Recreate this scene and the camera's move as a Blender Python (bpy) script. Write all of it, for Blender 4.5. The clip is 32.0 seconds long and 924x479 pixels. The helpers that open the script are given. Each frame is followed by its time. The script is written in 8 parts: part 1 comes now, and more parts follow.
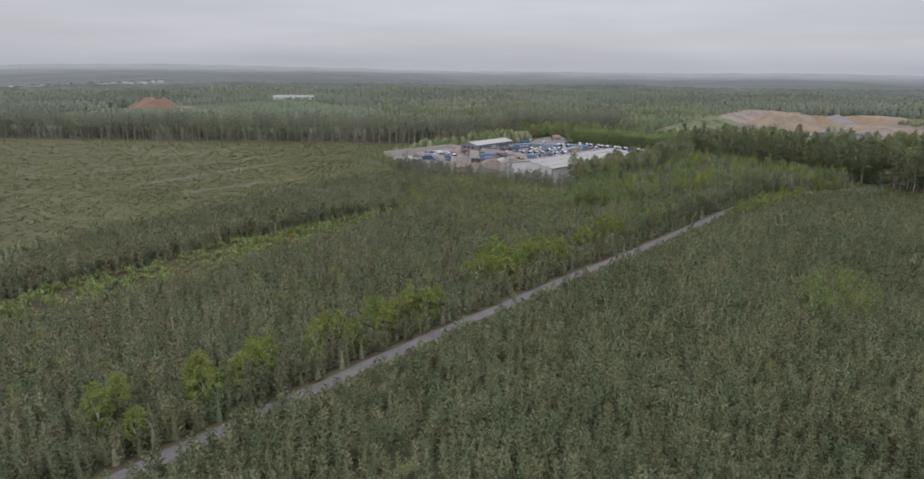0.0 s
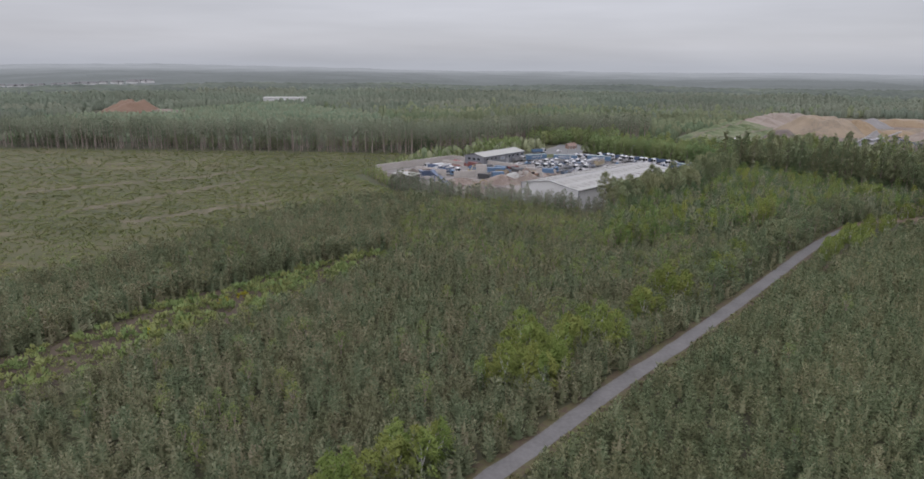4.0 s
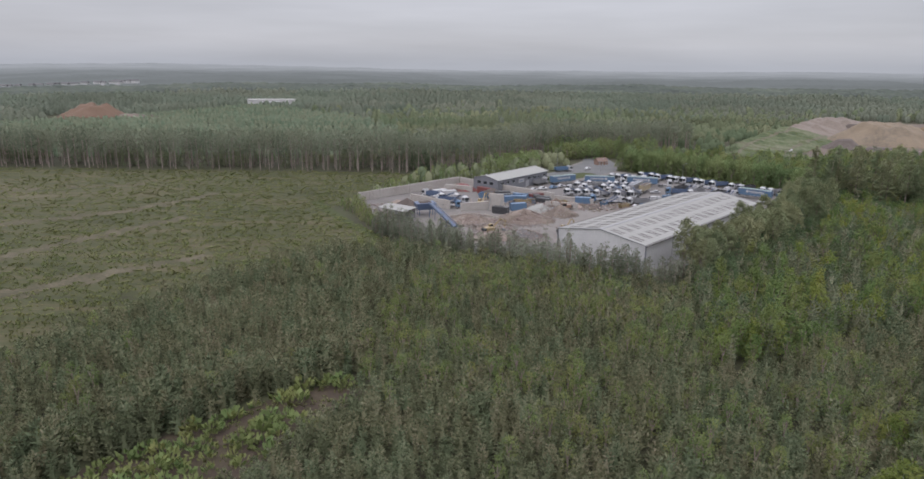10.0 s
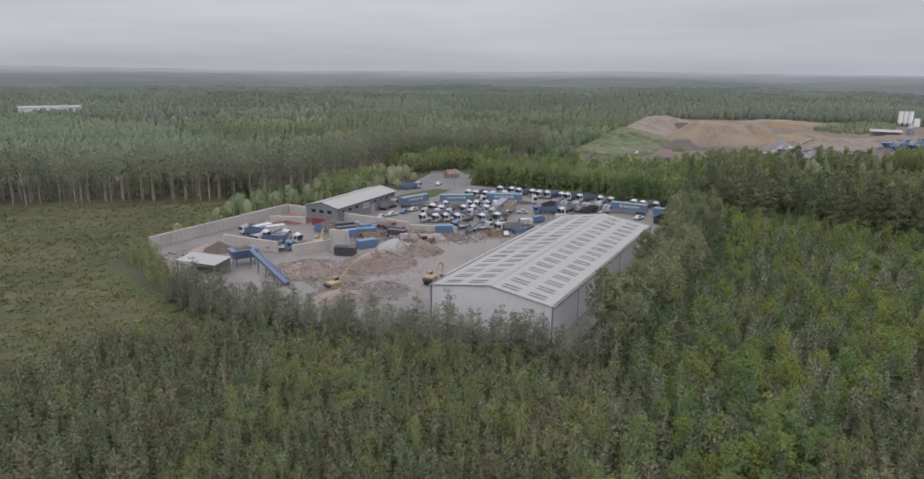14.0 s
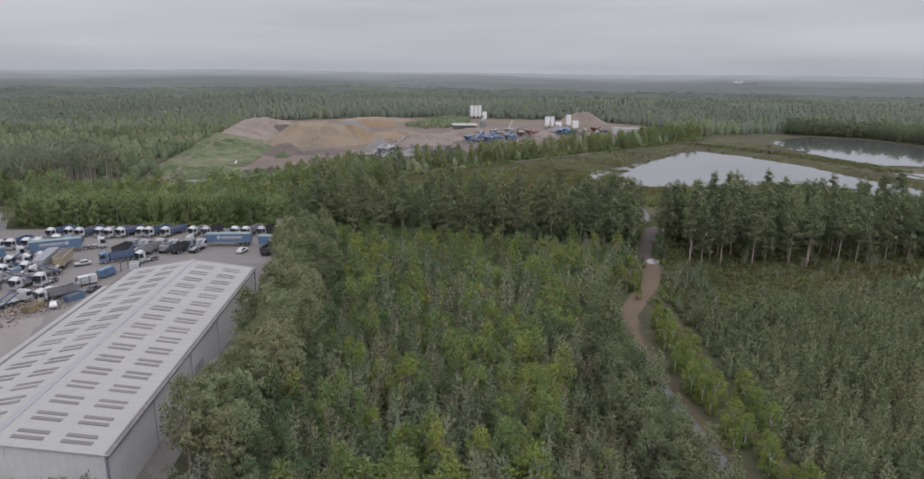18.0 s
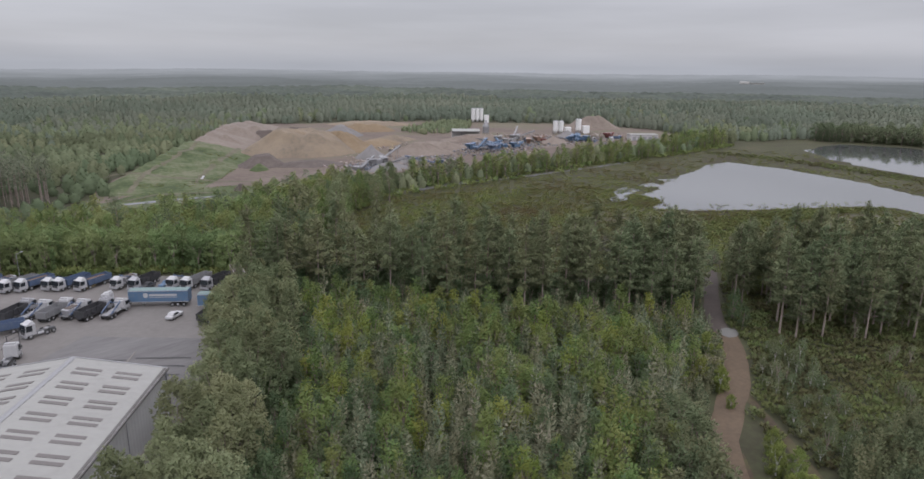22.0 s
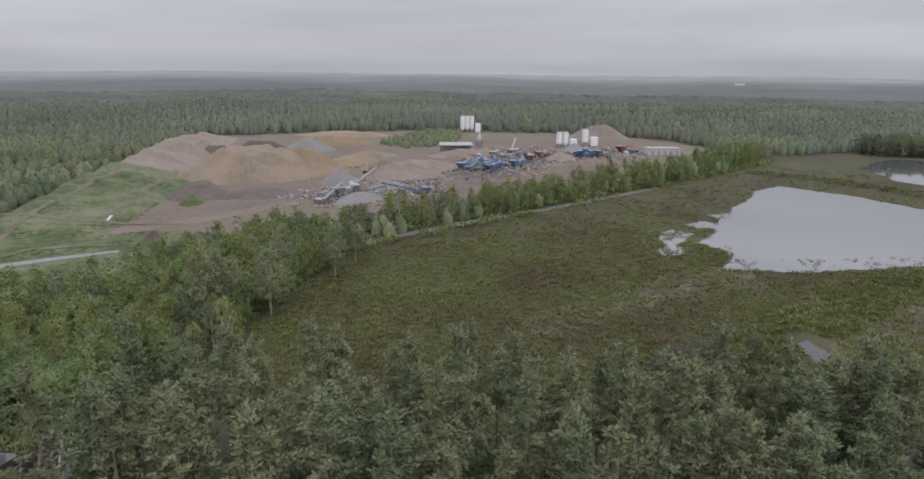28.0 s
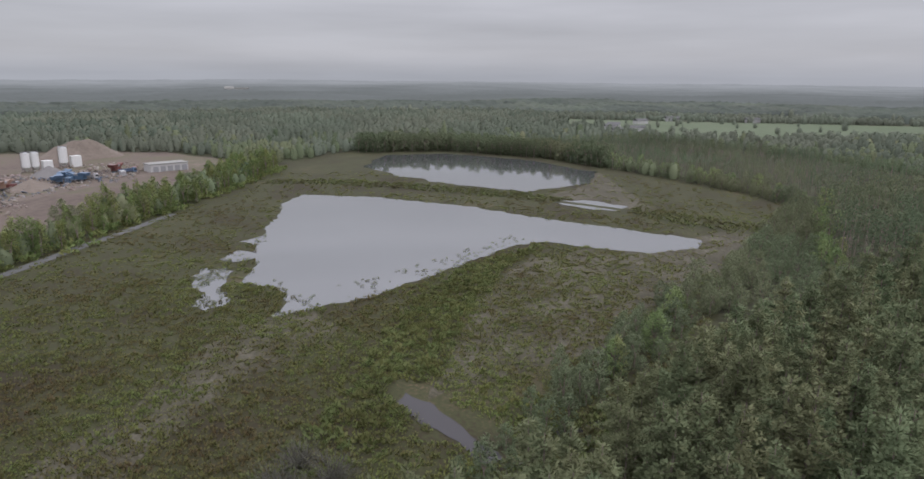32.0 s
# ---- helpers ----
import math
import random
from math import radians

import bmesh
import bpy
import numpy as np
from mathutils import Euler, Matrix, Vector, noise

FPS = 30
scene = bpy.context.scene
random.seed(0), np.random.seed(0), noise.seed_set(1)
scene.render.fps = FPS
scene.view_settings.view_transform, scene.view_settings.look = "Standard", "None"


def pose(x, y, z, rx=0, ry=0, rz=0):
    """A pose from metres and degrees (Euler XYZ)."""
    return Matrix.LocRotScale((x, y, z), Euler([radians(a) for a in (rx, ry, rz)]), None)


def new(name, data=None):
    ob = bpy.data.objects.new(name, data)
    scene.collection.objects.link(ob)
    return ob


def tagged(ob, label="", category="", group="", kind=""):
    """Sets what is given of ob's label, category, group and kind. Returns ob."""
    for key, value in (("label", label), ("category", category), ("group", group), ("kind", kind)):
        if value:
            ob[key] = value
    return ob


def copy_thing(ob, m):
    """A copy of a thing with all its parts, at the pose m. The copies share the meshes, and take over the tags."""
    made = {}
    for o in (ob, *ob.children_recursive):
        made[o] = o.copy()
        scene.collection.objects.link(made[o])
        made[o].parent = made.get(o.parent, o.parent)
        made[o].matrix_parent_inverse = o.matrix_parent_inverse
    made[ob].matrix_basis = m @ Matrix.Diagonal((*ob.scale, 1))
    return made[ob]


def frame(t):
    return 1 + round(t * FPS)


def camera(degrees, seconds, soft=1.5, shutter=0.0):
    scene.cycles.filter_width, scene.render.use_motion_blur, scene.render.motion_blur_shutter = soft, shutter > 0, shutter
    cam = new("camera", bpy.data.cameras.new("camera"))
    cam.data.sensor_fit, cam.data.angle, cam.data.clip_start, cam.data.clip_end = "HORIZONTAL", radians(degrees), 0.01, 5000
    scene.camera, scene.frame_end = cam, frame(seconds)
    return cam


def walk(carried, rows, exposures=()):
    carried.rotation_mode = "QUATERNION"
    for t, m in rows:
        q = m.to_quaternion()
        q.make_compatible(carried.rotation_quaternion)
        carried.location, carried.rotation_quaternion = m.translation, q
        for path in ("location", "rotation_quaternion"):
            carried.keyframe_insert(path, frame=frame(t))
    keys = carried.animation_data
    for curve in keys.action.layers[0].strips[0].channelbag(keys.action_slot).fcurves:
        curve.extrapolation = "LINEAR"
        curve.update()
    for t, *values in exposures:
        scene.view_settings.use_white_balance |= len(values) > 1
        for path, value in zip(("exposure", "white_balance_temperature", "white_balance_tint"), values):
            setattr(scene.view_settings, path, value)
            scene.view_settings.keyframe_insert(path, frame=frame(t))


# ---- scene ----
cam = camera(69.5, 32.0, soft=1.6)
# seconds, x, y, z, pitch, roll, yaw: a drone at some 54 m, straight, a turn, straight, a turn
ROWS = [
    (0.0, -0.00, 0.00, 54.60, -14.65, 0.64, -0.00),
    (0.5, -0.27, 7.28, 54.63, -14.64, 0.63, 0.03),
    (1.0, -0.56, 14.46, 54.63, -14.64, 0.63, 0.02),
    (1.5, -0.92, 21.56, 54.60, -14.65, 0.64, 0.03),
    (2.0, -1.23, 28.70, 54.57, -14.66, 0.63, 0.05),
    (2.5, -1.51, 35.94, 54.53, -14.67, 0.63, 0.05),
    (3.0, -1.82, 43.33, 54.50, -14.68, 0.63, 0.04),
    (3.5, -2.23, 50.80, 54.49, -14.68, 0.62, 0.02),
    (5.5, -3.31, 80.10, 53.96, -14.70, 0.60, 0.01),
    (6.0, -3.69, 86.98, 53.91, -14.71, 0.60, 0.01),
    (6.5, -4.08, 93.82, 53.89, -14.71, 0.58, 0.01),
    (7.0, -4.43, 100.62, 53.85, -14.72, 0.57, 0.00),
    (7.5, -4.76, 107.32, 53.82, -14.72, 0.58, -0.02),
    (8.0, -5.04, 113.98, 53.83, -14.72, 0.58, 0.01),
    (8.5, -5.31, 120.64, 53.81, -14.71, 0.57, 0.02),
    (9.0, -5.52, 127.41, 53.77, -14.72, 0.57, 0.04),
    (9.5, -5.71, 134.41, 53.72, -14.72, 0.56, 0.06),
    (10.0, -5.97, 141.45, 53.66, -14.73, 0.55, 0.07),
    (10.5, -6.28, 148.51, 53.60, -14.72, 0.54, 0.07),
    (11.0, -6.66, 155.60, 53.53, -14.73, 0.54, 0.07),
    (11.5, -6.98, 162.60, 53.47, -14.74, 0.53, 0.07),
    (12.0, -7.25, 169.50, 53.46, -14.72, 0.52, -0.77),
    (12.5, -7.36, 176.27, 53.46, -14.70, 0.49, -2.20),
    (13.0, -7.30, 182.87, 53.44, -14.69, 0.47, -4.22),
    (13.5, -6.96, 189.31, 53.50, -14.64, 0.46, -8.33),
    (14.0, -6.14, 195.20, 53.56, -14.59, 0.47, -14.57),
    (14.5, -4.71, 200.40, 53.59, -14.57, 0.52, -20.94),
    (15.0, -2.79, 205.17, 53.74, -14.47, 0.54, -28.97),
    (15.5, -0.52, 209.62, 53.88, -14.42, 0.55, -38.21),
    (17.5, 13.23, 223.80, 54.70, -14.47, 0.57, -47.37),
    (18.0, 17.99, 228.04, 54.76, -14.48, 0.58, -47.36),
    (18.5, 22.77, 232.38, 54.83, -14.48, 0.57, -47.35),
    (19.0, 27.40, 236.84, 54.90, -14.48, 0.57, -47.35),
    (19.5, 31.98, 241.46, 54.99, -14.47, 0.56, -47.38),
    (20.0, 36.58, 246.19, 55.05, -14.49, 0.56, -47.41),
    (20.5, 41.30, 250.99, 55.09, -14.52, 0.59, -47.42),
    (21.0, 46.09, 255.85, 55.15, -14.53, 0.62, -47.45),
    (21.5, 50.81, 260.76, 55.24, -14.54, 0.63, -47.48),
    (22.0, 55.54, 265.70, 55.34, -14.54, 0.62, -47.51),
    (22.5, 60.33, 270.62, 55.44, -14.54, 0.61, -47.55),
    (23.0, 65.14, 275.44, 55.54, -14.54, 0.62, -47.57),
    (23.5, 69.94, 280.29, 55.63, -14.54, 0.61, -47.59),
    (24.0, 74.79, 285.24, 55.73, -14.53, 0.59, -47.60),
    (24.5, 79.81, 290.23, 55.81, -14.53, 0.57, -47.59),
    (25.0, 84.73, 295.00, 55.88, -14.52, 0.56, -47.58),
    (25.5, 89.58, 299.51, 55.93, -14.52, 0.55, -47.55),
    (27.5, 109.15, 318.73, 55.90, -14.46, 0.58, -47.49),
    (28.0, 114.00, 323.49, 55.90, -14.39, 0.56, -48.79),
    (28.5, 118.84, 327.91, 55.88, -14.29, 0.54, -51.75),
    (29.0, 123.60, 331.81, 55.86, -14.20, 0.52, -55.72),
    (29.5, 128.25, 335.21, 55.85, -14.14, 0.51, -60.62),
    (30.0, 132.90, 338.11, 55.84, -14.11, 0.52, -66.34),
    (30.5, 137.58, 340.55, 55.88, -14.05, 0.54, -72.08),
    (31.0, 142.33, 342.55, 55.91, -14.00, 0.54, -77.36),
    (31.5, 147.36, 344.17, 55.98, -13.89, 0.51, -83.37),
    (32.0, 152.60, 345.32, 56.04, -13.78, 0.50, -89.95),
]
walk(cam, [(t, pose(x, y, z, 90 + pitch, 0, yaw) @ pose(0, 0, 0, 0, 0, roll)) for t, x, y, z, pitch, roll, yaw in ROWS],
     exposures=((0.0, 0.09, 6400, 12), (12.0, 0.05, 6400, 12), (18.0, 0.0, 6400, 12), (28.0, 0.0, 6400, 12), (30.0, -0.03, 6400, 12), (32.0, -0.08, 6400, 12)))
scene.view_settings.exposure = 0.0

# ---- sky and sun: an even overcast, brighter overhead ----
world = bpy.data.worlds.new("world")
scene.world = world
world.use_nodes = True
wn, wl = world.node_tree.nodes, world.node_tree.links
wn.clear()
w_out = wn.new("ShaderNodeOutputWorld")
w_bg = wn.new("ShaderNodeBackground")
w_sky = wn.new("ShaderNodeTexSky")
w_sky.sky_type = "NISHITA"
w_sky.sun_disc = False
w_sky.sun_elevation, w_sky.sun_rotation = radians(38), radians(200)
w_skys = wn.new("ShaderNodeVectorMath"); w_skys.operation = "SCALE"; w_skys.inputs["Scale"].default_value = 0.08
wl.new(w_sky.outputs[0], w_skys.inputs[0])
w_co = wn.new("ShaderNodeTexCoord")
w_sep = wn.new("ShaderNodeSeparateXYZ")
wl.new(w_co.outputs["Generated"], w_sep.inputs[0])
w_ramp = wn.new("ShaderNodeValToRGB")
cr = w_ramp.color_ramp
cr.elements[0].position, cr.elements[0].color = 0.0, (0.44, 0.46, 0.51, 1)
cr.elements[1].position, cr.elements[1].color = 1.0, (2.28, 2.28, 2.46, 1)
for pos, col in ((0.03, (0.505, 0.51, 0.550)), (0.09, (0.555, 0.558, 0.600)), (0.16, (0.635, 0.635, 0.671)), (0.45, (1.48, 1.485, 1.61))):
    e = cr.elements.new(pos)
    e.color = (*col, 1)
wl.new(w_sep.outputs["Z"], w_ramp.inputs[0])
# long flat cloud bands
w_map = wn.new("ShaderNodeMapping")
w_map.inputs["Scale"].default_value = (1.6, 1.6, 16.0)
wl.new(w_co.outputs["Generated"], w_map.inputs[0])
w_noise = wn.new("ShaderNodeTexNoise")
w_noise.inputs["Scale"].default_value, w_noise.inputs["Detail"].default_value = 1.4, 5.0
wl.new(w_map.outputs[0], w_noise.inputs["Vector"])
w_nr = wn.new("ShaderNodeMapRange")
w_nr.inputs["From Min"].default_value, w_nr.inputs["From Max"].default_value = 0.3, 0.7
w_nr.inputs["To Min"].default_value, w_nr.inputs["To Max"].default_value = 0.88, 1.1
wl.new(w_noise.outputs["Fac"], w_nr.inputs["Value"])
w_mul = wn.new("ShaderNodeVectorMath"); w_mul.operation = "SCALE"
wl.new(w_ramp.outputs[0], w_mul.inputs[0]); wl.new(w_nr.outputs[0], w_mul.inputs["Scale"])
w_mix = wn.new("ShaderNodeMix"); w_mix.data_type = "RGBA"
w_mix.inputs["Factor"].default_value = 0.9
wl.new(w_skys.outputs[0], w_mix.inputs["A"]); wl.new(w_mul.outputs[0], w_mix.inputs["B"])
wl.new(w_mix.outputs["Result"], w_bg.inputs["Color"])
w_bg.inputs["Strength"].default_value = 1.0
wl.new(w_bg.outputs[0], w_out.inputs[0])

sun = new("sun", bpy.data.lights.new("sun", "SUN"))
sun.data.energy, sun.data.angle, sun.data.color = 0.9, radians(30), (1.0, 0.965, 0.985)
sun.matrix_world = pose(0, 0, 200, 40, 0, -25)


# ---- materials ----
def nodes(name, rough=0.8, metal=0.0, spec=0.3):
    m = bpy.data.materials.new(name)
    m.use_nodes = True
    b = m.node_tree.nodes["Principled BSDF"]
    b.inputs["Roughness"].default_value, b.inputs["Metallic"].default_value = rough, metal
    b.inputs["Specular IOR Level"].default_value = spec
    return m, m.node_tree.nodes, m.node_tree.links, b


def ramp_into(n, l, fac, stops):
    r = n.new("ShaderNodeValToRGB")
    el = r.color_ramp.elements
    el[0].position, el[0].color = stops[0][0], (*stops[0][1], 1)
    el[1].position, el[1].color = stops[-1][0], (*stops[-1][1], 1)
    for p, c in stops[1:-1]:
        el.new(p).color = (*c, 1)
    l.new(fac, r.inputs[0])
    return r.outputs[0]


def noise_of(n, l, vec, scale, detail=4.0, rough=0.55, dims="3D"):
    t = n.new("ShaderNodeTexNoise")
    t.noise_dimensions = dims
    t.inputs["Scale"].default_value, t.inputs["Detail"].default_value, t.inputs["Roughness"].default_value = scale, detail, rough
    l.new(vec, t.inputs["Vector"])
    return t.outputs["Fac"]


def add_up(n, l, pairs, offset=0.0):
    """Sum of weight * socket, plus an offset."""
    last = None
    for sock, wgt in pairs:
        m = n.new("ShaderNodeMath"); m.operation = "MULTIPLY_ADD"
        l.new(sock, m.inputs[0]); m.inputs[1].default_value = wgt
        if last is None:
            m.inputs[2].default_value = offset
        else:
            l.new(last, m.inputs[2])
        last = m.outputs[0]
    return last


def foliage(name, stops, cell=0.38, big=0.02, w=(0.28, 0.4, 0.5), rough=0.8, thin=0.4, drift=0.07):
    """Leaves: each blade, each tree and each stand differs a little."""
    m, n, l, b = nodes(name, rough, 0, 0.08)
    g = n.new("ShaderNodeNewGeometry")
    v = n.new("ShaderNodeTexVoronoi"); v.voronoi_dimensions = "2D"
    v.inputs["Scale"].default_value = cell
    l.new(g.outputs["Position"], v.inputs["Vector"])
    s = n.new("ShaderNodeSeparateColor"); l.new(v.outputs["Color"], s.inputs[0])
    nb = noise_of(n, l, g.outputs["Position"], big, 3.0)
    fac = add_up(n, l, ((g.outputs["Random Per Island"], w[0]), (s.outputs[0], w[1]), (nb, w[2])), -(w[0] + w[1] + w[2]) / 2 + 0.5)
    hs = n.new("ShaderNodeHueSaturation")
    l.new(ramp_into(n, l, fac, stops), hs.inputs["Color"])
    l.new(add_up(n, l, ((s.outputs[1], drift),), 0.5 - drift / 2), hs.inputs["Hue"])
    col = hs.outputs[0]
    l.new(col, b.inputs["Base Color"])
    tr = n.new("ShaderNodeBsdfTranslucent"); l.new(col, tr.inputs["Color"])
    mx = n.new("ShaderNodeMixShader"); mx.inputs[0].default_value = thin
    l.new(b.outputs[0], mx.inputs[1]); l.new(tr.outputs[0], mx.inputs[2])
    l.new(mx.outputs[0], n["Material Output"].inputs[0])
    return m


def surface(name, stops, scales=(0.05, 1.2), weights=(0.6, 0.5), rough=0.9, metal=0.0, bump=0.0, bump_scale=2.0, spec=0.25, stretch=None, local=False):
    """A plain surface whose colour drifts at two scales, with fine relief."""
    m, n, l, b = nodes(name, rough, metal, spec)
    if local:
        tc = n.new("ShaderNodeTexCoord"); vec = tc.outputs["Object"]
    else:
        g = n.new("ShaderNodeNewGeometry"); vec = g.outputs["Position"]
    if stretch:
        mp = n.new("ShaderNodeMapping")
        mp.inputs["Rotation"].default_value, mp.inputs["Scale"].default_value = (0, 0, radians(stretch[0])), stretch[1]
        l.new(vec, mp.inputs[0]); vec = mp.outputs[0]
    fac = add_up(n, l, [(noise_of(n, l, vec, s, 5.0, 0.6), w) for s, w in zip(scales, weights)], 0.5 - sum(weights) / 2)
    l.new(ramp_into(n, l, fac, stops), b.inputs["Base Color"])
    if bump:
        bp = n.new("ShaderNodeBump"); bp.inputs["Strength"].default_value = bump
        l.new(noise_of(n, l, vec, bump_scale, 5.0), bp.inputs["Height"])
        l.new(bp.outputs[0], b.inputs["Normal"])
    return m


def paint(name, col, rough=0.45, metal=0.0, wear=0.25):
    """Painted metal or plastic, a little dirty."""
    m, n, l, b = nodes(name, rough, metal, 0.4)
    tc = n.new("ShaderNodeTexCoord")
    f = noise_of(n, l, tc.outputs["Object"], 1.7, 6.0, 0.65)
    d = tuple(c * (1 - wear) + 0.16 * wear for c in col)
    l.new(ramp_into(n, l, f, ((0.3, d), (0.62, col))), b.inputs["Base Color"])
    return m


M = {}
M["pine_young"] = foliage("pine_young", ((0.0, (0.068, 0.076, 0.043)), (0.35, (0.138, 0.151, 0.087)), (0.62, (0.188, 0.200, 0.118)), (0.85, (0.248, 0.249, 0.157)), (1.0, (0.320, 0.307, 0.206))), w=(0.627, 0.364, 0.493), drift=0.09)
M["pine_tall"] = foliage("pine_tall", ((0.0, (0.082, 0.097, 0.054)), (0.4, (0.149, 0.172, 0.094)), (0.75, (0.216, 0.238, 0.133)), (1.0, (0.294, 0.307, 0.179))), cell=0.16, drift=0.06, w=(0.117, 0.295, 0.349), thin=0.3)
# A cooler copy of the pine leaf; haze is put into its colour.
M["haze_pine"] = foliage("haze_pine", ((0.0, (0.066, 0.087, 0.052)), (0.4, (0.116, 0.145, 0.087)), (0.75, (0.163, 0.195, 0.117)), (1.0, (0.213, 0.244, 0.150))), cell=0.03, big=0.01, drift=0.06, w=(0.35, 0.3, 0.7))
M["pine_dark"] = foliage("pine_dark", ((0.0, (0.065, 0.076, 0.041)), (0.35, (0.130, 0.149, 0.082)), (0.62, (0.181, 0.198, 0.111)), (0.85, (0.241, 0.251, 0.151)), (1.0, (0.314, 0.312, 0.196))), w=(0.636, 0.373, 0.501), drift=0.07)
M["belt_pine"] = foliage("belt_pine", ((0.0, (0.090, 0.102, 0.070)), (0.4, (0.159, 0.176, 0.122)), (0.75, (0.227, 0.247, 0.177)), (1.0, (0.302, 0.322, 0.244))), cell=0.12, drift=0.04)
M["mid_wood"] = foliage("mid_wood", ((0.0, (0.082, 0.102, 0.058)), (0.35, (0.138, 0.164, 0.096)), (0.7, (0.192, 0.218, 0.130)), (1.0, (0.258, 0.280, 0.170))), cell=0.02, big=0.008, w=(0.14, 0.5, 0.8), drift=0.06)
M["sallow_leaf"] = foliage("sallow_leaf", ((0.0, (0.102, 0.128, 0.035)), (0.4, (0.169, 0.208, 0.059)), (0.75, (0.223, 0.259, 0.080)), (1.0, (0.290, 0.310, 0.111))), drift=0.04, w=(0.12, 0.45, 0.45))
M["dead_wood"] = surface("dead_wood", ((0.2, (0.071, 0.067, 0.055)), (0.5, (0.119, 0.114, 0.095)), (0.8, (0.176, 0.173, 0.144))), (0.6, 4.0), (0.6, 0.6))
M["pine_olive"] = foliage("pine_olive", ((0.0, (0.101, 0.114, 0.062)), (0.4, (0.188, 0.208, 0.113)), (0.75, (0.264, 0.284, 0.161)), (1.0, (0.338, 0.350, 0.209))), cell=0.15, drift=0.05, w=(0.137, 0.493, 0.460))
M["mixed_birch"] = foliage("mixed_birch", ((0.0, (0.094, 0.122, 0.043)), (0.4, (0.153, 0.196, 0.070)), (0.75, (0.210, 0.259, 0.094)), (1.0, (0.278, 0.320, 0.126))), drift=0.06, w=(0.102, 0.394, 0.401))
M["mixed_sallow"] = foliage("mixed_sallow", ((0.0, (0.112, 0.138, 0.035)), (0.4, (0.185, 0.224, 0.059)), (0.75, (0.245, 0.279, 0.080)), (1.0, (0.318, 0.335, 0.111))), drift=0.04, w=(0.112, 0.419, 0.427))
M["grey_spire"] = foliage("grey_spire", ((0.0, (0.075, 0.085, 0.052)), (0.35, (0.152, 0.169, 0.104)), (0.62, (0.207, 0.224, 0.142)), (0.85, (0.273, 0.279, 0.188)), (1.0, (0.352, 0.344, 0.247))), w=(0.627, 0.364, 0.493), drift=0.09)
M["birch_leaf"] = foliage("birch_leaf", ((0.0, (0.098, 0.122, 0.046)), (0.4, (0.160, 0.196, 0.074)), (0.75, (0.220, 0.258, 0.100)), (1.0, (0.290, 0.318, 0.134))), drift=0.06, w=(0.12, 0.45, 0.45))
M["broad_leaf"] = foliage("broad_leaf", ((0.0, (0.126, 0.163, 0.075)), (0.4, (0.193, 0.245, 0.107)), (0.75, (0.260, 0.310, 0.140)), (1.0, (0.337, 0.373, 0.175))), cell=0.12, drift=0.05, w=(0.12, 0.45, 0.45))
M["dark_leaf"] = foliage("dark_leaf", ((0.0, (0.065, 0.089, 0.046)), (0.4, (0.104, 0.141, 0.072)), (0.75, (0.140, 0.180, 0.095)), (1.0, (0.185, 0.224, 0.123))), drift=0.05, w=(0.12, 0.45, 0.45))
M["edge_leaf"] = foliage("edge_leaf", ((0.0, (0.088, 0.104, 0.056)), (0.4, (0.142, 0.164, 0.090)), (0.75, (0.192, 0.214, 0.120)), (1.0, (0.250, 0.268, 0.156))), drift=0.07, w=(0.12, 0.5, 0.45))
M["gorse"] = foliage("gorse", ((0.0, (0.10, 0.10, 0.02)), (0.45, (0.30, 0.26, 0.03)), (1.0, (0.55, 0.42, 0.04))))
M["shrub"] = foliage("shrub", ((0.0, (0.055, 0.057, 0.024)), (0.3, (0.105, 0.115, 0.044)), (0.55, (0.142, 0.166, 0.064)), (0.8, (0.185, 0.198, 0.086)), (1.0, (0.259, 0.211, 0.117))), cell=0.5, big=0.035, w=(0.25, 0.25, 1.1), drift=0.04)
M["heather"] = foliage("heather", ((0.0, (0.068, 0.061, 0.034)), (0.35, (0.115, 0.111, 0.056)), (0.6, (0.129, 0.148, 0.062)), (0.8, (0.156, 0.190, 0.072)), (1.0, (0.208, 0.222, 0.098))), cell=0.5, big=0.04, w=(0.345, 0.305, 1.265), drift=0.04)
M["reed"] = foliage("reed", ((0.0, (0.086, 0.063, 0.032)), (0.25, (0.131, 0.103, 0.052)), (0.45, (0.126, 0.126, 0.050)), (0.65, (0.151, 0.180, 0.060)), (0.85, (0.192, 0.221, 0.073)), (1.0, (0.236, 0.237, 0.099))), cell=0.5, big=0.028, w=(0.244, 0.209, 1.002), drift=0.04)
# Leaf colours for far trees and canopy, greyed to carry the haze.
M["far_wood_haze"] = foliage("far_wood_haze", ((0.0, (0.106, 0.124, 0.092)), (0.35, (0.145, 0.166, 0.126)), (0.7, (0.183, 0.205, 0.154)), (1.0, (0.225, 0.245, 0.185))), cell=0.011, big=0.005, w=(0.060, 0.399, 0.867), drift=0.05)
M["canopy"] = foliage("canopy", ((0.0, (0.04, 0.048, 0.042)), (0.35, (0.056, 0.066, 0.056)), (0.7, (0.074, 0.086, 0.068)), (1.0, (0.10, 0.114, 0.085))), cell=0.02, big=0.004, w=(0.2, 0.4, 1.2), thin=0.0, drift=0.04)
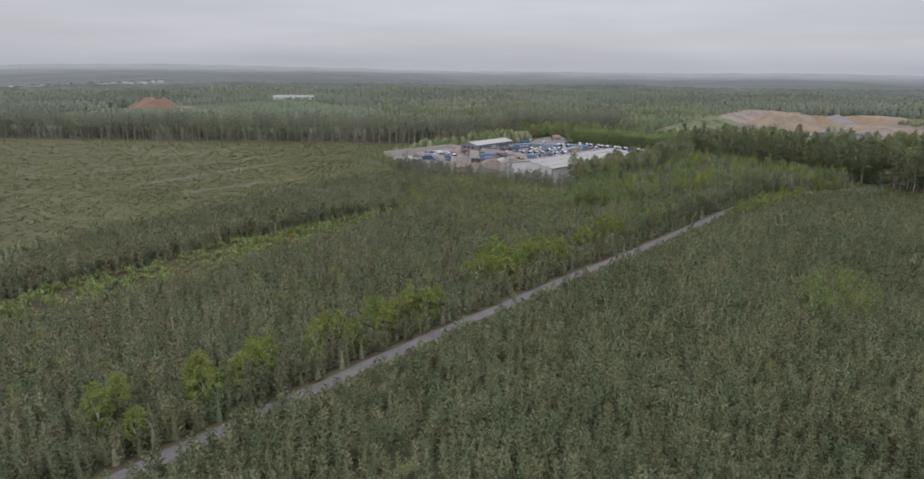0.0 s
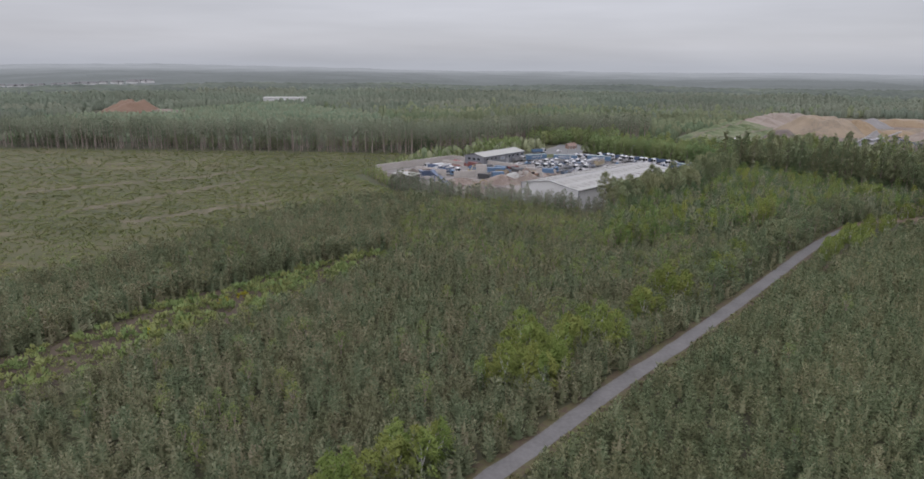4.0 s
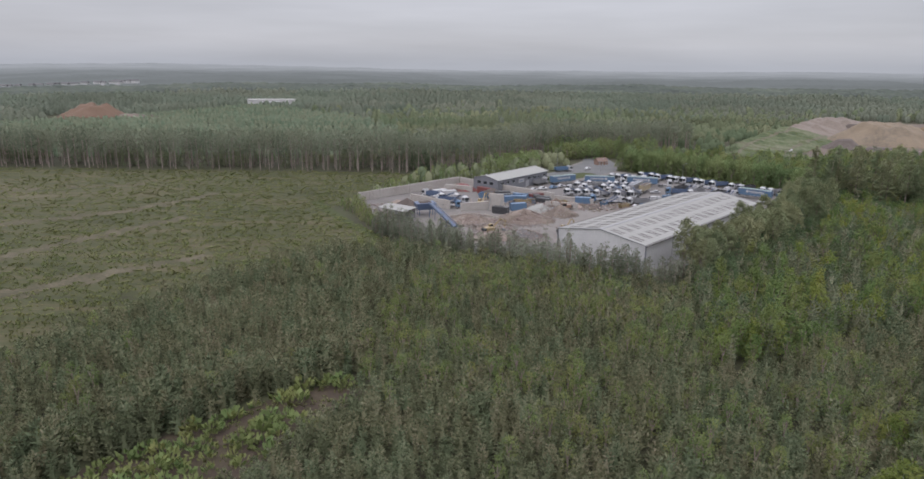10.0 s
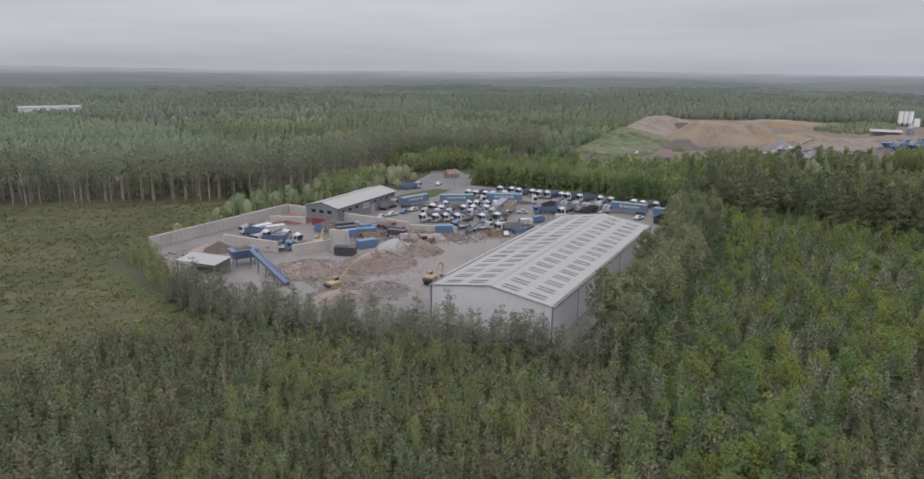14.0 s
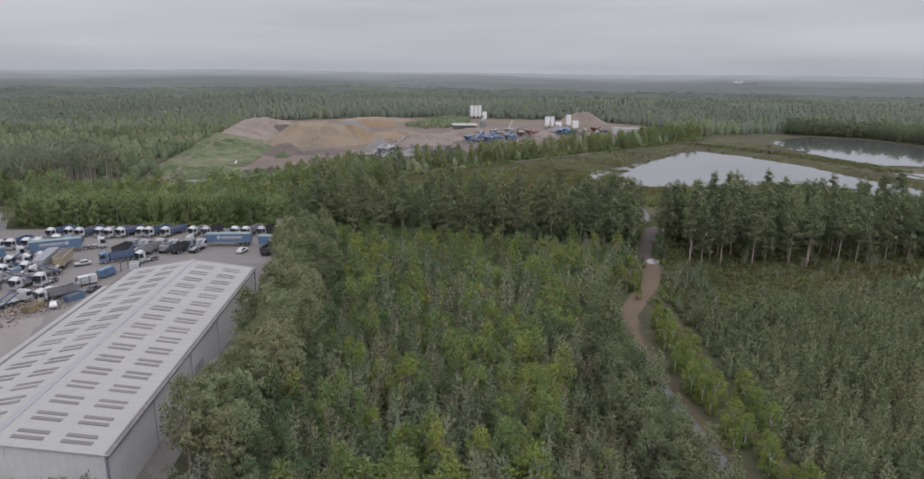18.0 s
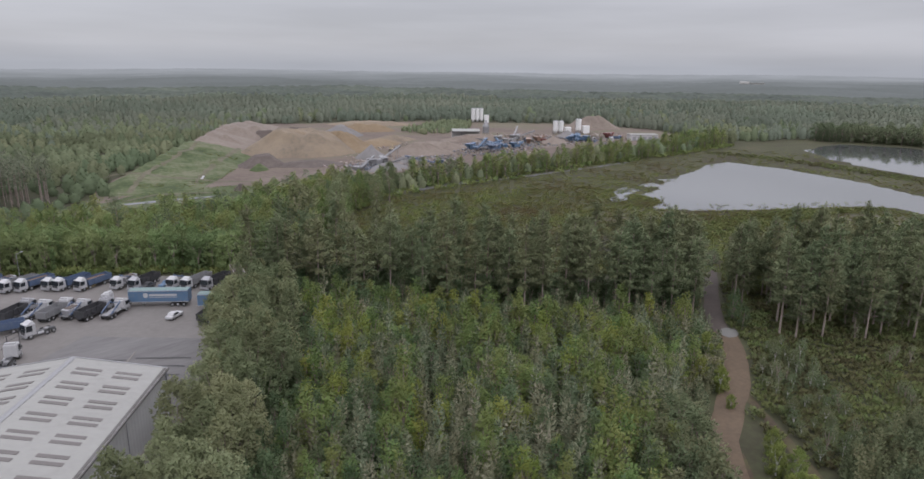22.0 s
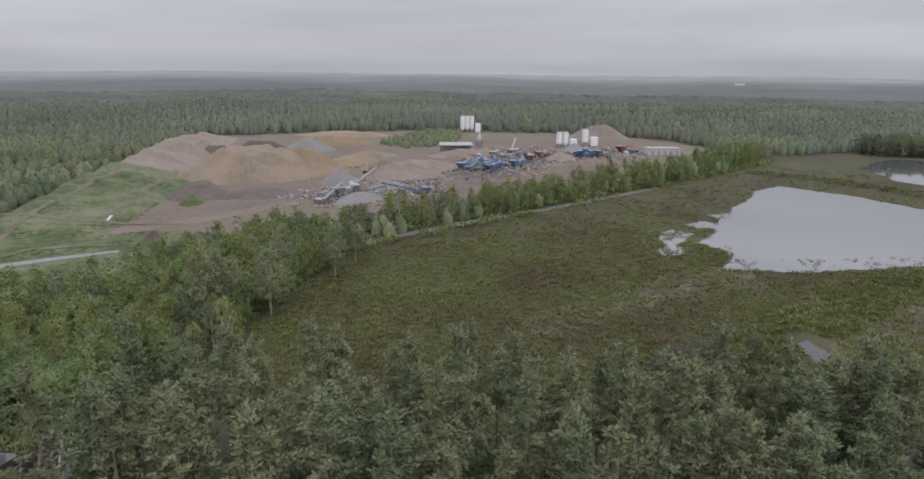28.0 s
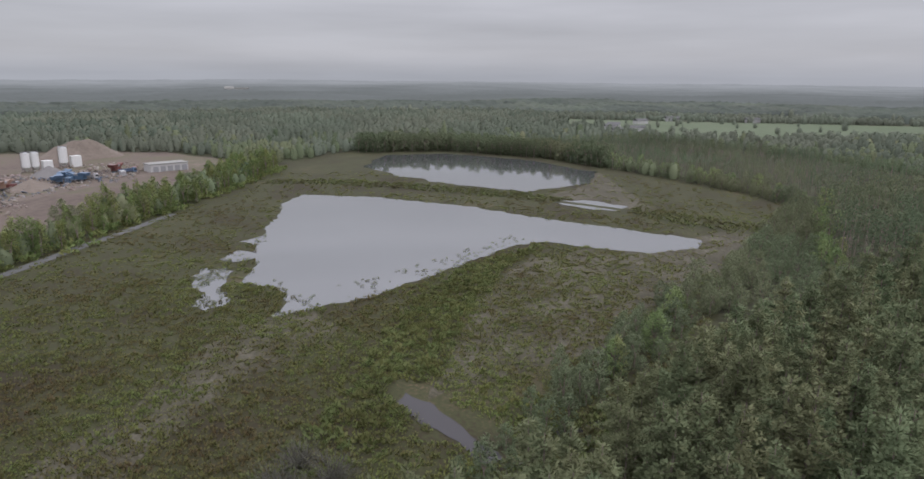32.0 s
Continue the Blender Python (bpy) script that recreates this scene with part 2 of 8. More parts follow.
M["light_wood"] = foliage("light_wood", ((0.0, (0.106, 0.131, 0.089)), (0.4, (0.167, 0.203, 0.136)), (0.8, (0.224, 0.257, 0.177)), (1.0, (0.261, 0.285, 0.205))), cell=0.1, big=0.01)
M["bark"] = surface("bark", ((0.2, (0.13, 0.10, 0.085)), (0.5, (0.25, 0.205, 0.18)), (0.8, (0.34, 0.30, 0.27))), (0.6, 4.0), (0.6, 0.6), bump=0.5, bump_scale=6)
M["birch_bark"] = surface("birch_bark", ((0.25, (0.14, 0.13, 0.12)), (0.45, (0.45, 0.44, 0.42)), (0.8, (0.6, 0.59, 0.56))), (1.0, 5.0), (0.5, 0.7))
M["ground"] = surface("ground", ((0.2, (0.024, 0.021, 0.014)), (0.45, (0.038, 0.037, 0.02)), (0.65, (0.05, 0.054, 0.026)), (0.85, (0.075, 0.064, 0.04))), (0.04, 0.6), (0.9, 0.6), bump=0.8, bump_scale=1.0)
M["heath"] = surface("heath", ((0.25, (0.028, 0.028, 0.013)), (0.42, (0.044, 0.048, 0.019)), (0.54, (0.058, 0.057, 0.026)), (0.66, (0.083, 0.070, 0.040)), (0.8, (0.103, 0.094, 0.058))), (0.10, 0.9, 0.02), (1.0, 0.8, 0.5), bump=0.9, bump_scale=0.7, stretch=(-14, (0.317, 1.745, 1.012)))
M["straw"] = surface("straw", ((0.25, (0.038, 0.036, 0.018)), (0.45, (0.064, 0.057, 0.033)), (0.6, (0.093, 0.080, 0.053)), (0.8, (0.128, 0.112, 0.079))), (0.15, 1.2), (0.9, 0.8), bump=0.8, bump_scale=1.5)
M["marsh"] = surface("marsh", ((0.2, (0.024, 0.018, 0.010)), (0.4, (0.037, 0.031, 0.016)), (0.5, (0.037, 0.040, 0.016)), (0.62, (0.046, 0.047, 0.020)), (0.74, (0.064, 0.052, 0.029)), (0.85, (0.095, 0.076, 0.049))), (0.055, 1.164, 0.017), (0.883, 1.164, 0.635), bump=1.0, bump_scale=1.6)
M["dry_marsh"] = surface("dry_marsh", ((0.2, (0.029, 0.025, 0.017)), (0.4, (0.048, 0.043, 0.027)), (0.55, (0.068, 0.061, 0.042)), (0.7, (0.100, 0.091, 0.070)), (0.85, (0.140, 0.129, 0.106))), (0.08, 1.1), (0.9, 1.0), bump=1.0, bump_scale=1.2)
M["grass"] = surface("grass", ((0.15, (0.028, 0.033, 0.010)), (0.5, (0.043, 0.053, 0.017)), (0.9, (0.059, 0.063, 0.025))), (0.06, 0.9), (0.7, 0.5), bump=0.5)
M["meadow"] = surface("meadow", ((0.15, (0.063, 0.084, 0.043)), (0.5, (0.088, 0.111, 0.064)), (0.9, (0.118, 0.130, 0.087))), (0.008, 0.08), (0.8, 0.4))
M["gravel"] = surface("gravel", ((0.1, (0.050, 0.046, 0.044)), (0.45, (0.089, 0.085, 0.084)), (0.75, (0.119, 0.114, 0.113)), (0.95, (0.148, 0.136, 0.125))), (0.15, 1.6), (0.7, 0.6), bump=0.6, bump_scale=4)
M["peat_soil"] = surface("peat_soil", ((0.1, (0.032, 0.026, 0.023)), (0.45, (0.060, 0.049, 0.044)), (0.75, (0.082, 0.067, 0.058)), (0.95, (0.098, 0.082, 0.074))), (0.1, 1.3), (0.7, 0.6), bump=0.6, bump_scale=3)
M["dirt"] = surface("dirt", ((0.1, (0.044, 0.033, 0.022)), (0.45, (0.084, 0.061, 0.042)), (0.75, (0.114, 0.084, 0.055)), (0.95, (0.136, 0.103, 0.070))), (0.1, 1.3), (0.7, 0.6), bump=0.6, bump_scale=3)
M["verge"] = surface("verge", ((0.2, (0.03, 0.022, 0.016)), (0.42, (0.055, 0.04, 0.027)), (0.6, (0.062, 0.058, 0.026)), (0.85, (0.085, 0.075, 0.038))), (0.2, 1.2), (0.9, 0.6), bump=0.8, bump_scale=2)
M["bracken"] = surface("bracken", ((0.2, (0.026, 0.019, 0.014)), (0.45, (0.048, 0.035, 0.026)), (0.65, (0.062, 0.050, 0.032)), (0.85, (0.085, 0.072, 0.046))), (0.15, 1.2), (0.9, 0.7), bump=0.9, bump_scale=1.5)
M["concrete"] = surface("concrete", ((0.1, (0.083, 0.075, 0.066)), (0.4, (0.122, 0.113, 0.106)), (0.7, (0.149, 0.139, 0.132)), (0.95, (0.178, 0.165, 0.153))), (0.07, 0.7), (0.8, 0.5), rough=0.85, bump=0.2, bump_scale=2)
M["apron"] = surface("apron", ((0.15, (0.072, 0.068, 0.068)), (0.45, (0.108, 0.103, 0.102)), (0.8, (0.142, 0.136, 0.134))), (0.12, 0.9), (0.9, 0.7), rough=0.8, bump=0.3, stretch=(44, (0.25, 1.0, 1.0)))
M["asphalt"] = surface("asphalt", ((0.1, (0.065, 0.065, 0.065)), (0.5, (0.109, 0.109, 0.109)), (0.9, (0.146, 0.143, 0.141))), (0.1, 1.0), (0.7, 0.5), bump=0.3)
M["sand"] = surface("sand", ((0.15, (0.095, 0.076, 0.061)), (0.35, (0.133, 0.109, 0.083)), (0.5, (0.164, 0.131, 0.096)), (0.68, (0.185, 0.145, 0.102)), (0.9, (0.206, 0.175, 0.141))), (0.047, 0.485, 0.016), (0.846, 0.679, 0.490), bump=0.9, bump_scale=0.35)
M["orange_sand"] = surface("orange_sand", ((0.15, (0.103, 0.076, 0.050)), (0.5, (0.159, 0.117, 0.074)), (0.85, (0.193, 0.152, 0.106))), (0.05, 0.5), (0.9, 0.7), bump=0.9, bump_scale=0.4)
M["pink_soil"] = surface("pink_soil", ((0.15, (0.095, 0.076, 0.062)), (0.45, (0.146, 0.119, 0.099)), (0.75, (0.182, 0.153, 0.130)), (0.95, (0.222, 0.194, 0.170))), (0.05, 0.5), (0.9, 0.7), bump=0.9, bump_scale=0.4)
M["red_soil"] = surface("red_soil", ((0.1, (0.099, 0.062, 0.042)), (0.5, (0.133, 0.088, 0.063)), (0.9, (0.158, 0.115, 0.088))), (0.03, 0.3), (0.7, 0.5))
M["dark_soil"] = surface("dark_soil", ((0.1, (0.052, 0.042, 0.037)), (0.5, (0.088, 0.072, 0.064)), (0.9, (0.130, 0.110, 0.096))), (0.06, 0.5), (0.9, 0.7), bump=0.9, bump_scale=0.5)
M["grey_stone"] = surface("grey_stone", ((0.1, (0.099, 0.094, 0.092)), (0.5, (0.144, 0.137, 0.134)), (0.9, (0.183, 0.174, 0.169))), (0.05, 0.6), (0.8, 0.5), bump=0.5, bump_scale=1)
M["quarry_floor"] = surface("quarry_floor", ((0.15, (0.063, 0.047, 0.039)), (0.36, (0.093, 0.071, 0.059)), (0.5, (0.116, 0.090, 0.074)), (0.64, (0.095, 0.088, 0.054)), (0.78, (0.139, 0.110, 0.091)), (0.95, (0.180, 0.147, 0.125))), (0.02, 0.3, 0.006), (1.0, 0.7, 0.4), bump=0.6, bump_scale=0.5)
M["embankment"] = surface("embankment", ((0.2, (0.031, 0.044, 0.016)), (0.38, (0.048, 0.065, 0.024)), (0.50, (0.065, 0.082, 0.034)), (0.58, (0.077, 0.091, 0.044)), (0.66, (0.097, 0.100, 0.059)), (0.80, (0.121, 0.121, 0.076))), (0.062, 0.500, 0.021), (1.320, 1.000, 0.672), bump=1.0, bump_scale=0.5)
M["worn_grass"] = surface("worn_grass", ((0.2, (0.060, 0.062, 0.034)), (0.5, (0.096, 0.088, 0.058)), (0.8, (0.128, 0.112, 0.084))), (0.12, 0.8), (1.0, 0.7), bump=0.8, bump_scale=0.8)
M["haul_soil"] = surface("haul_soil", ((0.15, (0.088, 0.069, 0.057)), (0.5, (0.122, 0.097, 0.081)), (0.85, (0.152, 0.125, 0.106))), (0.05, 0.5), (0.9, 0.7), bump=0.6, bump_scale=0.5)
M["scrap"] = foliage("scrap", ((0.0, (0.040, 0.040, 0.044)), (0.25, (0.128, 0.120, 0.120)), (0.5, (0.224, 0.216, 0.216)), (0.7, (0.152, 0.160, 0.176)), (0.9, (0.088, 0.112, 0.152)), (1.0, (0.056, 0.096, 0.168))), cell=0.06, big=0.05, w=(0.5, 0.5, 0.6), thin=0.0, drift=0.0)
M["rubble"] = surface("rubble", ((0.15, (0.128, 0.099, 0.081)), (0.45, (0.194, 0.155, 0.130)), (0.75, (0.253, 0.211, 0.184)), (0.95, (0.321, 0.283, 0.258))), (0.25, 2.2), (0.6, 0.8), bump=0.9, bump_scale=2)
M["dust"] = surface("dust", ((0.15, (0.121, 0.109, 0.099)), (0.5, (0.160, 0.147, 0.136)), (0.85, (0.200, 0.186, 0.173))), (0.1, 0.9), (0.8, 0.6), bump=0.4, bump_scale=2)
M["debris"] = foliage("debris", ((0.0, (0.078, 0.062, 0.054)), (0.3, (0.175, 0.142, 0.120)), (0.6, (0.245, 0.208, 0.184)), (0.85, (0.310, 0.285, 0.265)), (1.0, (0.120, 0.135, 0.165))), cell=0.3, big=0.1, thin=0.0)
M["water"], n_, l_, b_ = nodes("water", 0.05, 0.0, 0.5)
b_.inputs["Base Color"].default_value = (0.06, 0.063, 0.066, 1)
b_.inputs["IOR"].default_value = 2.3
g_ = n_.new("ShaderNodeNewGeometry")
bp_ = n_.new("ShaderNodeBump"); bp_.inputs["Strength"].default_value, bp_.inputs["Distance"].default_value = 0.02, 0.05
l_.new(noise_of(n_, l_, g_.outputs["Position"], 0.5, 3.0), bp_.inputs["Height"]); l_.new(bp_.outputs[0], b_.inputs["Normal"])
# Ditch water: a darker copy with its sky reflection turned down.
M["dim_water"], n_, l_, b_ = nodes("dim_water", 0.06, 0.0, 0.5)
b_.inputs["Base Color"].default_value = (0.045, 0.042, 0.044, 1)
b_.inputs["IOR"].default_value = 1.22
M["silo_white"] = paint("silo_white", (0.62, 0.62, 0.61), wear=0.1)
# Puddle: mud colour, its base paled to stand in for reflected sky.
M["muddy_sky_water"], n_, l_, b_ = nodes("muddy_sky_water", 0.12, 0.0, 0.5)
b_.inputs["Base Color"].default_value = (0.17, 0.165, 0.16, 1)
M["roof_white"] = surface("roof_white", ((0.1, (0.179, 0.175, 0.163)), (0.45, (0.225, 0.223, 0.209)), (0.8, (0.251, 0.252, 0.233))), (0.06, 0.8), (0.7, 0.45), rough=0.6, bump=0.1)
M["cladding"] = surface("cladding", ((0.1, (0.335, 0.330, 0.326)), (0.5, (0.428, 0.424, 0.420)), (0.9, (0.494, 0.489, 0.485))), (0.15, 1.5), (0.6, 0.5), rough=0.55, metal=0.0)
M["cladding_dark"] = surface("cladding_dark", ((0.1, (0.11, 0.115, 0.125)), (0.5, (0.15, 0.155, 0.17)), (0.9, (0.19, 0.195, 0.21))), (0.15, 1.5), (0.6, 0.5), rough=0.5)
M["rooflight"] = surface("rooflight", ((0.1, (0.058, 0.053, 0.048)), (0.5, (0.080, 0.069, 0.064)), (0.9, (0.105, 0.091, 0.086))), (0.3, 2.0), (0.6, 0.5), rough=0.35, spec=0.5)
M["moss"] = surface("moss", ((0.2, (0.060, 0.054, 0.044)), (0.6, (0.120, 0.114, 0.112)), (0.9, (0.216, 0.210, 0.264))), (0.3, 2.0), (0.6, 0.6))
M["block_wall"] = surface("block_wall", ((0.1, (0.240, 0.217, 0.195)), (0.5, (0.323, 0.300, 0.277)), (0.9, (0.390, 0.375, 0.352))), (0.12, 1.2), (0.6, 0.6), bump=0.2)
M["white"] = paint("white_paint", (0.37, 0.37, 0.375))
M["blue"] = paint("blue_paint", (0.062, 0.125, 0.215), wear=0.45)
M["navy"] = paint("navy_paint", (0.055, 0.085, 0.15), wear=0.35)
M["grey"] = paint("grey_paint", (0.27, 0.27, 0.28))
M["steel"] = paint("dull_steel", (0.22, 0.22, 0.225), 0.45, 0.3)
M["silver"] = paint("silver_paint", (0.34, 0.34, 0.35), 0.35, 0.4)
M["yellow"] = paint("yellow_paint", (0.25, 0.185, 0.085), wear=0.55)
M["orange"] = paint("orange_paint", (0.20, 0.115, 0.075), wear=0.5)
M["red"] = paint("red_oxide", (0.13, 0.035, 0.03))
M["black"] = paint("black_paint", (0.03, 0.03, 0.033), 0.5)
M["tan"] = paint("tan_paint", (0.27, 0.225, 0.145))
M["green"] = paint("green_paint", (0.10, 0.16, 0.15))
M["rubber"] = paint("rubber", (0.03, 0.03, 0.03), 0.85)
M["glass"], n_, l_, b_ = nodes("dark_glass", 0.08, 0.0, 0.5)
b_.inputs["Base Color"].default_value = (0.02, 0.024, 0.028, 1)
M["brick"] = surface("brick", ((0.2, (0.17, 0.11, 0.085)), (0.8, (0.26, 0.18, 0.145))), (0.3, 3.0), (0.5, 0.5))
M["roof_tile"] = surface("roof_tile", ((0.2, (0.13, 0.09, 0.075)), (0.8, (0.20, 0.145, 0.12))), (0.3, 3.0), (0.5, 0.5))

# the hills of the horizon, a glowing backdrop; haze painted in, paler farther off
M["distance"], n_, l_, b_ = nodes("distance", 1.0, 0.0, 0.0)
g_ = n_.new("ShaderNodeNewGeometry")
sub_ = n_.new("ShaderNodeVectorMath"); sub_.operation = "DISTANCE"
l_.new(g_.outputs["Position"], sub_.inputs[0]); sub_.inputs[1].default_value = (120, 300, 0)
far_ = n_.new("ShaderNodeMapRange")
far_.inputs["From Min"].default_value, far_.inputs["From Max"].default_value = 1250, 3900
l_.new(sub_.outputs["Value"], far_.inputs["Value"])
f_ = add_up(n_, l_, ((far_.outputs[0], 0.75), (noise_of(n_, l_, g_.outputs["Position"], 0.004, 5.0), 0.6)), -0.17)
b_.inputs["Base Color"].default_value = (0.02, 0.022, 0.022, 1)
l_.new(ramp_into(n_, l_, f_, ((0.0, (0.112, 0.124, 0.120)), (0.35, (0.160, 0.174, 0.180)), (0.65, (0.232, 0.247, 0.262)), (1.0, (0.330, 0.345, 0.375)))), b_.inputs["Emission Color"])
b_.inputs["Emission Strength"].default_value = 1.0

# ---- mesh helpers ----
rs = np.random.RandomState(7)


def mesh_np(name, v, f, mats, mi=None, smooth=False, normals=None):
    """A mesh of triangles out of arrays; normals, where given, round the shading of leaves to that of their clump."""
    me = bpy.data.meshes.new(name)
    v, f = np.asarray(v, np.float32), np.asarray(f, np.int32)
    me.vertices.add(len(v)); me.vertices.foreach_set("co", v.ravel())
    me.loops.add(3 * len(f)); me.loops.foreach_set("vertex_index", f.ravel())
    me.polygons.add(len(f)); me.polygons.foreach_set("loop_start", np.arange(0, 3 * len(f), 3, dtype=np.int32))
    for m in mats:
        me.materials.append(m)
    if mi is not None:
        me.polygons.foreach_set("material_index", np.asarray(mi, np.int32))
    if smooth:
        me.polygons.foreach_set("use_smooth", np.ones(len(f), bool))
    me.update(calc_edges=True)
    if normals is not None:
        at = me.attributes.new("custom_normal", "FLOAT_VECTOR", "POINT")
        at.data.foreach_set("vector", np.asarray(normals, np.float32).ravel())
    return me


def scatter(name, templates, pts, mats, label, category):
    """One object of kind stuff: rows of pts are x, y, z, scale, height scale, turn, template."""
    vs, fs, ms, ns, base = [], [], [], [], 0
    pts = np.asarray(pts, float)
    which = pts[:, 6].astype(int) % len(templates)
    for k, (tv, tf, tm, tn) in enumerate(templates):
        p = pts[which == k]
        if not len(p):
            continue
        c, s = np.cos(p[:, 5])[:, None], np.sin(p[:, 5])[:, None]
        x = (tv[None, :, 0] * c - tv[None, :, 1] * s) * p[:, 3:4] + p[:, 0:1]
        y = (tv[None, :, 0] * s + tv[None, :, 1] * c) * p[:, 3:4] + p[:, 1:2]
        z = tv[None, :, 2] * (p[:, 3] * p[:, 4])[:, None] + p[:, 2:3]
        vs.append(np.stack([x, y, z], -1).reshape(-1, 3))
        fs.append((tf[None] + (np.arange(len(p)) * len(tv))[:, None, None]).reshape(-1, 3) + base)
        ms.append(np.tile(tm, len(p)))
        if tn is not None:
            ns.append(np.stack([tn[None, :, 0] * c - tn[None, :, 1] * s, tn[None, :, 0] * s + tn[None, :, 1] * c, np.repeat(tn[None, :, 2], len(p), 0)], -1).reshape(-1, 3))
        base += len(p) * len(tv)
    me = mesh_np(name, np.concatenate(vs), np.concatenate(fs), mats, np.concatenate(ms), normals=np.concatenate(ns) if ns else None)
    return tagged(new(name, me), label, category, kind="stuff")


def part(name, bm, material, parent, label=""):
    """Links a bmesh as one mesh under a thing or a part."""
    me = bpy.data.meshes.new(name)
    bm.to_mesh(me); bm.free()
    me.materials.append(material)
    ob = new(name, me)
    ob.parent = parent
    return tagged(ob, label)


def box(x0, x1, y0, y1, z0, z1, bm=None, bev=0.0, top=None):
    """A box, with bevelled edges; top = (dx0, dx1, dy0, dy1) draws the upper face in."""
    own = bm is None
    b = bmesh.new() if own or bev else bm
    t = top or (0, 0, 0, 0)
    vs = [b.verts.new(c) for c in ((x0, y0, z0), (x1, y0, z0), (x1, y1, z0), (x0, y1, z0),
                                   (x0 + t[0], y0 + t[2], z1), (x1 - t[1], y0 + t[2], z1), (x1 - t[1], y1 - t[3], z1), (x0 + t[0], y1 - t[3], z1))]
    for q in ((0, 3, 2, 1), (4, 5, 6, 7), (0, 1, 5, 4), (1, 2, 6, 5), (2, 3, 7, 6), (3, 0, 4, 7)):
        b.faces.new([vs[i] for i in q])
    if bev:
        bmesh.ops.bevel(b, geom=list(b.edges), offset=bev, segments=1, affect="EDGES")
    return b


def tube(p0, p1, r0, r1=None, seg=8, bm=None):
    """A tapered round bar from p0 to p1."""
    b = bm or bmesh.new()
    p0, p1 = Vector(p0), Vector(p1)
    d = p1 - p0
    m = Matrix.Translation((p0 + p1) / 2) @ d.to_track_quat("Z", "Y").to_matrix().to_4x4()
    bmesh.ops.create_cone(b, cap_ends=True, segments=seg, radius1=r0, radius2=r0 if r1 is None else r1, depth=d.length, matrix=m)
    return b


def inside(poly, x, y):
    """Which of the points lie in a polygon."""
    x, y = np.asarray(x, float), np.asarray(y, float)
    r = np.zeros(x.shape, bool)
    for (ax, ay), (bx, by) in zip(poly, poly[1:] + poly[:1]):
        if ay == by:
            continue
        r ^= ((ay > y) != (by > y)) & (x < (bx - ax) * (y - ay) / (by - ay) + ax)
    return r


def near_line(line, x, y):
    """Distance to a broken line."""
    d = np.full(np.shape(x), 1e9)
    for (ax, ay), (bx, by) in zip(line, line[1:]):
        ex, ey = bx - ax, by - ay
        k = np.clip(((x - ax) * ex + (y - ay) * ey) / (ex * ex + ey * ey), 0, 1)
        d = np.minimum(d, np.hypot(x - ax - k * ex, y - ay - k * ey))
    return d


def planted(poly, step, jitter=0.35, turn=0.0):
    """Places in a polygon, on a loose grid."""
    xs, ys = [p[0] for p in poly], [p[1] for p in poly]
    cx, cy, r = (min(xs) + max(xs)) / 2, (min(ys) + max(ys)) / 2, max(max(xs) - min(xs), max(ys) - min(ys)) * 0.75
    gx, gy = np.meshgrid(np.arange(-r, r, step), np.arange(-r, r, step))
    gx, gy = gx.ravel(), gy.ravel()
    gx = gx + rs.uniform(-jitter, jitter, gx.shape) * step
    gy = gy + rs.uniform(-jitter, jitter, gy.shape) * step
    c, s = math.cos(turn), math.sin(turn)
    x, y = gx * c - gy * s + cx, gx * s + gy * c + cy
    k = inside(poly, x, y)
    return x[k], y[k]


def rows_of(x, y, s0, s1, h0=0.85, h1=1.2, z=0.0):
    n = len(x)
    return np.stack([x, y, np.full(n, z), rs.uniform(s0, s1, n), rs.uniform(h0, h1, n), rs.uniform(0, 6.283, n), rs.randint(0, 1000, n)], -1)


def soft_edge(poly, step, wob, seed=0.0):
    """The outline of a polygon, cut fine and made uneven."""
    out = []
    for (ax, ay), (bx, by) in zip(poly, poly[1:] + poly[:1]):
        n = max(1, int(math.hypot(bx - ax, by - ay) / step))
        for i in range(n):
            x, y = ax + (bx - ax) * i / n, ay + (by - ay) * i / n
            out.append((x + wob * noise.noise((x * 0.15 / max(step, 1) * 3, y * 0.45 / max(step, 1), seed)), y + wob * noise.noise((x * 0.45 / max(step, 1), y * 0.15 / max(step, 1) * 3, seed + 9))))
    return out


def patch(name, poly, z, mat, label, category, step=6.0, wob=2.0, thick=0.0):
    """A flat stretch of ground with an uneven outline."""
    bm = bmesh.new()
    pts = soft_edge(poly, step, wob, z * 10)
    vs = [bm.verts.new((x, y, z)) for x, y in pts]
    es = [bm.edges.new((vs[i], vs[(i + 1) % len(vs)])) for i in range(len(vs))]
    bmesh.ops.triangle_fill(bm, edges=es, use_beauty=True, normal=(0, 0, 1))
    for f in bm.faces:
        if f.normal.z < 0:
            f.normal_flip()
    me = bpy.data.meshes.new(name)
    bm.to_mesh(me); bm.free()
    me.materials.append(mat)
    return tagged(new(name, me), label, category, kind="structure")


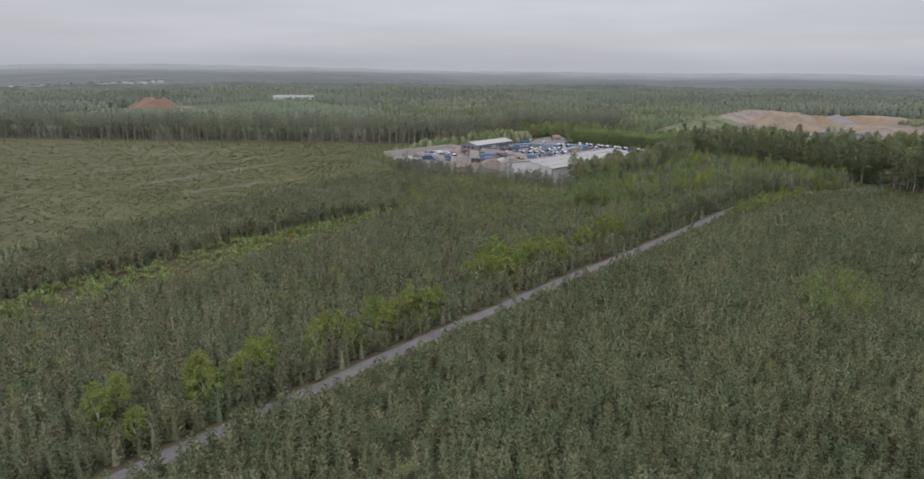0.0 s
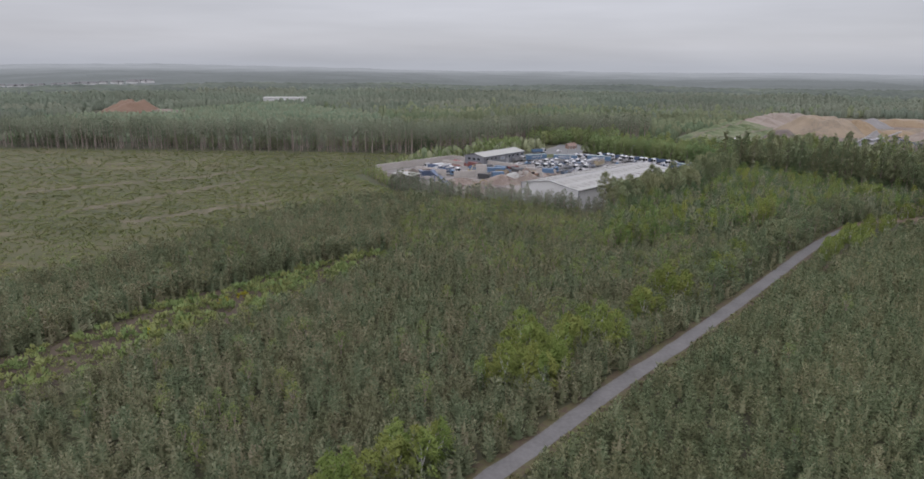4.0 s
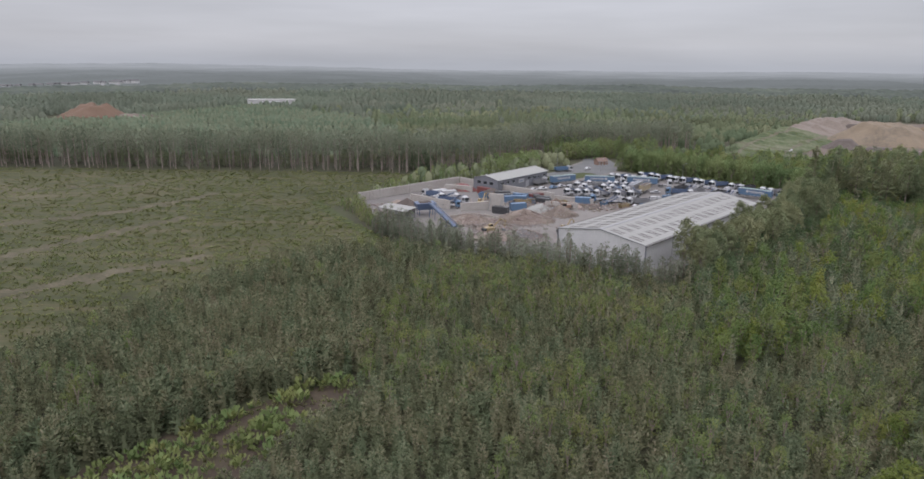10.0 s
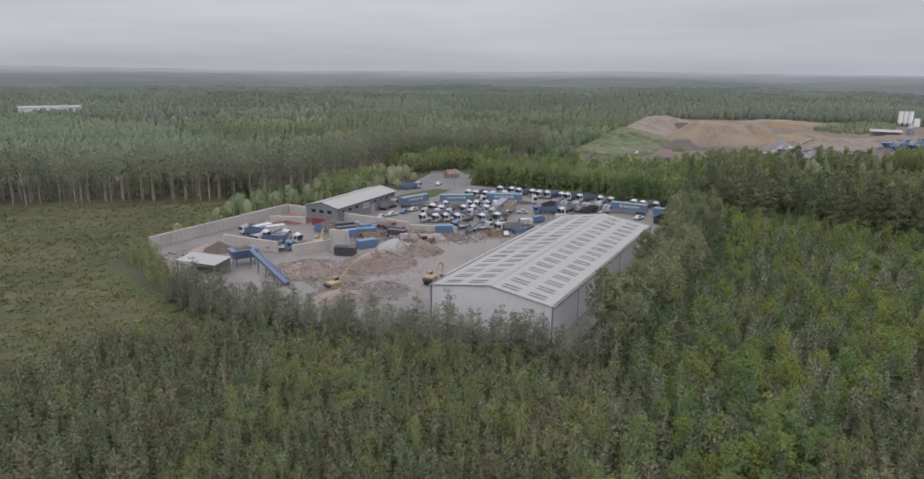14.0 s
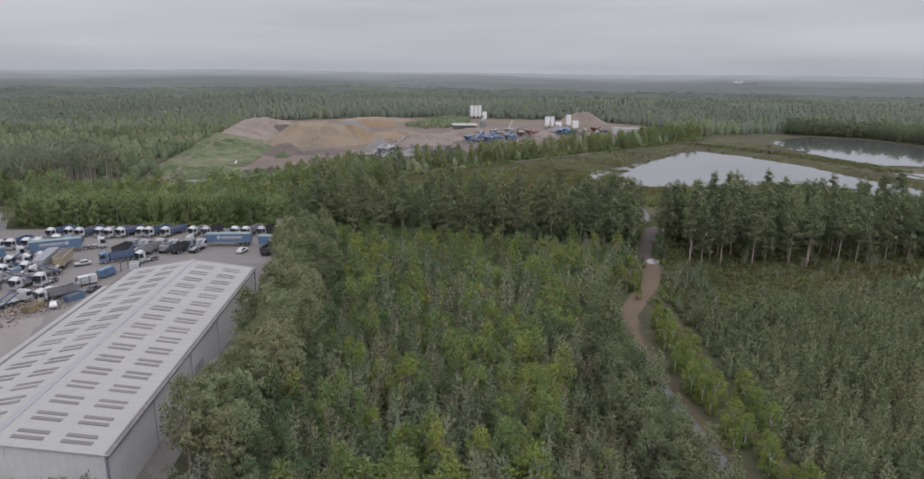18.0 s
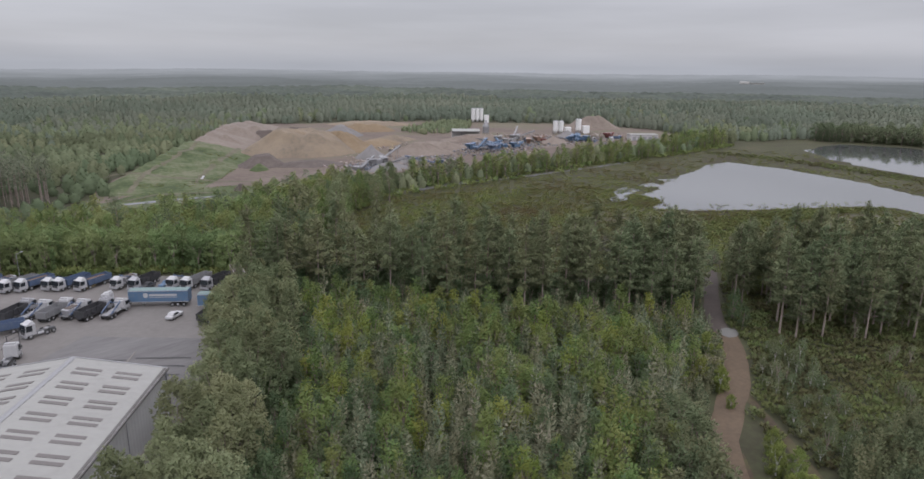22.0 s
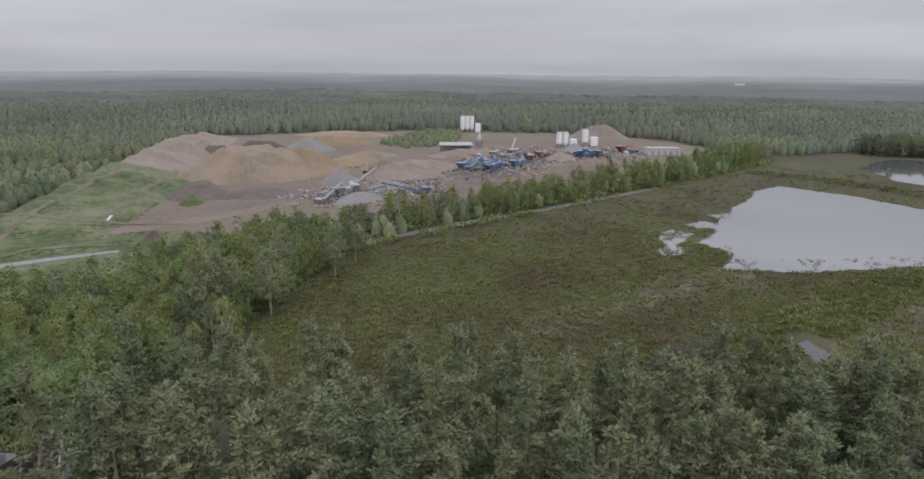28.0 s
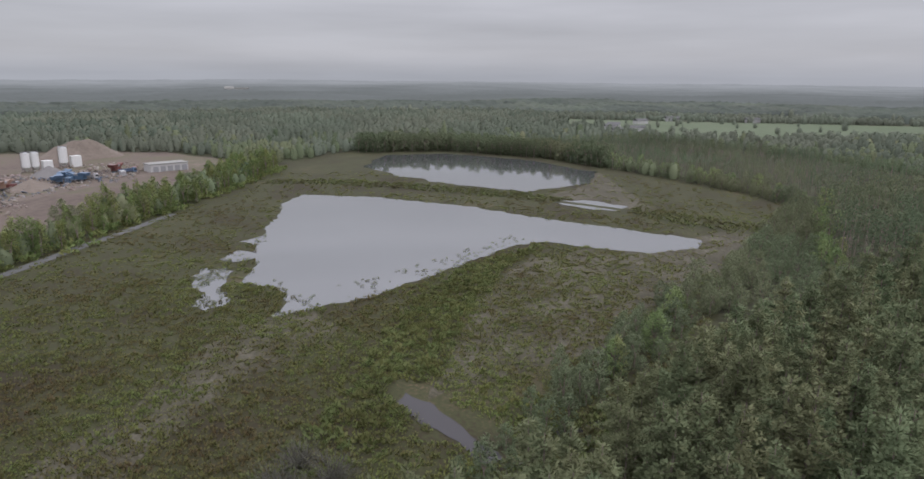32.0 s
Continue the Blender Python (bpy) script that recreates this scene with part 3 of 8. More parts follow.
def ribbon(name, line, width, z, mat, label, category, wob=0.4, step=4.0):
    """A track along a broken line."""
    pts = []
    for (ax, ay), (bx, by) in zip(line, line[1:]):
        n = max(1, int(math.hypot(bx - ax, by - ay) / step))
        pts += [(ax + (bx - ax) * i / n, ay + (by - ay) * i / n) for i in range(n)]
    pts.append(line[-1])
    for _ in range(3):
        pts = [pts[0]] + [((a[0] + 2 * b[0] + c[0]) / 4, (a[1] + 2 * b[1] + c[1]) / 4) for a, b, c in zip(pts, pts[1:], pts[2:])] + [pts[-1]]
    v, f = [], []
    for i, (x, y) in enumerate(pts):
        a, b = pts[max(i - 1, 0)], pts[min(i + 1, len(pts) - 1)]
        d = math.hypot(b[0] - a[0], b[1] - a[1])
        nx, ny = -(b[1] - a[1]) / d, (b[0] - a[0]) / d
        w0 = width / 2 + wob * noise.noise((x * 0.2, y * 0.2, 1)); w1 = width / 2 + wob * noise.noise((x * 0.2, y * 0.2, 7))
        v += [(x + nx * w0, y + ny * w0, z), (x, y, z + 0.04), (x - nx * w1, y - ny * w1, z)]
        if i:
            k = 3 * i
            f += [(k - 3, k - 2, k + 1), (k - 3, k + 1, k), (k - 2, k - 1, k + 2), (k - 2, k + 2, k + 1)]
    f = [t[::-1] for t in f]
    return tagged(new(name, mesh_np(name, v, f, [mat])), label, category, kind="structure")


# ---- plant templates: vertices, triangles, material of each triangle ----
class Shape:
    def __init__(self, clump=0.35, crown=0.35, up=0.7):
        self.rounding = (clump, crown, up)
        self.v, self.f, self.m, self.c = [], [], [], []
        self.centre = None

    def blade(self, p, d, length, width, mi=0, fold=0.25):
        """A leaf or spray: two triangles, folded along the middle."""
        d = d / (np.linalg.norm(d) + 1e-9)
        side = np.cross(d, rs.normal(size=3)); side /= np.linalg.norm(side) + 1e-9
        up = np.cross(side, d)
        k = len(self.v)
        mid = p + d * length * 0.5
        self.v += [p, mid + side * width / 2 + up * fold * width, p + d * length, mid - side * width / 2 + up * fold * width]
        self.c += [self.centre if self.centre is not None else np.array((0, 0, p[2] - 0.3))] * 4
        self.f += [(k, k + 1, k + 2), (k, k + 2, k + 3)]
        self.m += [mi, mi]

    def cone(self, z0, z1, r0, r1, seg, mi, x=0.0, y=0.0, x1=None, y1=None):
        k = len(self.v)
        x1, y1 = x if x1 is None else x1, y if y1 is None else y1
        for i in range(seg):
            a = 6.283 * i / seg
            self.v += [np.array((x + r0 * math.cos(a), y + r0 * math.sin(a), z0)), np.array((x1 + r1 * math.cos(a), y1 + r1 * math.sin(a), z1))]
            self.c += [np.array((x, y, z0)), np.array((x1, y1, z1))]
        for i in range(seg):
            a, b = k + 2 * i, k + 2 * ((i + 1) % seg)
            self.f += [(a, b, b + 1), (a, b + 1, a + 1)]
            self.m += [mi, mi]

    def clump(self, c, r, n, length, width, mi=0, lift=0.35, flat=0.7):
        """A puff of sprays round a point."""
        self.centre = np.asarray(c, float) - (0, 0, 0.4 * r)
        for _ in range(n):
            d = rs.normal(size=3); d /= np.linalg.norm(d); d[2] = d[2] * flat + lift
            self.blade(np.asarray(c) + d * r * rs.uniform(0.05, 0.55), d, length * rs.uniform(0.7, 1.25), width * rs.uniform(0.7, 1.2), mi)
        self.centre = None

    def done(self):
        """Vertices, triangles, materials and rounded normals."""
        v, f, m, c = np.array(self.v), np.array(self.f), np.array(self.m), np.array(self.c)
        unit = lambda a: a / (np.linalg.norm(a, axis=1, keepdims=True) + 1e-6)
        leaf = np.ones(len(v), bool); leaf[f[m == 1].ravel()] = False
        crown = unit((v - (0, 0, 0.5 * v[:, 2].max())) * (1.6, 1.6, 1.0))
        n = np.where(leaf[:, None], unit(self.rounding[0] * unit(v - c) + self.rounding[1] * crown + (0, 0, self.rounding[2])), unit((v - c) * (1, 1, 0) + (0, 0, 1e-4)))
        back = (np.cross(v[f[:, 1]] - v[f[:, 0]], v[f[:, 2]] - v[f[:, 0]]) * n[f].mean(axis=1)).sum(axis=1) < 0
        f[back] = f[back][:, ::-1]
        return v, f, m, n


def young_pine(h=4.5, whorls=6, wide=1.45, tuft=3):
    """A planted pine: whorls of boughs whose tips turn up into pale candles, dark gaps between."""
    s = Shape(0.35, 0.3, 0.75)
    s.cone(0.1, h * 0.6, wide * 0.45, 0.06, 5, 0)
    for i in range(whorls):
        k = i / (whorls - 1)
        z = h * (0.12 + 0.68 * k)
        r = wide * (1 - 0.86 * k) ** 0.62 * rs.uniform(0.88, 1.1)
        n = int(round(7 - 3 * k))
        for j in range(n):
            a = 6.283 * (j + rs.uniform(-0.35, 0.35)) / n + i * 1.1
            u = np.array((math.cos(a), math.sin(a), 0.0))
            q = r * rs.uniform(0.7, 1.12)
            s.blade(u * q * 0.15 + (0, 0, z - 0.2), u + (0, 0, 0.35), q * 0.95, 0.4, 0)
            for _ in range(tuft):
                s.blade(u * q * 0.72 + (0, 0, z) + rs.normal(size=3) * 0.12, u * 0.75 + (0, 0, 0.8) + rs.normal(size=3) * 0.35, rs.uniform(0.4, 0.68), 0.24, 0)
    for j in range(5):
        a = 1.257 * j
        s.blade(np.array((0, 0, h * 0.8)), np.array((0.5 * math.cos(a), 0.5 * math.sin(a), 1.0)), h * 0.13, 0.24, 0)
    s.blade(np.array((0, 0, h * 0.84)), np.array((0.03, 0.02, 1.0)), h * 0.16, 0.2, 0)
    return s.done()


def low_pine(h=4.5, wide=1.5):
    """The same pine for the rows far from the path: fewer boughs."""
    s = Shape(0.5, 0.5, 0.4)
    s.cone(0.1, h * 0.62, wide * 0.85, wide * 0.5, 5, 0)
    s.cone(h * 0.62, h * 0.93, wide * 0.5, 0.1, 5, 0)
    for i in range(4):
        k = i / 3
        n = 5 - (i > 1) - (i > 2)
        for j in range(n):
            a = 6.283 * (j + rs.uniform(-0.3, 0.3)) / n + i * 0.8
            u = np.array((math.cos(a), math.sin(a), 0.0))
            q, z = wide * (1 - 0.85 * k) ** 0.7 * rs.uniform(0.75, 1.1), h * (0.2 + 0.6 * k)
            for _ in range(2):
                s.blade(u * q * 0.55 + (0, 0, z) + rs.normal(size=3) * 0.12, u * 0.8 + (0, 0, 0.7) + rs.normal(size=3) * 0.3, 0.75, 0.45, 0)
    s.blade(np.array((0, 0, h * 0.8)), np.array((0.05, 0, 1.0)), h * 0.2, 0.3, 0)
    return s.done()


def tall_pine(h=17.0, tiers=9, bare=0.34, wide=3.3, per=6, blades=20, bark=1, taper=0.74, spray=0.57, puff=0.5, size=1.0):
    """Bare tapered stem, dead stubs, and uneven boughs that carry clumps of needles."""
    s = Shape(0.8, 0.55, 0.5)
    lean = rs.uniform(-0.45, 0.45, 2)
    s.cone(0, h * 0.55, 0.21, 0.14, 6, bark, 0, 0, lean[0] * 0.5, lean[1] * 0.5)
    s.cone(h * 0.55, h * 0.95, 0.14, 0.04, 5, bark, lean[0] * 0.5, lean[1] * 0.5, lean[0], lean[1])
    for i in range(7):
        a, z = rs.uniform(0, 6.283), h * rs.uniform(0.2, bare + 0.05)
        s.blade(np.array((0, 0, z)), np.array((math.cos(a), math.sin(a), 0.1)), rs.uniform(0.8, 2.2), 0.11, bark)
    for i in range(tiers):
        k = i / (tiers - 1)
        z = h * (bare + (0.92 - bare) * k) + rs.uniform(-0.15, 0.15)
        r = wide * (1.04 - k) ** taper * (0.62 + 0.38 * min(1, k * 4)) * rs.uniform(0.85, 1.1)
        m = max(3, int(round(per * (1 - 0.45 * k))))
        for j in range(m):
            a = 6.283 * (j + rs.uniform(-0.4, 0.4)) / m + i * 1.2
            u = np.array((math.cos(a), math.sin(a), 0.0))
            q = r * rs.uniform(0.5, 1.2)
            up = rs.uniform(0.05, 0.3) + 0.35 * k
            base = np.array((lean[0] * k, lean[1] * k, z + rs.uniform(-0.55, 0.55)))
            s.blade(base, u + (0, 0, up), q, 0.1, bark)
            for e, c in ((0.96, 0.7), (0.7, 0.85), (0.4, 0.85)):
                if q * e > 0.35:
                    c *= size * rs.uniform(0.8, 1.15) * min(1.0, 0.45 + 0.3 * q)
                    s.clump(base + u * q * e + (0, 0, up * q * e + rs.uniform(-0.3, 0.3)), 1.2 * c, blades, spray, spray * 0.4, 0, 0.2, puff)
    s.clump((lean[0], lean[1], h * 0.94), 0.8, blades, spray, spray * 0.45, 0, 0.5, 1.0)
    return s.done()


def leafy(h=9.0, wide=2.8, clumps=34, blades=20, leaf=0.75, bare=0.12, bark=1, narrow=False):
    """A broad crown of leaf puffs on a forked stem."""
    s = Shape(0.6, 0.5, 0.4)
    s.cone(0, h * 0.45, 0.2, 0.13, 6, bark)
    for i in range(4):
        a = i * 1.57 + rs.uniform(-0.4, 0.4)
        s.cone(h * 0.3, h * 0.75, 0.1, 0.04, 4, bark, 0, 0, wide * 0.45 * math.cos(a), wide * 0.45 * math.sin(a))
    for i in range(clumps):
        k = (i + rs.uniform(0, 1)) / clumps
        a = i * 2.4 + rs.uniform(-0.5, 0.5)
        prof = math.sin(math.pi * (0.16 + 0.8 * k)) ** 0.8 if not narrow else 1.25 * (1.02 - k) ** 0.6 * min(1, 0.5 + 3 * k)
        r = wide * prof * rs.uniform(0.45, 1.0)
        z = h * (bare + (0.94 - bare) * k) + rs.uniform(-0.4, 0.4)
        s.clump((r * math.cos(a), r * math.sin(a), z), 1.1, blades, leaf * 0.95, leaf * 0.62, 0, 0.2, 0.8)
    return s.done()


def bush(r=1.0, h=1.3, n=26, leaf=0.6):
    s = Shape(0.25, 0.0, 1.0)
    for i in range(n):
        a, k = rs.uniform(0, 6.283), rs.uniform(0, 1) ** 0.5
        p = np.array((r * k * math.cos(a) * 0.8, r * k * math.sin(a) * 0.8, h * rs.uniform(0.05, 0.75) * (1 - 0.5 * k)))
        s.blade(p, np.array((math.cos(a) * k, math.sin(a) * k, rs.uniform(0.3, 1.1))), leaf * rs.uniform(0.8, 1.3), leaf * 0.75, 0)
    return s.done()


def far_tree(h=8.0, wide=2.8, n=24, dome=True):
    """A round or pointed crown of sprays over a closed core, for woods far off."""
    s = Shape(0.25, 0.55, 0.6)
    rings = ((0.04, 0.62), (0.3, 0.82), (0.58, 0.74), (0.8, 0.46), (0.93, 0.08)) if dome else ((0.04, 0.7), (0.3, 0.66), (0.6, 0.44), (0.97, 0.03))
    for (z0, r0), (z1, r1) in zip(rings, rings[1:]):
        s.cone(h * z0, h * z1, wide * r0, wide * r1, 7, 0)
    zs, rr = [a for a, b in rings], [b for a, b in rings]
    for i in range(n):
        a, k = i * 2.4, (i + 0.5) / n
        z = 0.16 + 0.72 * k
        r = wide * float(np.interp(z, zs, rr)) * rs.uniform(0.72, 0.95)
        s.blade(np.array((r * math.cos(a), r * math.sin(a), h * z)), np.array((math.cos(a), math.sin(a), rs.uniform(0.1, 1.0))), wide * rs.uniform(0.28, 0.5), wide * 0.4, 0)
    return s.done()


def far_pine(h=17.0, bare=0.47):
    s = Shape(0.35, 0.35, 0.7)
    s.cone(0, h * 0.75, 0.24, 0.1, 4, 1)
    for i in range(17):
        k = i / 16
        a = i * 2.4
        r = 2.4 * (0.5 + 0.5 * math.sin(3.14 * (0.15 + 0.75 * k)) - 0.25 * k) * rs.uniform(0.7, 1.1)
        s.clump((r * math.cos(a), r * math.sin(a), h * (bare + (0.95 - bare) * k)), 1.2, 11, 0.85, 0.42, 0, 0.25, 0.7)
    return s.done()




# ---- plan ----
TRACK = [(-130, -26), (-75, 43), (-46, 79), (-5.5, 129.6), (13.4, 151.2), (24.6, 165), (37.6, 178.8), (62.2, 207), (91, 241), (103.6, 256), (114, 267.5), (130, 284), (147, 297), (171, 303.3), (189, 311), (199, 319.5), (241, 338), (258, 346)]
FOOTPATH = [(95, 232), (118, 259), (140, 276), (158, 291), (168, 301)]
WOOD_LEFT = [(-85, 30), (-46, 79), (-5.5, 129.6), (24, 165), (61.2, 207), (90, 241), (114, 268), (146, 300), (188, 312), (182, 340), (156, 373), (133, 396), (112, 364), (75, 323), (55, 302), (44, 296), (-22, 333), (-44, 334), (-67, 302), (-95, 246), (-160, 130)]
WOOD_RIGHT = [(-79, 36), (-46, 79), (-5.5, 129.6), (24, 165), (61.2, 207), (90, 241), (118, 257), (134, 268), (146, 279), (156, 284), (168, 280), (183, 274), (216, 258), (235, 245), (225, 130), (150, 30), (60, 30)]
CLEARING = [(-118, 132), (-90, 172), (-78, 190), (-74, 200), (-62, 214), (-48, 230), (-34, 243), (-24, 250), (-23, 240), (-34, 219), (-44, 203), (-53, 187), (-62, 175), (-70, 162), (-98, 124)]
FIELD = [(-24, 341), (-44, 335), (-67, 302), (-95, 246), (-160, 130), (-330, 100), (-520, 300), (-460, 488), (-250, 482), (-85, 478), (-21, 474), (-30, 440), (-49, 405), (-58, 385)]
YARD = [(-49, 404), (-22, 342), (41, 305), (44, 306), (99, 364), (114, 388), (133, 406), (143, 424), (126, 441), (95, 470), (74, 490), (84, 520), (62, 526), (40, 482), (26, 468), (-10, 448)]
MARSH = [(165, 434), (200, 462), (246, 487), (313, 481), (375, 478), (416, 470), (508, 460), (577, 464), (690, 420), (665, 320), (576, 251), (450, 190), (312, 280), (282, 300), (262, 316), (240, 331), (222, 344), (206, 360), (196, 376), (180, 396), (160, 420)]
POND = [(468, 422), (463, 386), (441, 341), (421, 317), (394, 276), (384, 260), (370, 266), (364, 284), (368, 297), (378, 316), (373, 327), (345, 348), (330, 359), (314, 372), (306, 385), (302, 390), (310, 390), (319, 391), (325, 396), (326, 401), (329, 407), (346, 407), (353, 410), (349, 415), (352, 421), (363, 419), (361, 413), (371, 414), (374, 422), (384, 416), (396, 420), (415, 420), (446, 426)]
POOL = [(341, 422), (343, 416), (338, 412), (326, 410), (312, 404), (305, 408), (309, 412), (318, 413), (328, 420)]
POND_FAR = [(574, 408), (610, 407), (635, 399), (649, 357), (611, 299), (556, 265), (511, 277), (481, 312), (501, 347), (535, 385)]
DYKE = [(505, 450), (505, 420), (492, 372), (470, 320), (438, 276), (404, 250), (392, 232)]
TALL_PINES = [(130, 402), (152, 372), (177, 339), (191, 316), (200, 303), (217, 280), (241, 263), (300, 206), (338, 208), (286, 268), (263, 294), (244, 314), (224, 330), (206, 349), (194, 366), (182, 384), (168, 397), (150, 419)]
EAST_WOOD = [(345, 240), (300, 200), (235, 245), (240, 120), (420, 40), (640, 100), (760, 180), (690, 330), (600, 262), (576, 246), (450, 186)]
SHED_BELT = [(47, 305), (100, 361.5), (114.5, 385.5), (131, 403), (137, 393), (116.5, 362.5), (79.5, 322.5), (55, 301)]
SW_BELT = [(-36, 352), (-23, 332), (44, 294), (52, 302), (42, 305), (-18, 345), (-32, 362)]
HEDGE = [(74, 494), (95, 474), (128, 444), (143, 428), (152, 436), (134, 456), (104, 484), (86, 503)]
MIX_WOOD = [(152, 434), (178, 442), (246, 488), (222, 505), (200, 500), (170, 496), (140, 500), (110, 515), (88, 520), (86, 505), (134, 458)]
TERRACE = [(110, 520), (140, 503), (170, 499), (205, 503), (226, 512), (232, 528), (208, 558), (168, 570), (148, 562), (126, 542)]
QUARRY = [(160, 585), (158, 560), (205, 556), (222, 530), (246, 502), (313, 489), (416, 479), (508, 471), (560, 480), (600, 505), (640, 560), (640, 640), (545, 770), (390, 850), (370, 838), (286, 735), (196, 630)]
FAR_FIELDS = [(1090, 236), (1040, 60), (985, -225), (800, -120), (765, 165), (940, 235)]
LIGHT_WOOD = [(-400, 520), (-400, 700), (-330, 800), (-270, 984), (-120, 830), (-60, 700), (-50, 600), (-60, 518)]
PINE_BELT = [(-480, 486), (-250, 484), (-85, 480), (-15, 475), (12, 490), (36, 522), (52, 546), (112, 548), (146, 570), (130, 600), (40, 585), (4, 530), (-60, 512), (-480, 516)]
NEAR_ZONES = [WOOD_LEFT, WOOD_RIGHT, FIELD, YARD, MARSH, TALL_PINES, EAST_WOOD, SHED_BELT, SW_BELT, HEDGE, MIX_WOOD, TERRACE, QUARRY, FAR_FIELDS, LIGHT_WOOD, PINE_BELT,
              [(-480, 470), (-10, 466), (-10, 500), (-480, 500)], [(-420, 745), (-330, 745), (-300, 800), (-420, 830)], [(-300, 985), (-195, 985), (-195, 1030), (-300, 1030)], [(52, 500), (90, 500), (90, 545), (52, 545)]]
CENTRE = (120.0, 300.0)


def rise(x, y):
    """The land far off: level to 1.3 km, then slowly up to low hills."""
    r = np.hypot(np.asarray(x, float) - CENTRE[0], np.asarray(y, float) - CENTRE[1])
    k = np.clip((r - 1300) / 3400, 0, 1)
    a = np.arctan2(np.asarray(y, float) - CENTRE[1], np.asarray(x, float) - CENTRE[0])
    roll = 6 * np.sin(a * 7 + 1.0) + 4 * np.sin(a * 17 + 2.0) + 9 * np.sin(r / 420 + 3 * np.sin(a * 4)) * (1 - 0.5 * k)
    return 12 * k ** 1.1 + 0.6 * roll * np.clip((r - 1100) / 700, 0, 1) + 22 * np.exp(-((a - 2.05) / 0.16) ** 2) * k


# ---- ground: one sheet to the horizon ----
radii = np.concatenate([[0.0], np.geomspace(150, 4850, 46)])
NA = 128
gv = [(CENTRE[0], CENTRE[1], 0.0)]
for r in radii[1:]:
    for i in range(NA):
        a = 2 * math.pi * i / NA
        x, y = CENTRE[0] + r * math.cos(a), CENTRE[1] + r * math.sin(a)
        gv.append((x, y, float(rise(x, y))))
gf = [(0, 1 + i, 1 + (i + 1) % NA) for i in range(NA)]
for k in range(len(radii) - 2):
    for i in range(NA):
        a, b = 1 + k * NA + i, 1 + k * NA + (i + 1) % NA
        gf += [(a, a + NA, b + NA), (a, b + NA, b)]
tagged(new("ground", mesh_np("ground", gv, gf, [M["ground"]])), "rough brown and green heathland soil under the woods", "ground", kind="structure")

patch("heath_field", FIELD, 0.05, M["heath"], "rough cleared heath with pale straw streaks and low scrub", "field", 8, 4)
patch("clearing", CLEARING, 0.05, M["bracken"], "bare brown clearing between young pines", "clearing", 4, 3)
patch("marsh", MARSH, 0.05, M["marsh"], "boggy ground with rushes and brown patches", "marsh", 8, 5)
patch("dry_marsh", [(262, 352), (300, 345), (345, 330), (372, 305), (372, 280), (420, 215), (395, 228), (320, 290), (285, 318)], 0.09, M["dry_marsh"], "drier bleached grass beside the pond", "marsh", 6, 6)
patch("dry_marsh_far", [(505, 280), (560, 262), (600, 280), (560, 262), (470, 205), (420, 225), (432, 262), (470, 305)], 0.09, M["dry_marsh"], "bleached grass between pond and wood", "marsh", 8, 5)
patch("bare_strip", [(262, 402), (296, 398), (310, 384), (296, 372), (268, 384), (225, 398), (232, 410)], 0.1, M["dry_marsh"], "bare peaty strip along the reeds", "marsh", 4, 5)
patch("pond", POND, 0.14, M["water"], "still grey pond reflecting the cloudy sky", "pond", 2.0, 1.8)
patch("pond_pool", POOL, 0.14, M["water"], "shallow reedy pool beside the pond", "pool", 1.2, 3.0)
patch("pond_far", POND_FAR, 0.14, M["water"], "second still pond mirroring the wood", "pond", 5, 4)
patch("pond_strip", [(455, 304), (461, 288), (446, 272), (436, 278), (437, 288), (446, 298)], 0.14, M["water"], "narrow pool beside the dyke", "pool", 3, 2)
patch("ditch", [(259.5, 357), (263, 355.2), (259.6, 350.6), (248.8, 343.2), (242, 338.8), (240, 341.5), (246.2, 345.6), (252.4, 351.8)], 0.14, M["dim_water"], "short dark ditch of open water", "ditch", 1.5, 0.8)
patch("ditch_east", [(242.5, 333), (248, 327.5), (253, 318), (259, 311), (262, 313.5), (256, 320), (250, 330), (245, 335)], 0.14, M["dim_water"], "dark ditch under the trees", "ditch", 1.5, 0.8)
patch("yard", YARD, 0.06, M["concrete"], "dusty concrete yard with stains and tyre marks", "yard", 8, 0.8)
patch("quarry_floor", QUARRY, 0.06, M["quarry_floor"], "bare brown quarry floor", "quarry", 8, 4)
patch("far_fields", FAR_FIELDS, 0.3, M["meadow"], "pale green pasture fields with hedgerow trees", "field", 30, 10)
ribbon("verge", TRACK[:13], 6.4, 0.05, M["verge"], "brown and mossy verge of the forest track", "verge", 1.2)
ribbon("forest_track", TRACK[:13], 3.2, 0.12, M["gravel"], "straight grey gravel forest track", "track")
ribbon("dirt_track", TRACK[11:15] + [(194, 315)], 4.8, 0.16, M["dirt"], "worn brown dirt track through the pines", "track", 0.6)
ribbon("peat_track", [(192, 313.4), (199, 319.5), (216, 327), (241, 338)], 3.8, 0.13, M["peat_soil"], "dark peaty track under the pines", "track", 0.5)
ribbon("footpath", FOOTPATH, 1.7, 0.1, M["verge"], "narrow brown path beside birch scrub", "path", 0.6)
ribbon("lane", [(180, 490), (215, 489), (268, 486), (300, 482), (330, 476), (375, 470), (420, 464)], 4.0, 0.14, M["asphalt"], "grey lane behind the marsh", "lane", 0.3)
ribbon("heath_path", [(-66, 404), (-56, 385), (-41, 358), (-24, 334)], 4.0, 0.12, M["grass"], "mown grass path beside the pine belt", "path", 0.5)
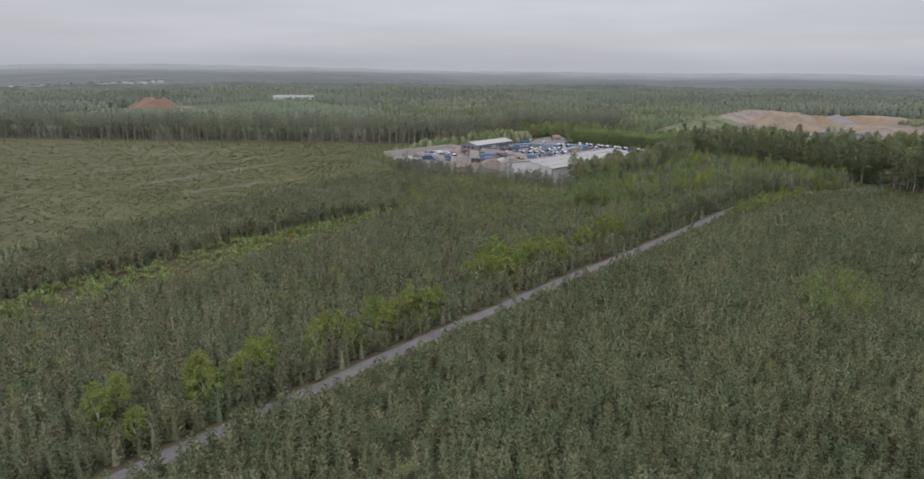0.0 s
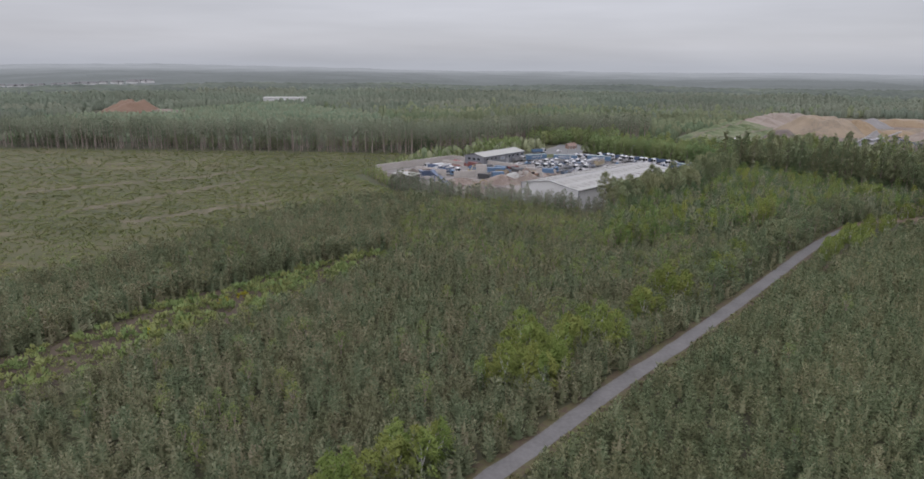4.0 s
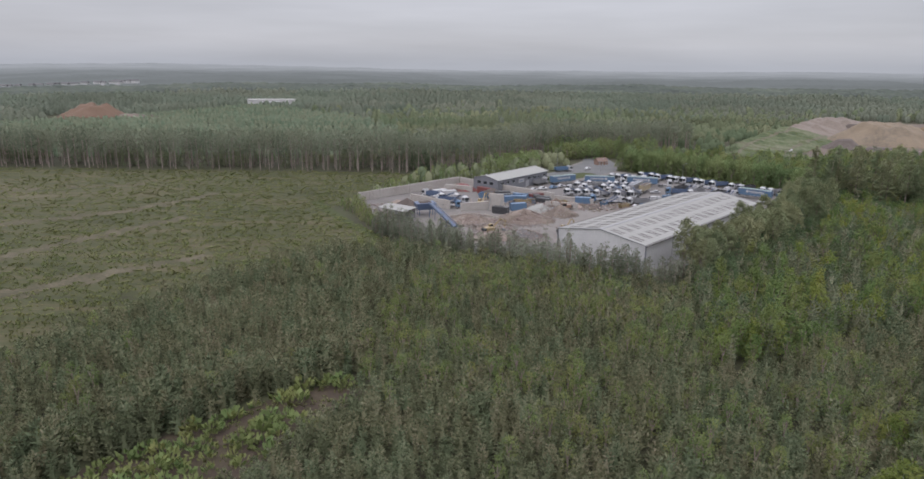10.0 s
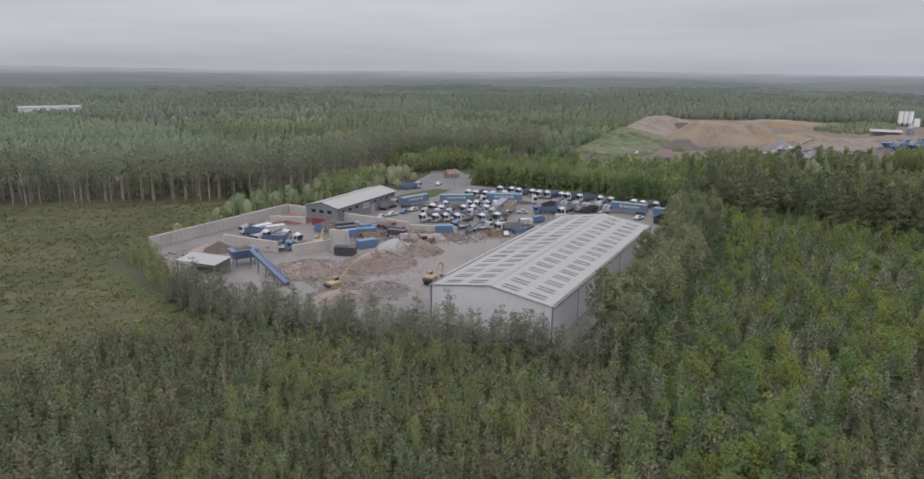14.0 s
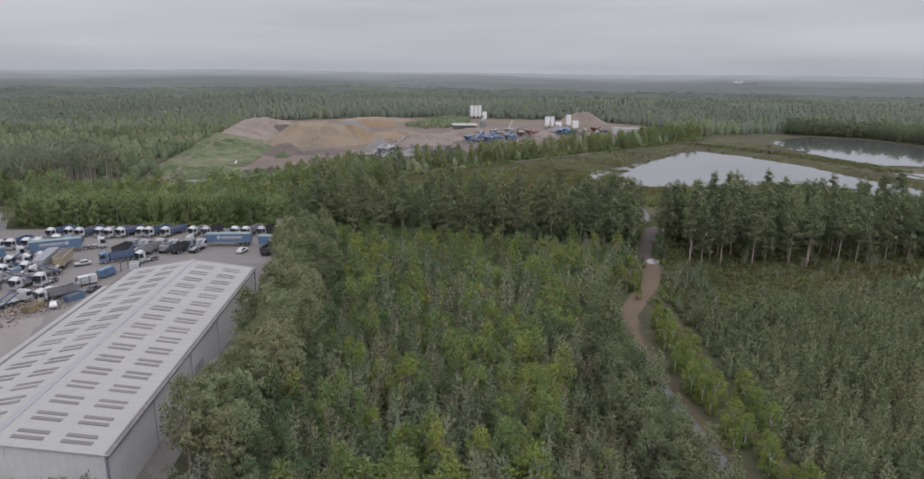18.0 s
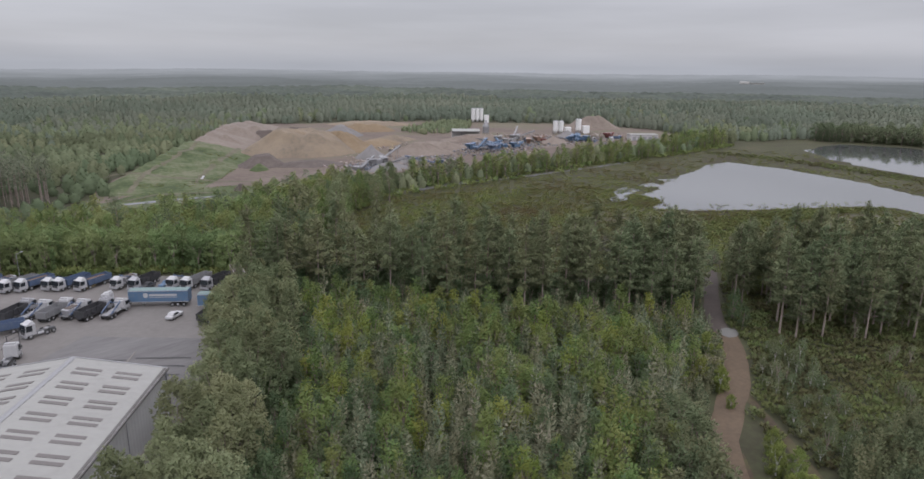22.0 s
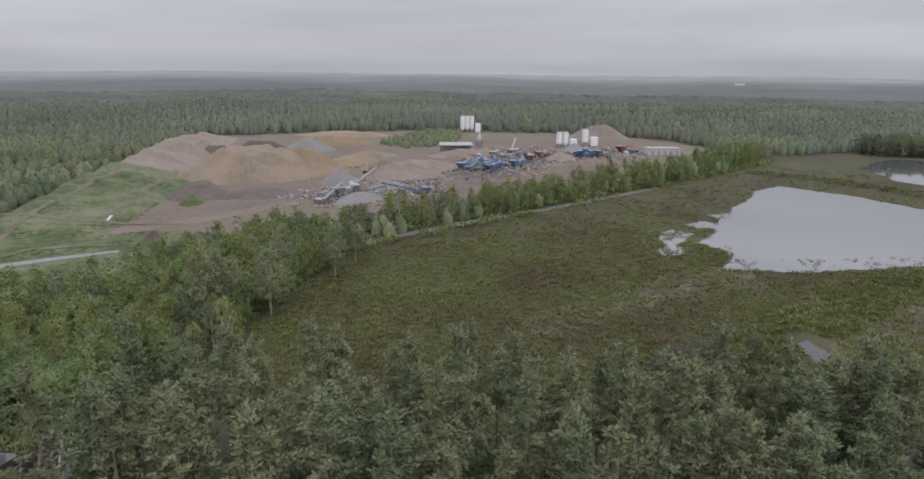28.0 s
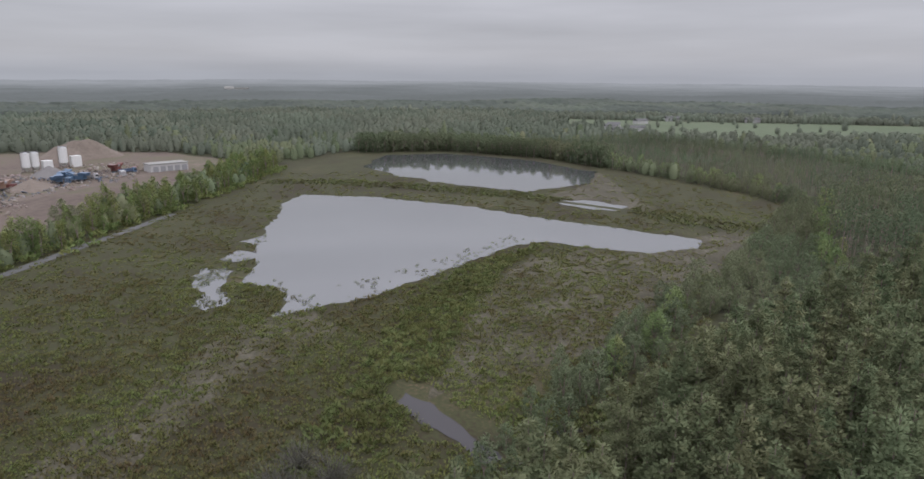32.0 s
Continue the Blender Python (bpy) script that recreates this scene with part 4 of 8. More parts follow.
ribbon("dyke", DYKE, 9, 0.12, M["ground"], "low earth dyke between two ponds", "dyke", 1.5)
patch("puddle", [(191.3, 312.6), (191.6, 314.3), (193.2, 315.6), (195.2, 316), (196.6, 315.2), (196.8, 313.6), (195.4, 312.2), (193, 311.8)], 0.25, M["muddy_sky_water"], "pale puddle on the dirt track", "puddle", 1, 0.3)

# ---- trees ----
YOUNG = [young_pine() for _ in range(5)] + [young_pine(4.4, 6, 1.3), young_pine(5.2, 7, 1.25), young_pine(4.0, 5, 1.6)]
SPIRE = [young_pine(8.2, 8, 1.7), young_pine(7.4, 8, 1.8), young_pine(9.0, 9, 1.5), young_pine(7.8, 8, 1.65)]
LOW = [low_pine() for _ in range(5)]
TALL = [tall_pine(h, n, b, w, 6) for h, n, b, w in ((20.0, 10, 0.34, 3.9), (19.0, 9, 0.40, 4.1), (21.0, 10, 0.43, 3.8), (18.5, 10, 0.26, 3.9), (20.0, 9, 0.38, 4.3), (17.0, 9, 0.28, 3.5))]
OLIVE = [leafy(h, w, 74, 28, 0.46, b) for h, b, w in ((14.0, 0.26, 2.9), (13.0, 0.2, 3.1), (15.0, 0.34, 2.8))]
BIRCH = [leafy(7.0, 1.6, 30, 22, 0.40, 0.08, 1, True) for _ in range(4)]
BIRCH_ROUND = [leafy(7.2, 1.65, 34, 22, 0.40, 0.06), leafy(6.4, 1.5, 30, 22, 0.38, 0.05), leafy(8.0, 1.6, 36, 22, 0.42, 0.06, 1, True), leafy(7.0, 1.75, 34, 22, 0.42, 0.05)]
BROAD = [leafy(9.5, 3.1, 60, 26, 0.52, 0.0) for _ in range(4)]
BELT = [tall_pine(h, 7, b, w, 6, 8, taper=0.5, spray=0.5, puff=0.7) for h, b, w in ((8.5, 0.06, 2.3), (7.5, 0.05, 2.4), (9.5, 0.08, 2.2))]
ROUND = [leafy(5.0, 1.35, 18, 16, 0.36, 0.03) for _ in range(4)]
BUSH = [bush() for _ in range(5)]
FARTREE = [far_tree() for _ in range(3)] + [far_tree(8.6, 2.4, 24, False), far_tree(7.2, 3.0), far_tree(7.6, 2.6)]
FARPINE = [far_pine() for _ in range(4)]
BROAD_MID = [leafy(9.5, 3.2, 42, 20, 0.58, 0.04) for _ in range(4)]
BROAD_LOW = [leafy(9.5, 3.2, 34, 16, 0.68, 0.04) for _ in range(4)]
TUFT = [bush(0.9, 0.8, 15, 0.45) for _ in range(6)]


def clear_of(x, y, gaps):
    k = np.ones(len(x), bool)
    for line, d in gaps:
        k &= near_line(line, x, y) > d
    return k


AXIS = math.atan2(0.745, 0.667)
PATHS = [(TRACK, 2.4), (FOOTPATH, 1.6)]


def lumps(x, y, s, seed):
    """A smooth random value from 0 to 1 for each place."""
    return np.array([0.5 + 0.5 * noise.noise((a * s, b * s, seed)) for a, b in zip(x, y)])


# the plantation beside the straight track: pines, with birches mixed in
MIXED = [(40, 250), (150, 306), (190, 316), (133, 398), (100, 360), (50, 300)]
HALF_MIXED = [(-30, 250), (40, 215), (75, 235), (60, 300), (44, 296), (-10, 325)]
for name, poly in (("plantation_left", WOOD_LEFT), ("plantation_right", WOOD_RIGHT)):
    x, y = planted(poly, 2.25, 0.34, AXIS)
    k = clear_of(x, y, PATHS) & ~inside(CLEARING, x, y) & ~inside(MIXED, x, y)
    if name == "plantation_right":
        k &= near_line(TRACK[:11], x, y) > np.interp(y, (85, 120), (2.2, 4.8))
    x, y = x[k], y[k]
    mixed = lumps(x, y, 0.035, 3.0)
    br = rs.uniform(0, 1, len(x)) < np.where(inside(HALF_MIXED, x, y), np.where(mixed > 0.47, 0.38, 0.14), np.clip((mixed - 0.48) * 0.5, 0.015, 0.2))
    br &= (name == "plantation_left") | (rs.uniform(0, 1, len(x)) < 0.12)
    far = near_line([(0, 80), (0, 230), (100, 320), (180, 380)], x, y) > 122
    size = 0.72 + 0.36 * lumps(x, y, 0.05, 8.0)
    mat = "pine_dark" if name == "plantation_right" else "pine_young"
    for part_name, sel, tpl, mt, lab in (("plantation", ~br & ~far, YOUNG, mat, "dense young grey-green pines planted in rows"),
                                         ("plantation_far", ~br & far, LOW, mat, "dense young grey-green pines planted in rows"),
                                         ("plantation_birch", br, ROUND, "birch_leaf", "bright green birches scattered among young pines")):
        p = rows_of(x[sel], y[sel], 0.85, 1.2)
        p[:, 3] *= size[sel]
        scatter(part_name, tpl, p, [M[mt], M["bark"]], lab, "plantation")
# the mixed block beside the shed: birches, grey spired pines and dark broadleaf trees
x, y = planted(MIXED, 2.6, 0.44, AXIS)
k = clear_of(x, y, PATHS) & inside(WOOD_LEFT, x, y)
x, y = x[k], y[k]
grey = lumps(x, y, 0.045, 21.0) + 0.25 * np.exp(-((x - 98) ** 2 + (y - 306) ** 2) / 500.0)
bright = lumps(x, y, 0.06, 31.0)
rim = near_line([(50, 296), (75, 323), (112, 364), (133, 397)], x, y)
u = rs.uniform(0, 1, len(x))
pines = u < np.where(grey > 0.52, 0.62, 0.34)
birch = ~pines & (u < np.where(bright > 0.46, 0.88, 0.76))
dark = (~pines & ~birch) | ((rim < 8) & (rs.uniform(0, 1, len(x)) < 0.75))
yellow = rs.uniform(0, 1, len(x)) < np.where(bright > 0.52, 0.4, 0.08)
for part_name, sel, tpl, mt, s0, s1, lab in (("mixed_pines", pines & ~dark, SPIRE, "grey_spire", 0.75, 1.15, "grey-green pointed pines among birches"),
                                             ("mixed_birches", birch & ~dark & ~yellow, BIRCH_ROUND, "mixed_birch", 0.8, 1.35, "dense bright green birches beside the shed"),
                                             ("mixed_sallows", birch & ~dark & yellow, BIRCH_ROUND, "mixed_sallow", 0.75, 1.3, "yellow-green sallows among birches"),
                                             ("mixed_broadleaf", dark, BIRCH_ROUND, "dark_leaf", 0.75, 1.15, "dark green broadleaf trees among birches")):
    scatter(part_name, tpl, rows_of(x[sel], y[sel], s0, s1), [M[mt], M["bark"]], lab, "woodland")

# taller dark row beside the clearing, and scrub in it
row = [(-124, 140), (-96, 170), (-84, 190), (-79, 203), (-66, 219), (-52, 235), (-38, 247), (-28, 255)]
x, y = planted([(-134, 140), (-92, 196), (-84, 212), (-62, 234), (-34, 264), (-20, 252), (-50, 228), (-66, 210), (-80, 186), (-120, 130)], 2.3)
k = near_line(row, x, y) < 4.5
scatter("pine_row", YOUNG, rows_of(x[k], y[k], 1.15, 1.45), [M["pine_young"]], "taller dark row of pines beside the clearing", "tree row")
x, y = planted(CLEARING, 1.5, 0.5)
k = rs.uniform(0, 1, len(x)) < 0.55
scatter("clearing_scrub", TUFT, rows_of(x[k], y[k], 0.4, 1.0), [M["shrub"]], "low brown-green scrub on the clearing", "undergrowth")
x, y = planted(CLEARING, 2.3, 0.45)
k = rs.uniform(0, 1, len(x)) < np.where(lumps(x, y, 0.07, 4.0) > 0.48, 0.85, 0.42)
scatter("clearing_birch", BUSH, rows_of(x[k], y[k], 0.8, 1.7, 1.0, 1.5), [M["birch_leaf"]], "low yellow-green birches in the clearing", "scrub")


def tree_kind(name, templates, mats, label, category, group):
    """Prototype trees: an Empty with a trunk and a crown."""
    protos = []
    for v, f, m, nr in templates:
        root = tagged(new(name), label, category, group)
        for pn, mi, mat in (("trunk", 1, mats[1]), ("crown", 0, mats[0])):
            sel = f[m == mi]
            used, inv = np.unique(sel, return_inverse=True)
            ob = new(pn, mesh_np(pn, v[used], inv.reshape(-1, 3), [mat], normals=nr[used]))
            ob.parent = root
        protos.append(root)
    return protos


def plant(protos, x, y, s0, s1, h0=0.9, h1=1.12):
    """The prototypes at the first places, copies at the rest."""
    for i, (a, b) in enumerate(zip(x, y)):
        s = rs.uniform(s0, s1)
        m = pose(a, b, 0, 0, 0, rs.uniform(0, 360)) @ Matrix.Diagonal((s, s, s * rs.uniform(h0, h1), 1))
        if i < len(protos):
            protos[i].matrix_world = m
        else:
            o = copy_thing(protos[i % len(protos)], m)
            o.matrix_basis = m


pine_kind = tree_kind("tall_pine", TALL, (M["pine_tall"], M["bark"]), "tall pine with bare pale trunk and grey-green crown", "pine tree", "tall pines by the marsh")
x, y = planted(TALL_PINES, 5.8, 0.4, 0.4)
k = clear_of(x, y, [(TRACK, 4.5)]) & (x < 272)
x, y = x[k], y[k]
o = np.argsort(near_line([(140, 395), (182, 345), (205, 300), (245, 265)], x, y))
plant(pine_kind, x[o[:290]], y[o[:290]], 0.92, 1.16)
p = rows_of(x[o[290:]], y[o[290:]], 0.85, 1.15, 0.9, 1.1)
x, y = planted([(272, 232), (300, 206), (338, 208), (286, 268), (272, 284)], 6.2)
p = np.concatenate([p, rows_of(x, y, 0.85, 1.15, 0.9, 1.1)])
x, y = planted([(206, 352), (226, 333), (246, 316), (266, 298), (258, 288), (236, 304), (216, 322), (198, 342)], 4.3)
k = clear_of(x, y, [(TRACK, 4.0), ([(264, 355), (243, 338)], 6)])
p = np.concatenate([p, rows_of(x[k], y[k], 0.75, 1.05, 0.9, 1.1)])
scatter("pine_wood", TALL, p, [M["pine_tall"], M["bark"]], "stand of tall pines with bare trunks at the marsh edge", "woodland")
x, y = planted([(128, 400), (156, 372), (184, 338), (198, 312), (206, 322), (188, 352), (164, 384), (140, 412)], 2.6)
k = clear_of(x, y, [(TRACK, 4.0)])
scatter("understory", BIRCH_ROUND, rows_of(x[k], y[k], 0.7, 1.3), [M["dark_leaf"], M["bark"]], "dark green young trees under tall pines", "undergrowth")
olive_kind = tree_kind("belt_pine", OLIVE, (M["pine_olive"], M["bark"]), "bushy olive-green pine with rounded crown", "pine tree", "olive pines")
x, y = planted(SHED_BELT, 3.9)
plant(olive_kind, x, y, 0.78, 1.06)
ox, oy = np.array((183, 188, 194, 199, 208, 191, 203, 222, 235, 213, 178, 228.0)), np.array((456, 458, 452, 461, 467, 470, 474, 464, 471, 478, 452, 476.0))
plant([copy_thing(olive_kind[0], pose(186, 464, 0))], ox, oy, 0.95, 1.3)
x, y = planted(SW_BELT, 3.0)
scatter("pine_belt", BELT, rows_of(x, y, 0.7, 1.1, 0.85, 1.1), [M["belt_pine"], M["bark"]], "dense dark belt of pines round the yard", "tree belt")
broad_kind = tree_kind("broadleaf_tree", BROAD, (M["broad_leaf"], M["bark"]), "full green broadleaf tree in a tall hedge", "tree", "hedge trees behind the lorries")
x, y = planted(HEDGE, 3.9)
plant(broad_kind, x, y, 0.95, 1.15, 1.0, 1.1)
x, y = planted([(95, 471), (128, 441), (142, 426), (146, 430), (132, 446), (98, 476)], 1.6, 0.5)
scatter("hedge_foot", BUSH, rows_of(x, y, 0.9, 1.7), [M["birch_leaf"]], "bright green bramble and grass at the hedge's foot", "scrub")
birch_kind = tree_kind("birch_tree", BIRCH, (M["birch_leaf"], M["bark"]), "slender light green birch", "birch tree", "birches along the lane")
x, y = planted([(180, 462), (246, 484), (313, 477), (416, 466), (560, 456), (560, 476), (416, 484), (313, 496), (240, 504), (190, 494)], 4.4)
k = clear_of(x, y, [([(180, 490), (215, 489), (268, 486), (300, 482), (330, 476), (375, 470), (420, 464)], 2.6)])
k &= rs.uniform(0, 1, len(x)) < np.where(lumps(x, y, 0.035, 6.0) > 0.47, 0.95, 0.4)
plant(birch_kind, x[k], y[k], 0.8, 1.9)
x, y = planted([(190, 482), (246, 497), (313, 490), (416, 479), (540, 468), (540, 476), (416, 488), (313, 500), (240, 508), (190, 500)], 5.0)
k = rs.uniform(0, 1, len(x)) < 0.75
scatter("lane_trees", BROAD_LOW, rows_of(x[k], y[k], 0.5, 1.1), [M["mid_wood"], M["bark"]], "mixed green trees between lane and quarry", "woodland")
x, y = planted([(176, 456), (246, 480), (313, 474), (416, 463), (560, 453), (560, 478), (416, 487), (313, 498), (240, 507), (186, 498)], 3.4)
k = clear_of(x, y, [([(180, 490), (215, 489), (268, 486), (300, 482), (330, 476), (375, 470), (420, 464)], 2.2)]) & (rs.uniform(0, 1, len(x)) < 0.55)
scatter("lane_scrub", BUSH, rows_of(x[k], y[k], 1.2, 2.8), [M["birch_leaf"]], "light green scrub along the lane", "scrub")
x, y = planted(MIX_WOOD, 3.9)
k = rs.uniform(0, 1, len(x))
for nm, tp, mt, a, b, s0, s1, lab in (("mixed_wood_birch", BIRCH, "birch_leaf", 0, 0.5, 1.05, 1.65, "light green birches in mixed wood"), ("mixed_wood_broadleaf", BROAD, "broad_leaf", 0.5, 0.86, 0.68, 1.08, "green broadleaf trees in mixed wood"), ("mixed_wood_pine", FARPINE, "haze_pine", 0.86, 1, 0.5, 0.8, "dark pines in mixed wood")):
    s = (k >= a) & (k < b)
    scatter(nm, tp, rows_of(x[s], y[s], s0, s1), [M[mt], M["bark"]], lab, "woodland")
# the wood east of the marsh
x, y = planted(EAST_WOOD, 6.0)
k = rs.uniform(0, 1, len(x))
edge = near_line([(345, 240), (450, 188), (576, 248), (690, 328)], x, y) < 9
s = edge & (k < 0.7)
scatter("wood_edge", BROAD_LOW, rows_of(x[s], y[s], 0.6, 1.0), [M["broad_leaf"], M["bark"]], "green broadleaf trees along the wood's edge", "woodland")
p = rows_of(x[~s], y[~s], 0.8, 1.1)
p[:, 3] *= np.where(p[:, 0] > 430, 0.55, 1.0)
scatter("east_wood", FARPINE, p, [M["haze_pine"], M["bark"]], "dark pine wood beyond the marsh", "woodland")
x, y = planted([(645, 425), (664, 360), (624, 290), (566, 252), (600, 254), (645, 285), (692, 350), (672, 425)], 5.0)
scatter("pond_wood", BROAD_LOW, rows_of(x, y, 1.1, 1.5), [M["mid_wood"], M["bark"]], "dark wood standing behind the second pond", "woodland")
x, y = planted([(452, 196), (500, 214), (566, 248), (566, 240), (500, 204), (456, 184)], 5.0)
scatter("pond_wood", BROAD_LOW, rows_of(x, y, 0.6, 1.0), [M["mid_wood"], M["bark"]], "dark wood standing behind the second pond", "woodland")
# bright bushes on the marsh edge and by the tracks
bx, by = planted([(222, 345), (243, 333), (262, 318), (284, 300), (312, 278), (330, 268), (336, 276), (312, 296), (290, 312), (268, 328), (250, 336), (232, 348)], 4.6)
cx, cy = planted([(284, 272), (312, 284), (345, 266), (400, 230), (450, 196), (455, 184), (345, 236), (338, 210)], 5.0)
bx, by = np.concatenate([bx, cx]), np.concatenate([by, cy])
k = near_line([(264, 355), (248, 342)], bx, by) > 4
bx, by = bx[k], by[k]
oak = tree_kind("marsh_oak", BROAD[:1], (M["broad_leaf"], M["bark"]), "full bright green oak at the marsh edge", "oak tree", "marsh oaks")
plant(oak, np.array((299.0, 271.0, 283.0)), np.array((296.0, 316.0, 305.0)), 0.75, 1.05)
scatter("marsh_edge_trees", BROAD_MID, rows_of(bx, by, 0.4, 0.8), [M["mid_wood"], M["bark"]], "round green willows and oaks at the marsh edge", "scrub")
clumps_at = [(16, 176, 18, 5.5), (22, 182, 12, 4.0), (8, 168, 10, 3.5), (-6, 139, 12, 3.2), (-14, 131, 12, 3.4), (-24, 120, 8, 3.0), (-35, 108, 7, 2.6), (-41, 99, 6, 2.4), (-53, 92, 5, 2.6), (49, 208, 9, 3.5), (62, 222, 10, 3.5), (76, 237, 6, 3.0), (36, 196, 6, 3.0)]
q = []
for cx, cy, n, sp in clumps_at:
    for _ in range(n):
        q.append((cx + rs.normal() * sp, cy + rs.normal() * sp))
q = np.array(q)
q = q[near_line(TRACK, q[:, 0], q[:, 1]) > 5.0]
tx, ty = planted([(-48, 84), (-8, 134), (20, 167), (57, 209), (84, 240), (78, 246), (51, 216), (14, 174), (-14, 140), (-54, 90)], 2.3)
d = near_line(TRACK, tx, ty)
k = (d > 3.2) & (d < 5.5) & (rs.uniform(0, 1, len(tx)) < 0.35)
scatter("trackside_scrub", BIRCH, rows_of(tx[k], ty[k], 0.5, 0.85), [M["birch_leaf"], M["birch_bark"]], "light green birch and sallow along the track", "scrub")
track_kind = tree_kind("trackside_tree", BROAD[:3], (M["sallow_leaf"], M["birch_bark"]), "bright green birch or sallow beside the forest track", "tree", "trackside trees")
plant(track_kind, q[:, 0], q[:, 1], 0.58, 0.92)
tx, ty = planted([(-66, 72), (-8, 142), (20, 176), (57, 217), (84, 248), (90, 240), (62, 207), (24, 165), (-5, 129), (-58, 64)], 2.6, 0.4)
d = near_line(TRACK, tx, ty)
k = (d > np.where(ty < 118, 2.6, 3.6)) & (d < 9.5) & (rs.uniform(0, 1, len(tx)) < 0.7) & ~inside([(-14, 128), (2, 148), (14, 160), (20, 154), (-8, 124)], tx, ty)
scatter("trackside_pines", SPIRE, rows_of(tx[k], ty[k], 0.62, 0.9), [M["pine_young"], M["bark"]], "bushy grey-green pines lining the forest track", "tree row")
x, y = planted([(77, 135), (79, 151), (90, 162), (101, 166), (97, 146), (89, 132)], 2.8, 0.45)
scatter("birch_patch", BIRCH, rows_of(x, y, 0.7, 1.0), [M["birch_leaf"], M["birch_bark"]], "patch of yellow-green birches in the plantation", "scrub")
x, y = planted([(98, 238), (112, 262), (128, 276), (150, 292), (162, 294), (150, 284), (134, 268), (118, 254)], 2.8)
k = clear_of(x, y, [(TRACK, 3.4), (FOOTPATH, 1.8)])
k &= rs.uniform(0, 1, len(x)) < 0.7
scatter("path_scrub", BROAD, rows_of(x[k], y[k], 0.35, 0.66), [M["sallow_leaf"], M["birch_bark"]], "yellow-green birch scrub between two tracks", "scrub")
x, y = planted([(58, 210), (84, 240), (112, 270), (134, 292), (150, 300), (148, 306), (128, 300), (106, 276), (78, 248), (52, 217)], 2.3, 0.4)
k = near_line(TRACK, x, y) > 2.3
scatter("block_edge_trees", BIRCH_ROUND, rows_of(x[k], y[k], 0.85, 1.25), [M["edge_leaf"], M["bark"]], "bushy grey-green sallows along the track edge", "woodland")
x, y = planted([(152, 286), (172, 299), (190, 308), (197, 302), (178, 289), (160, 280)], 2.8, 0.45)
k = clear_of(x, y, [(TRACK, 3.4), (FOOTPATH, 1.6)])
scatter("junction_scrub", BROAD_MID, rows_of(x[k], y[k], 0.2, 0.42), [M["edge_leaf"], M["birch_bark"]], "green scrub beside the dirt track", "scrub")
x, y = planted([(160, 300), (178, 310), (190, 322), (184, 338), (176, 330), (160, 318)], 3.6)
scatter("junction_scrub", BROAD, rows_of(x, y, 0.3, 0.6), [M["sallow_leaf"], M["birch_bark"]], "green scrub beside the dirt track", "scrub")
heath_strip = [(150, 286), (160, 278), (183, 273), (216, 259), (235, 246), (270, 200), (300, 206), (330, 240), (290, 290), (250, 330), (228, 356), (196, 330), (176, 312), (162, 298)]
x, y = planted(heath_strip, 1.5)
k = clear_of(x, y, [(TRACK, 3.2), (FOOTPATH, 1.6), ([(264, 355), (243, 338)], 3.6)])
scatter("heather", BUSH, rows_of(x[k], y[k], 0.6, 1.3), [M["heather"]], "brown-green bracken and heather under the pines", "undergrowth")
x, y = planted(heath_strip, 4.6, 0.5)
k = clear_of(x, y, [(TRACK, 3.6), (FOOTPATH, 2.0), ([(264, 355), (243, 338)], 5)]) & (rs.uniform(0, 1, len(x)) < 0.4)
scatter("heath_bushes", ROUND, rows_of(x[k], y[k], 0.4, 0.9), [M["mid_wood"], M["bark"]], "low green bushes among bracken under the pines", "scrub")
x, y = planted([(-54, 394), (-34, 354), (-30, 358), (-48, 402)], 2.6)
scatter("yard_scrub", ROUND, rows_of(x, y, 0.5, 0.95), [M["birch_leaf"], M["bark"]], "green scrub behind the yard wall", "scrub")
x, y = planted([(-50, 404), (-30, 440), (-22, 472), (18, 478), (6, 456), (-12, 450), (-46, 408)], 3.2)
scatter("yard_scrub", BIRCH, rows_of(x, y, 0.45, 0.9), [M["broad_leaf"], M["birch_bark"]], "green scrub behind the yard wall", "scrub")
x, y = planted([(4, 468), (22, 476), (36, 500), (34, 530), (12, 500)], 4.0)
scatter("gate_trees", BROAD_LOW, rows_of(x, y, 0.6, 1.0), [M["broad_leaf"], M["bark"]], "green broadleaf trees beside the yard gate", "woodland")
x, y = planted([(42, 536), (60, 532), (88, 540), (108, 536), (112, 560), (50, 572)], 4.4)
scatter("gate_trees", BROAD_LOW, rows_of(x, y, 0.8, 1.2), [M["broad_leaf"], M["bark"]], "green broadleaf trees beside the yard gate", "woodland")
for i, (a, b) in enumerate(((-54.7, 209), (-58, 205), (-66, 186), (-62, 193))):
    g = new("gorse_bush", mesh_np("gorse_bush", BUSH[i][0] * 1.3, BUSH[i][1], [M["gorse"]]))
    g.location = (a, b, 0)
    tagged(g, "yellow flowering gorse bush in the clearing", "gorse")
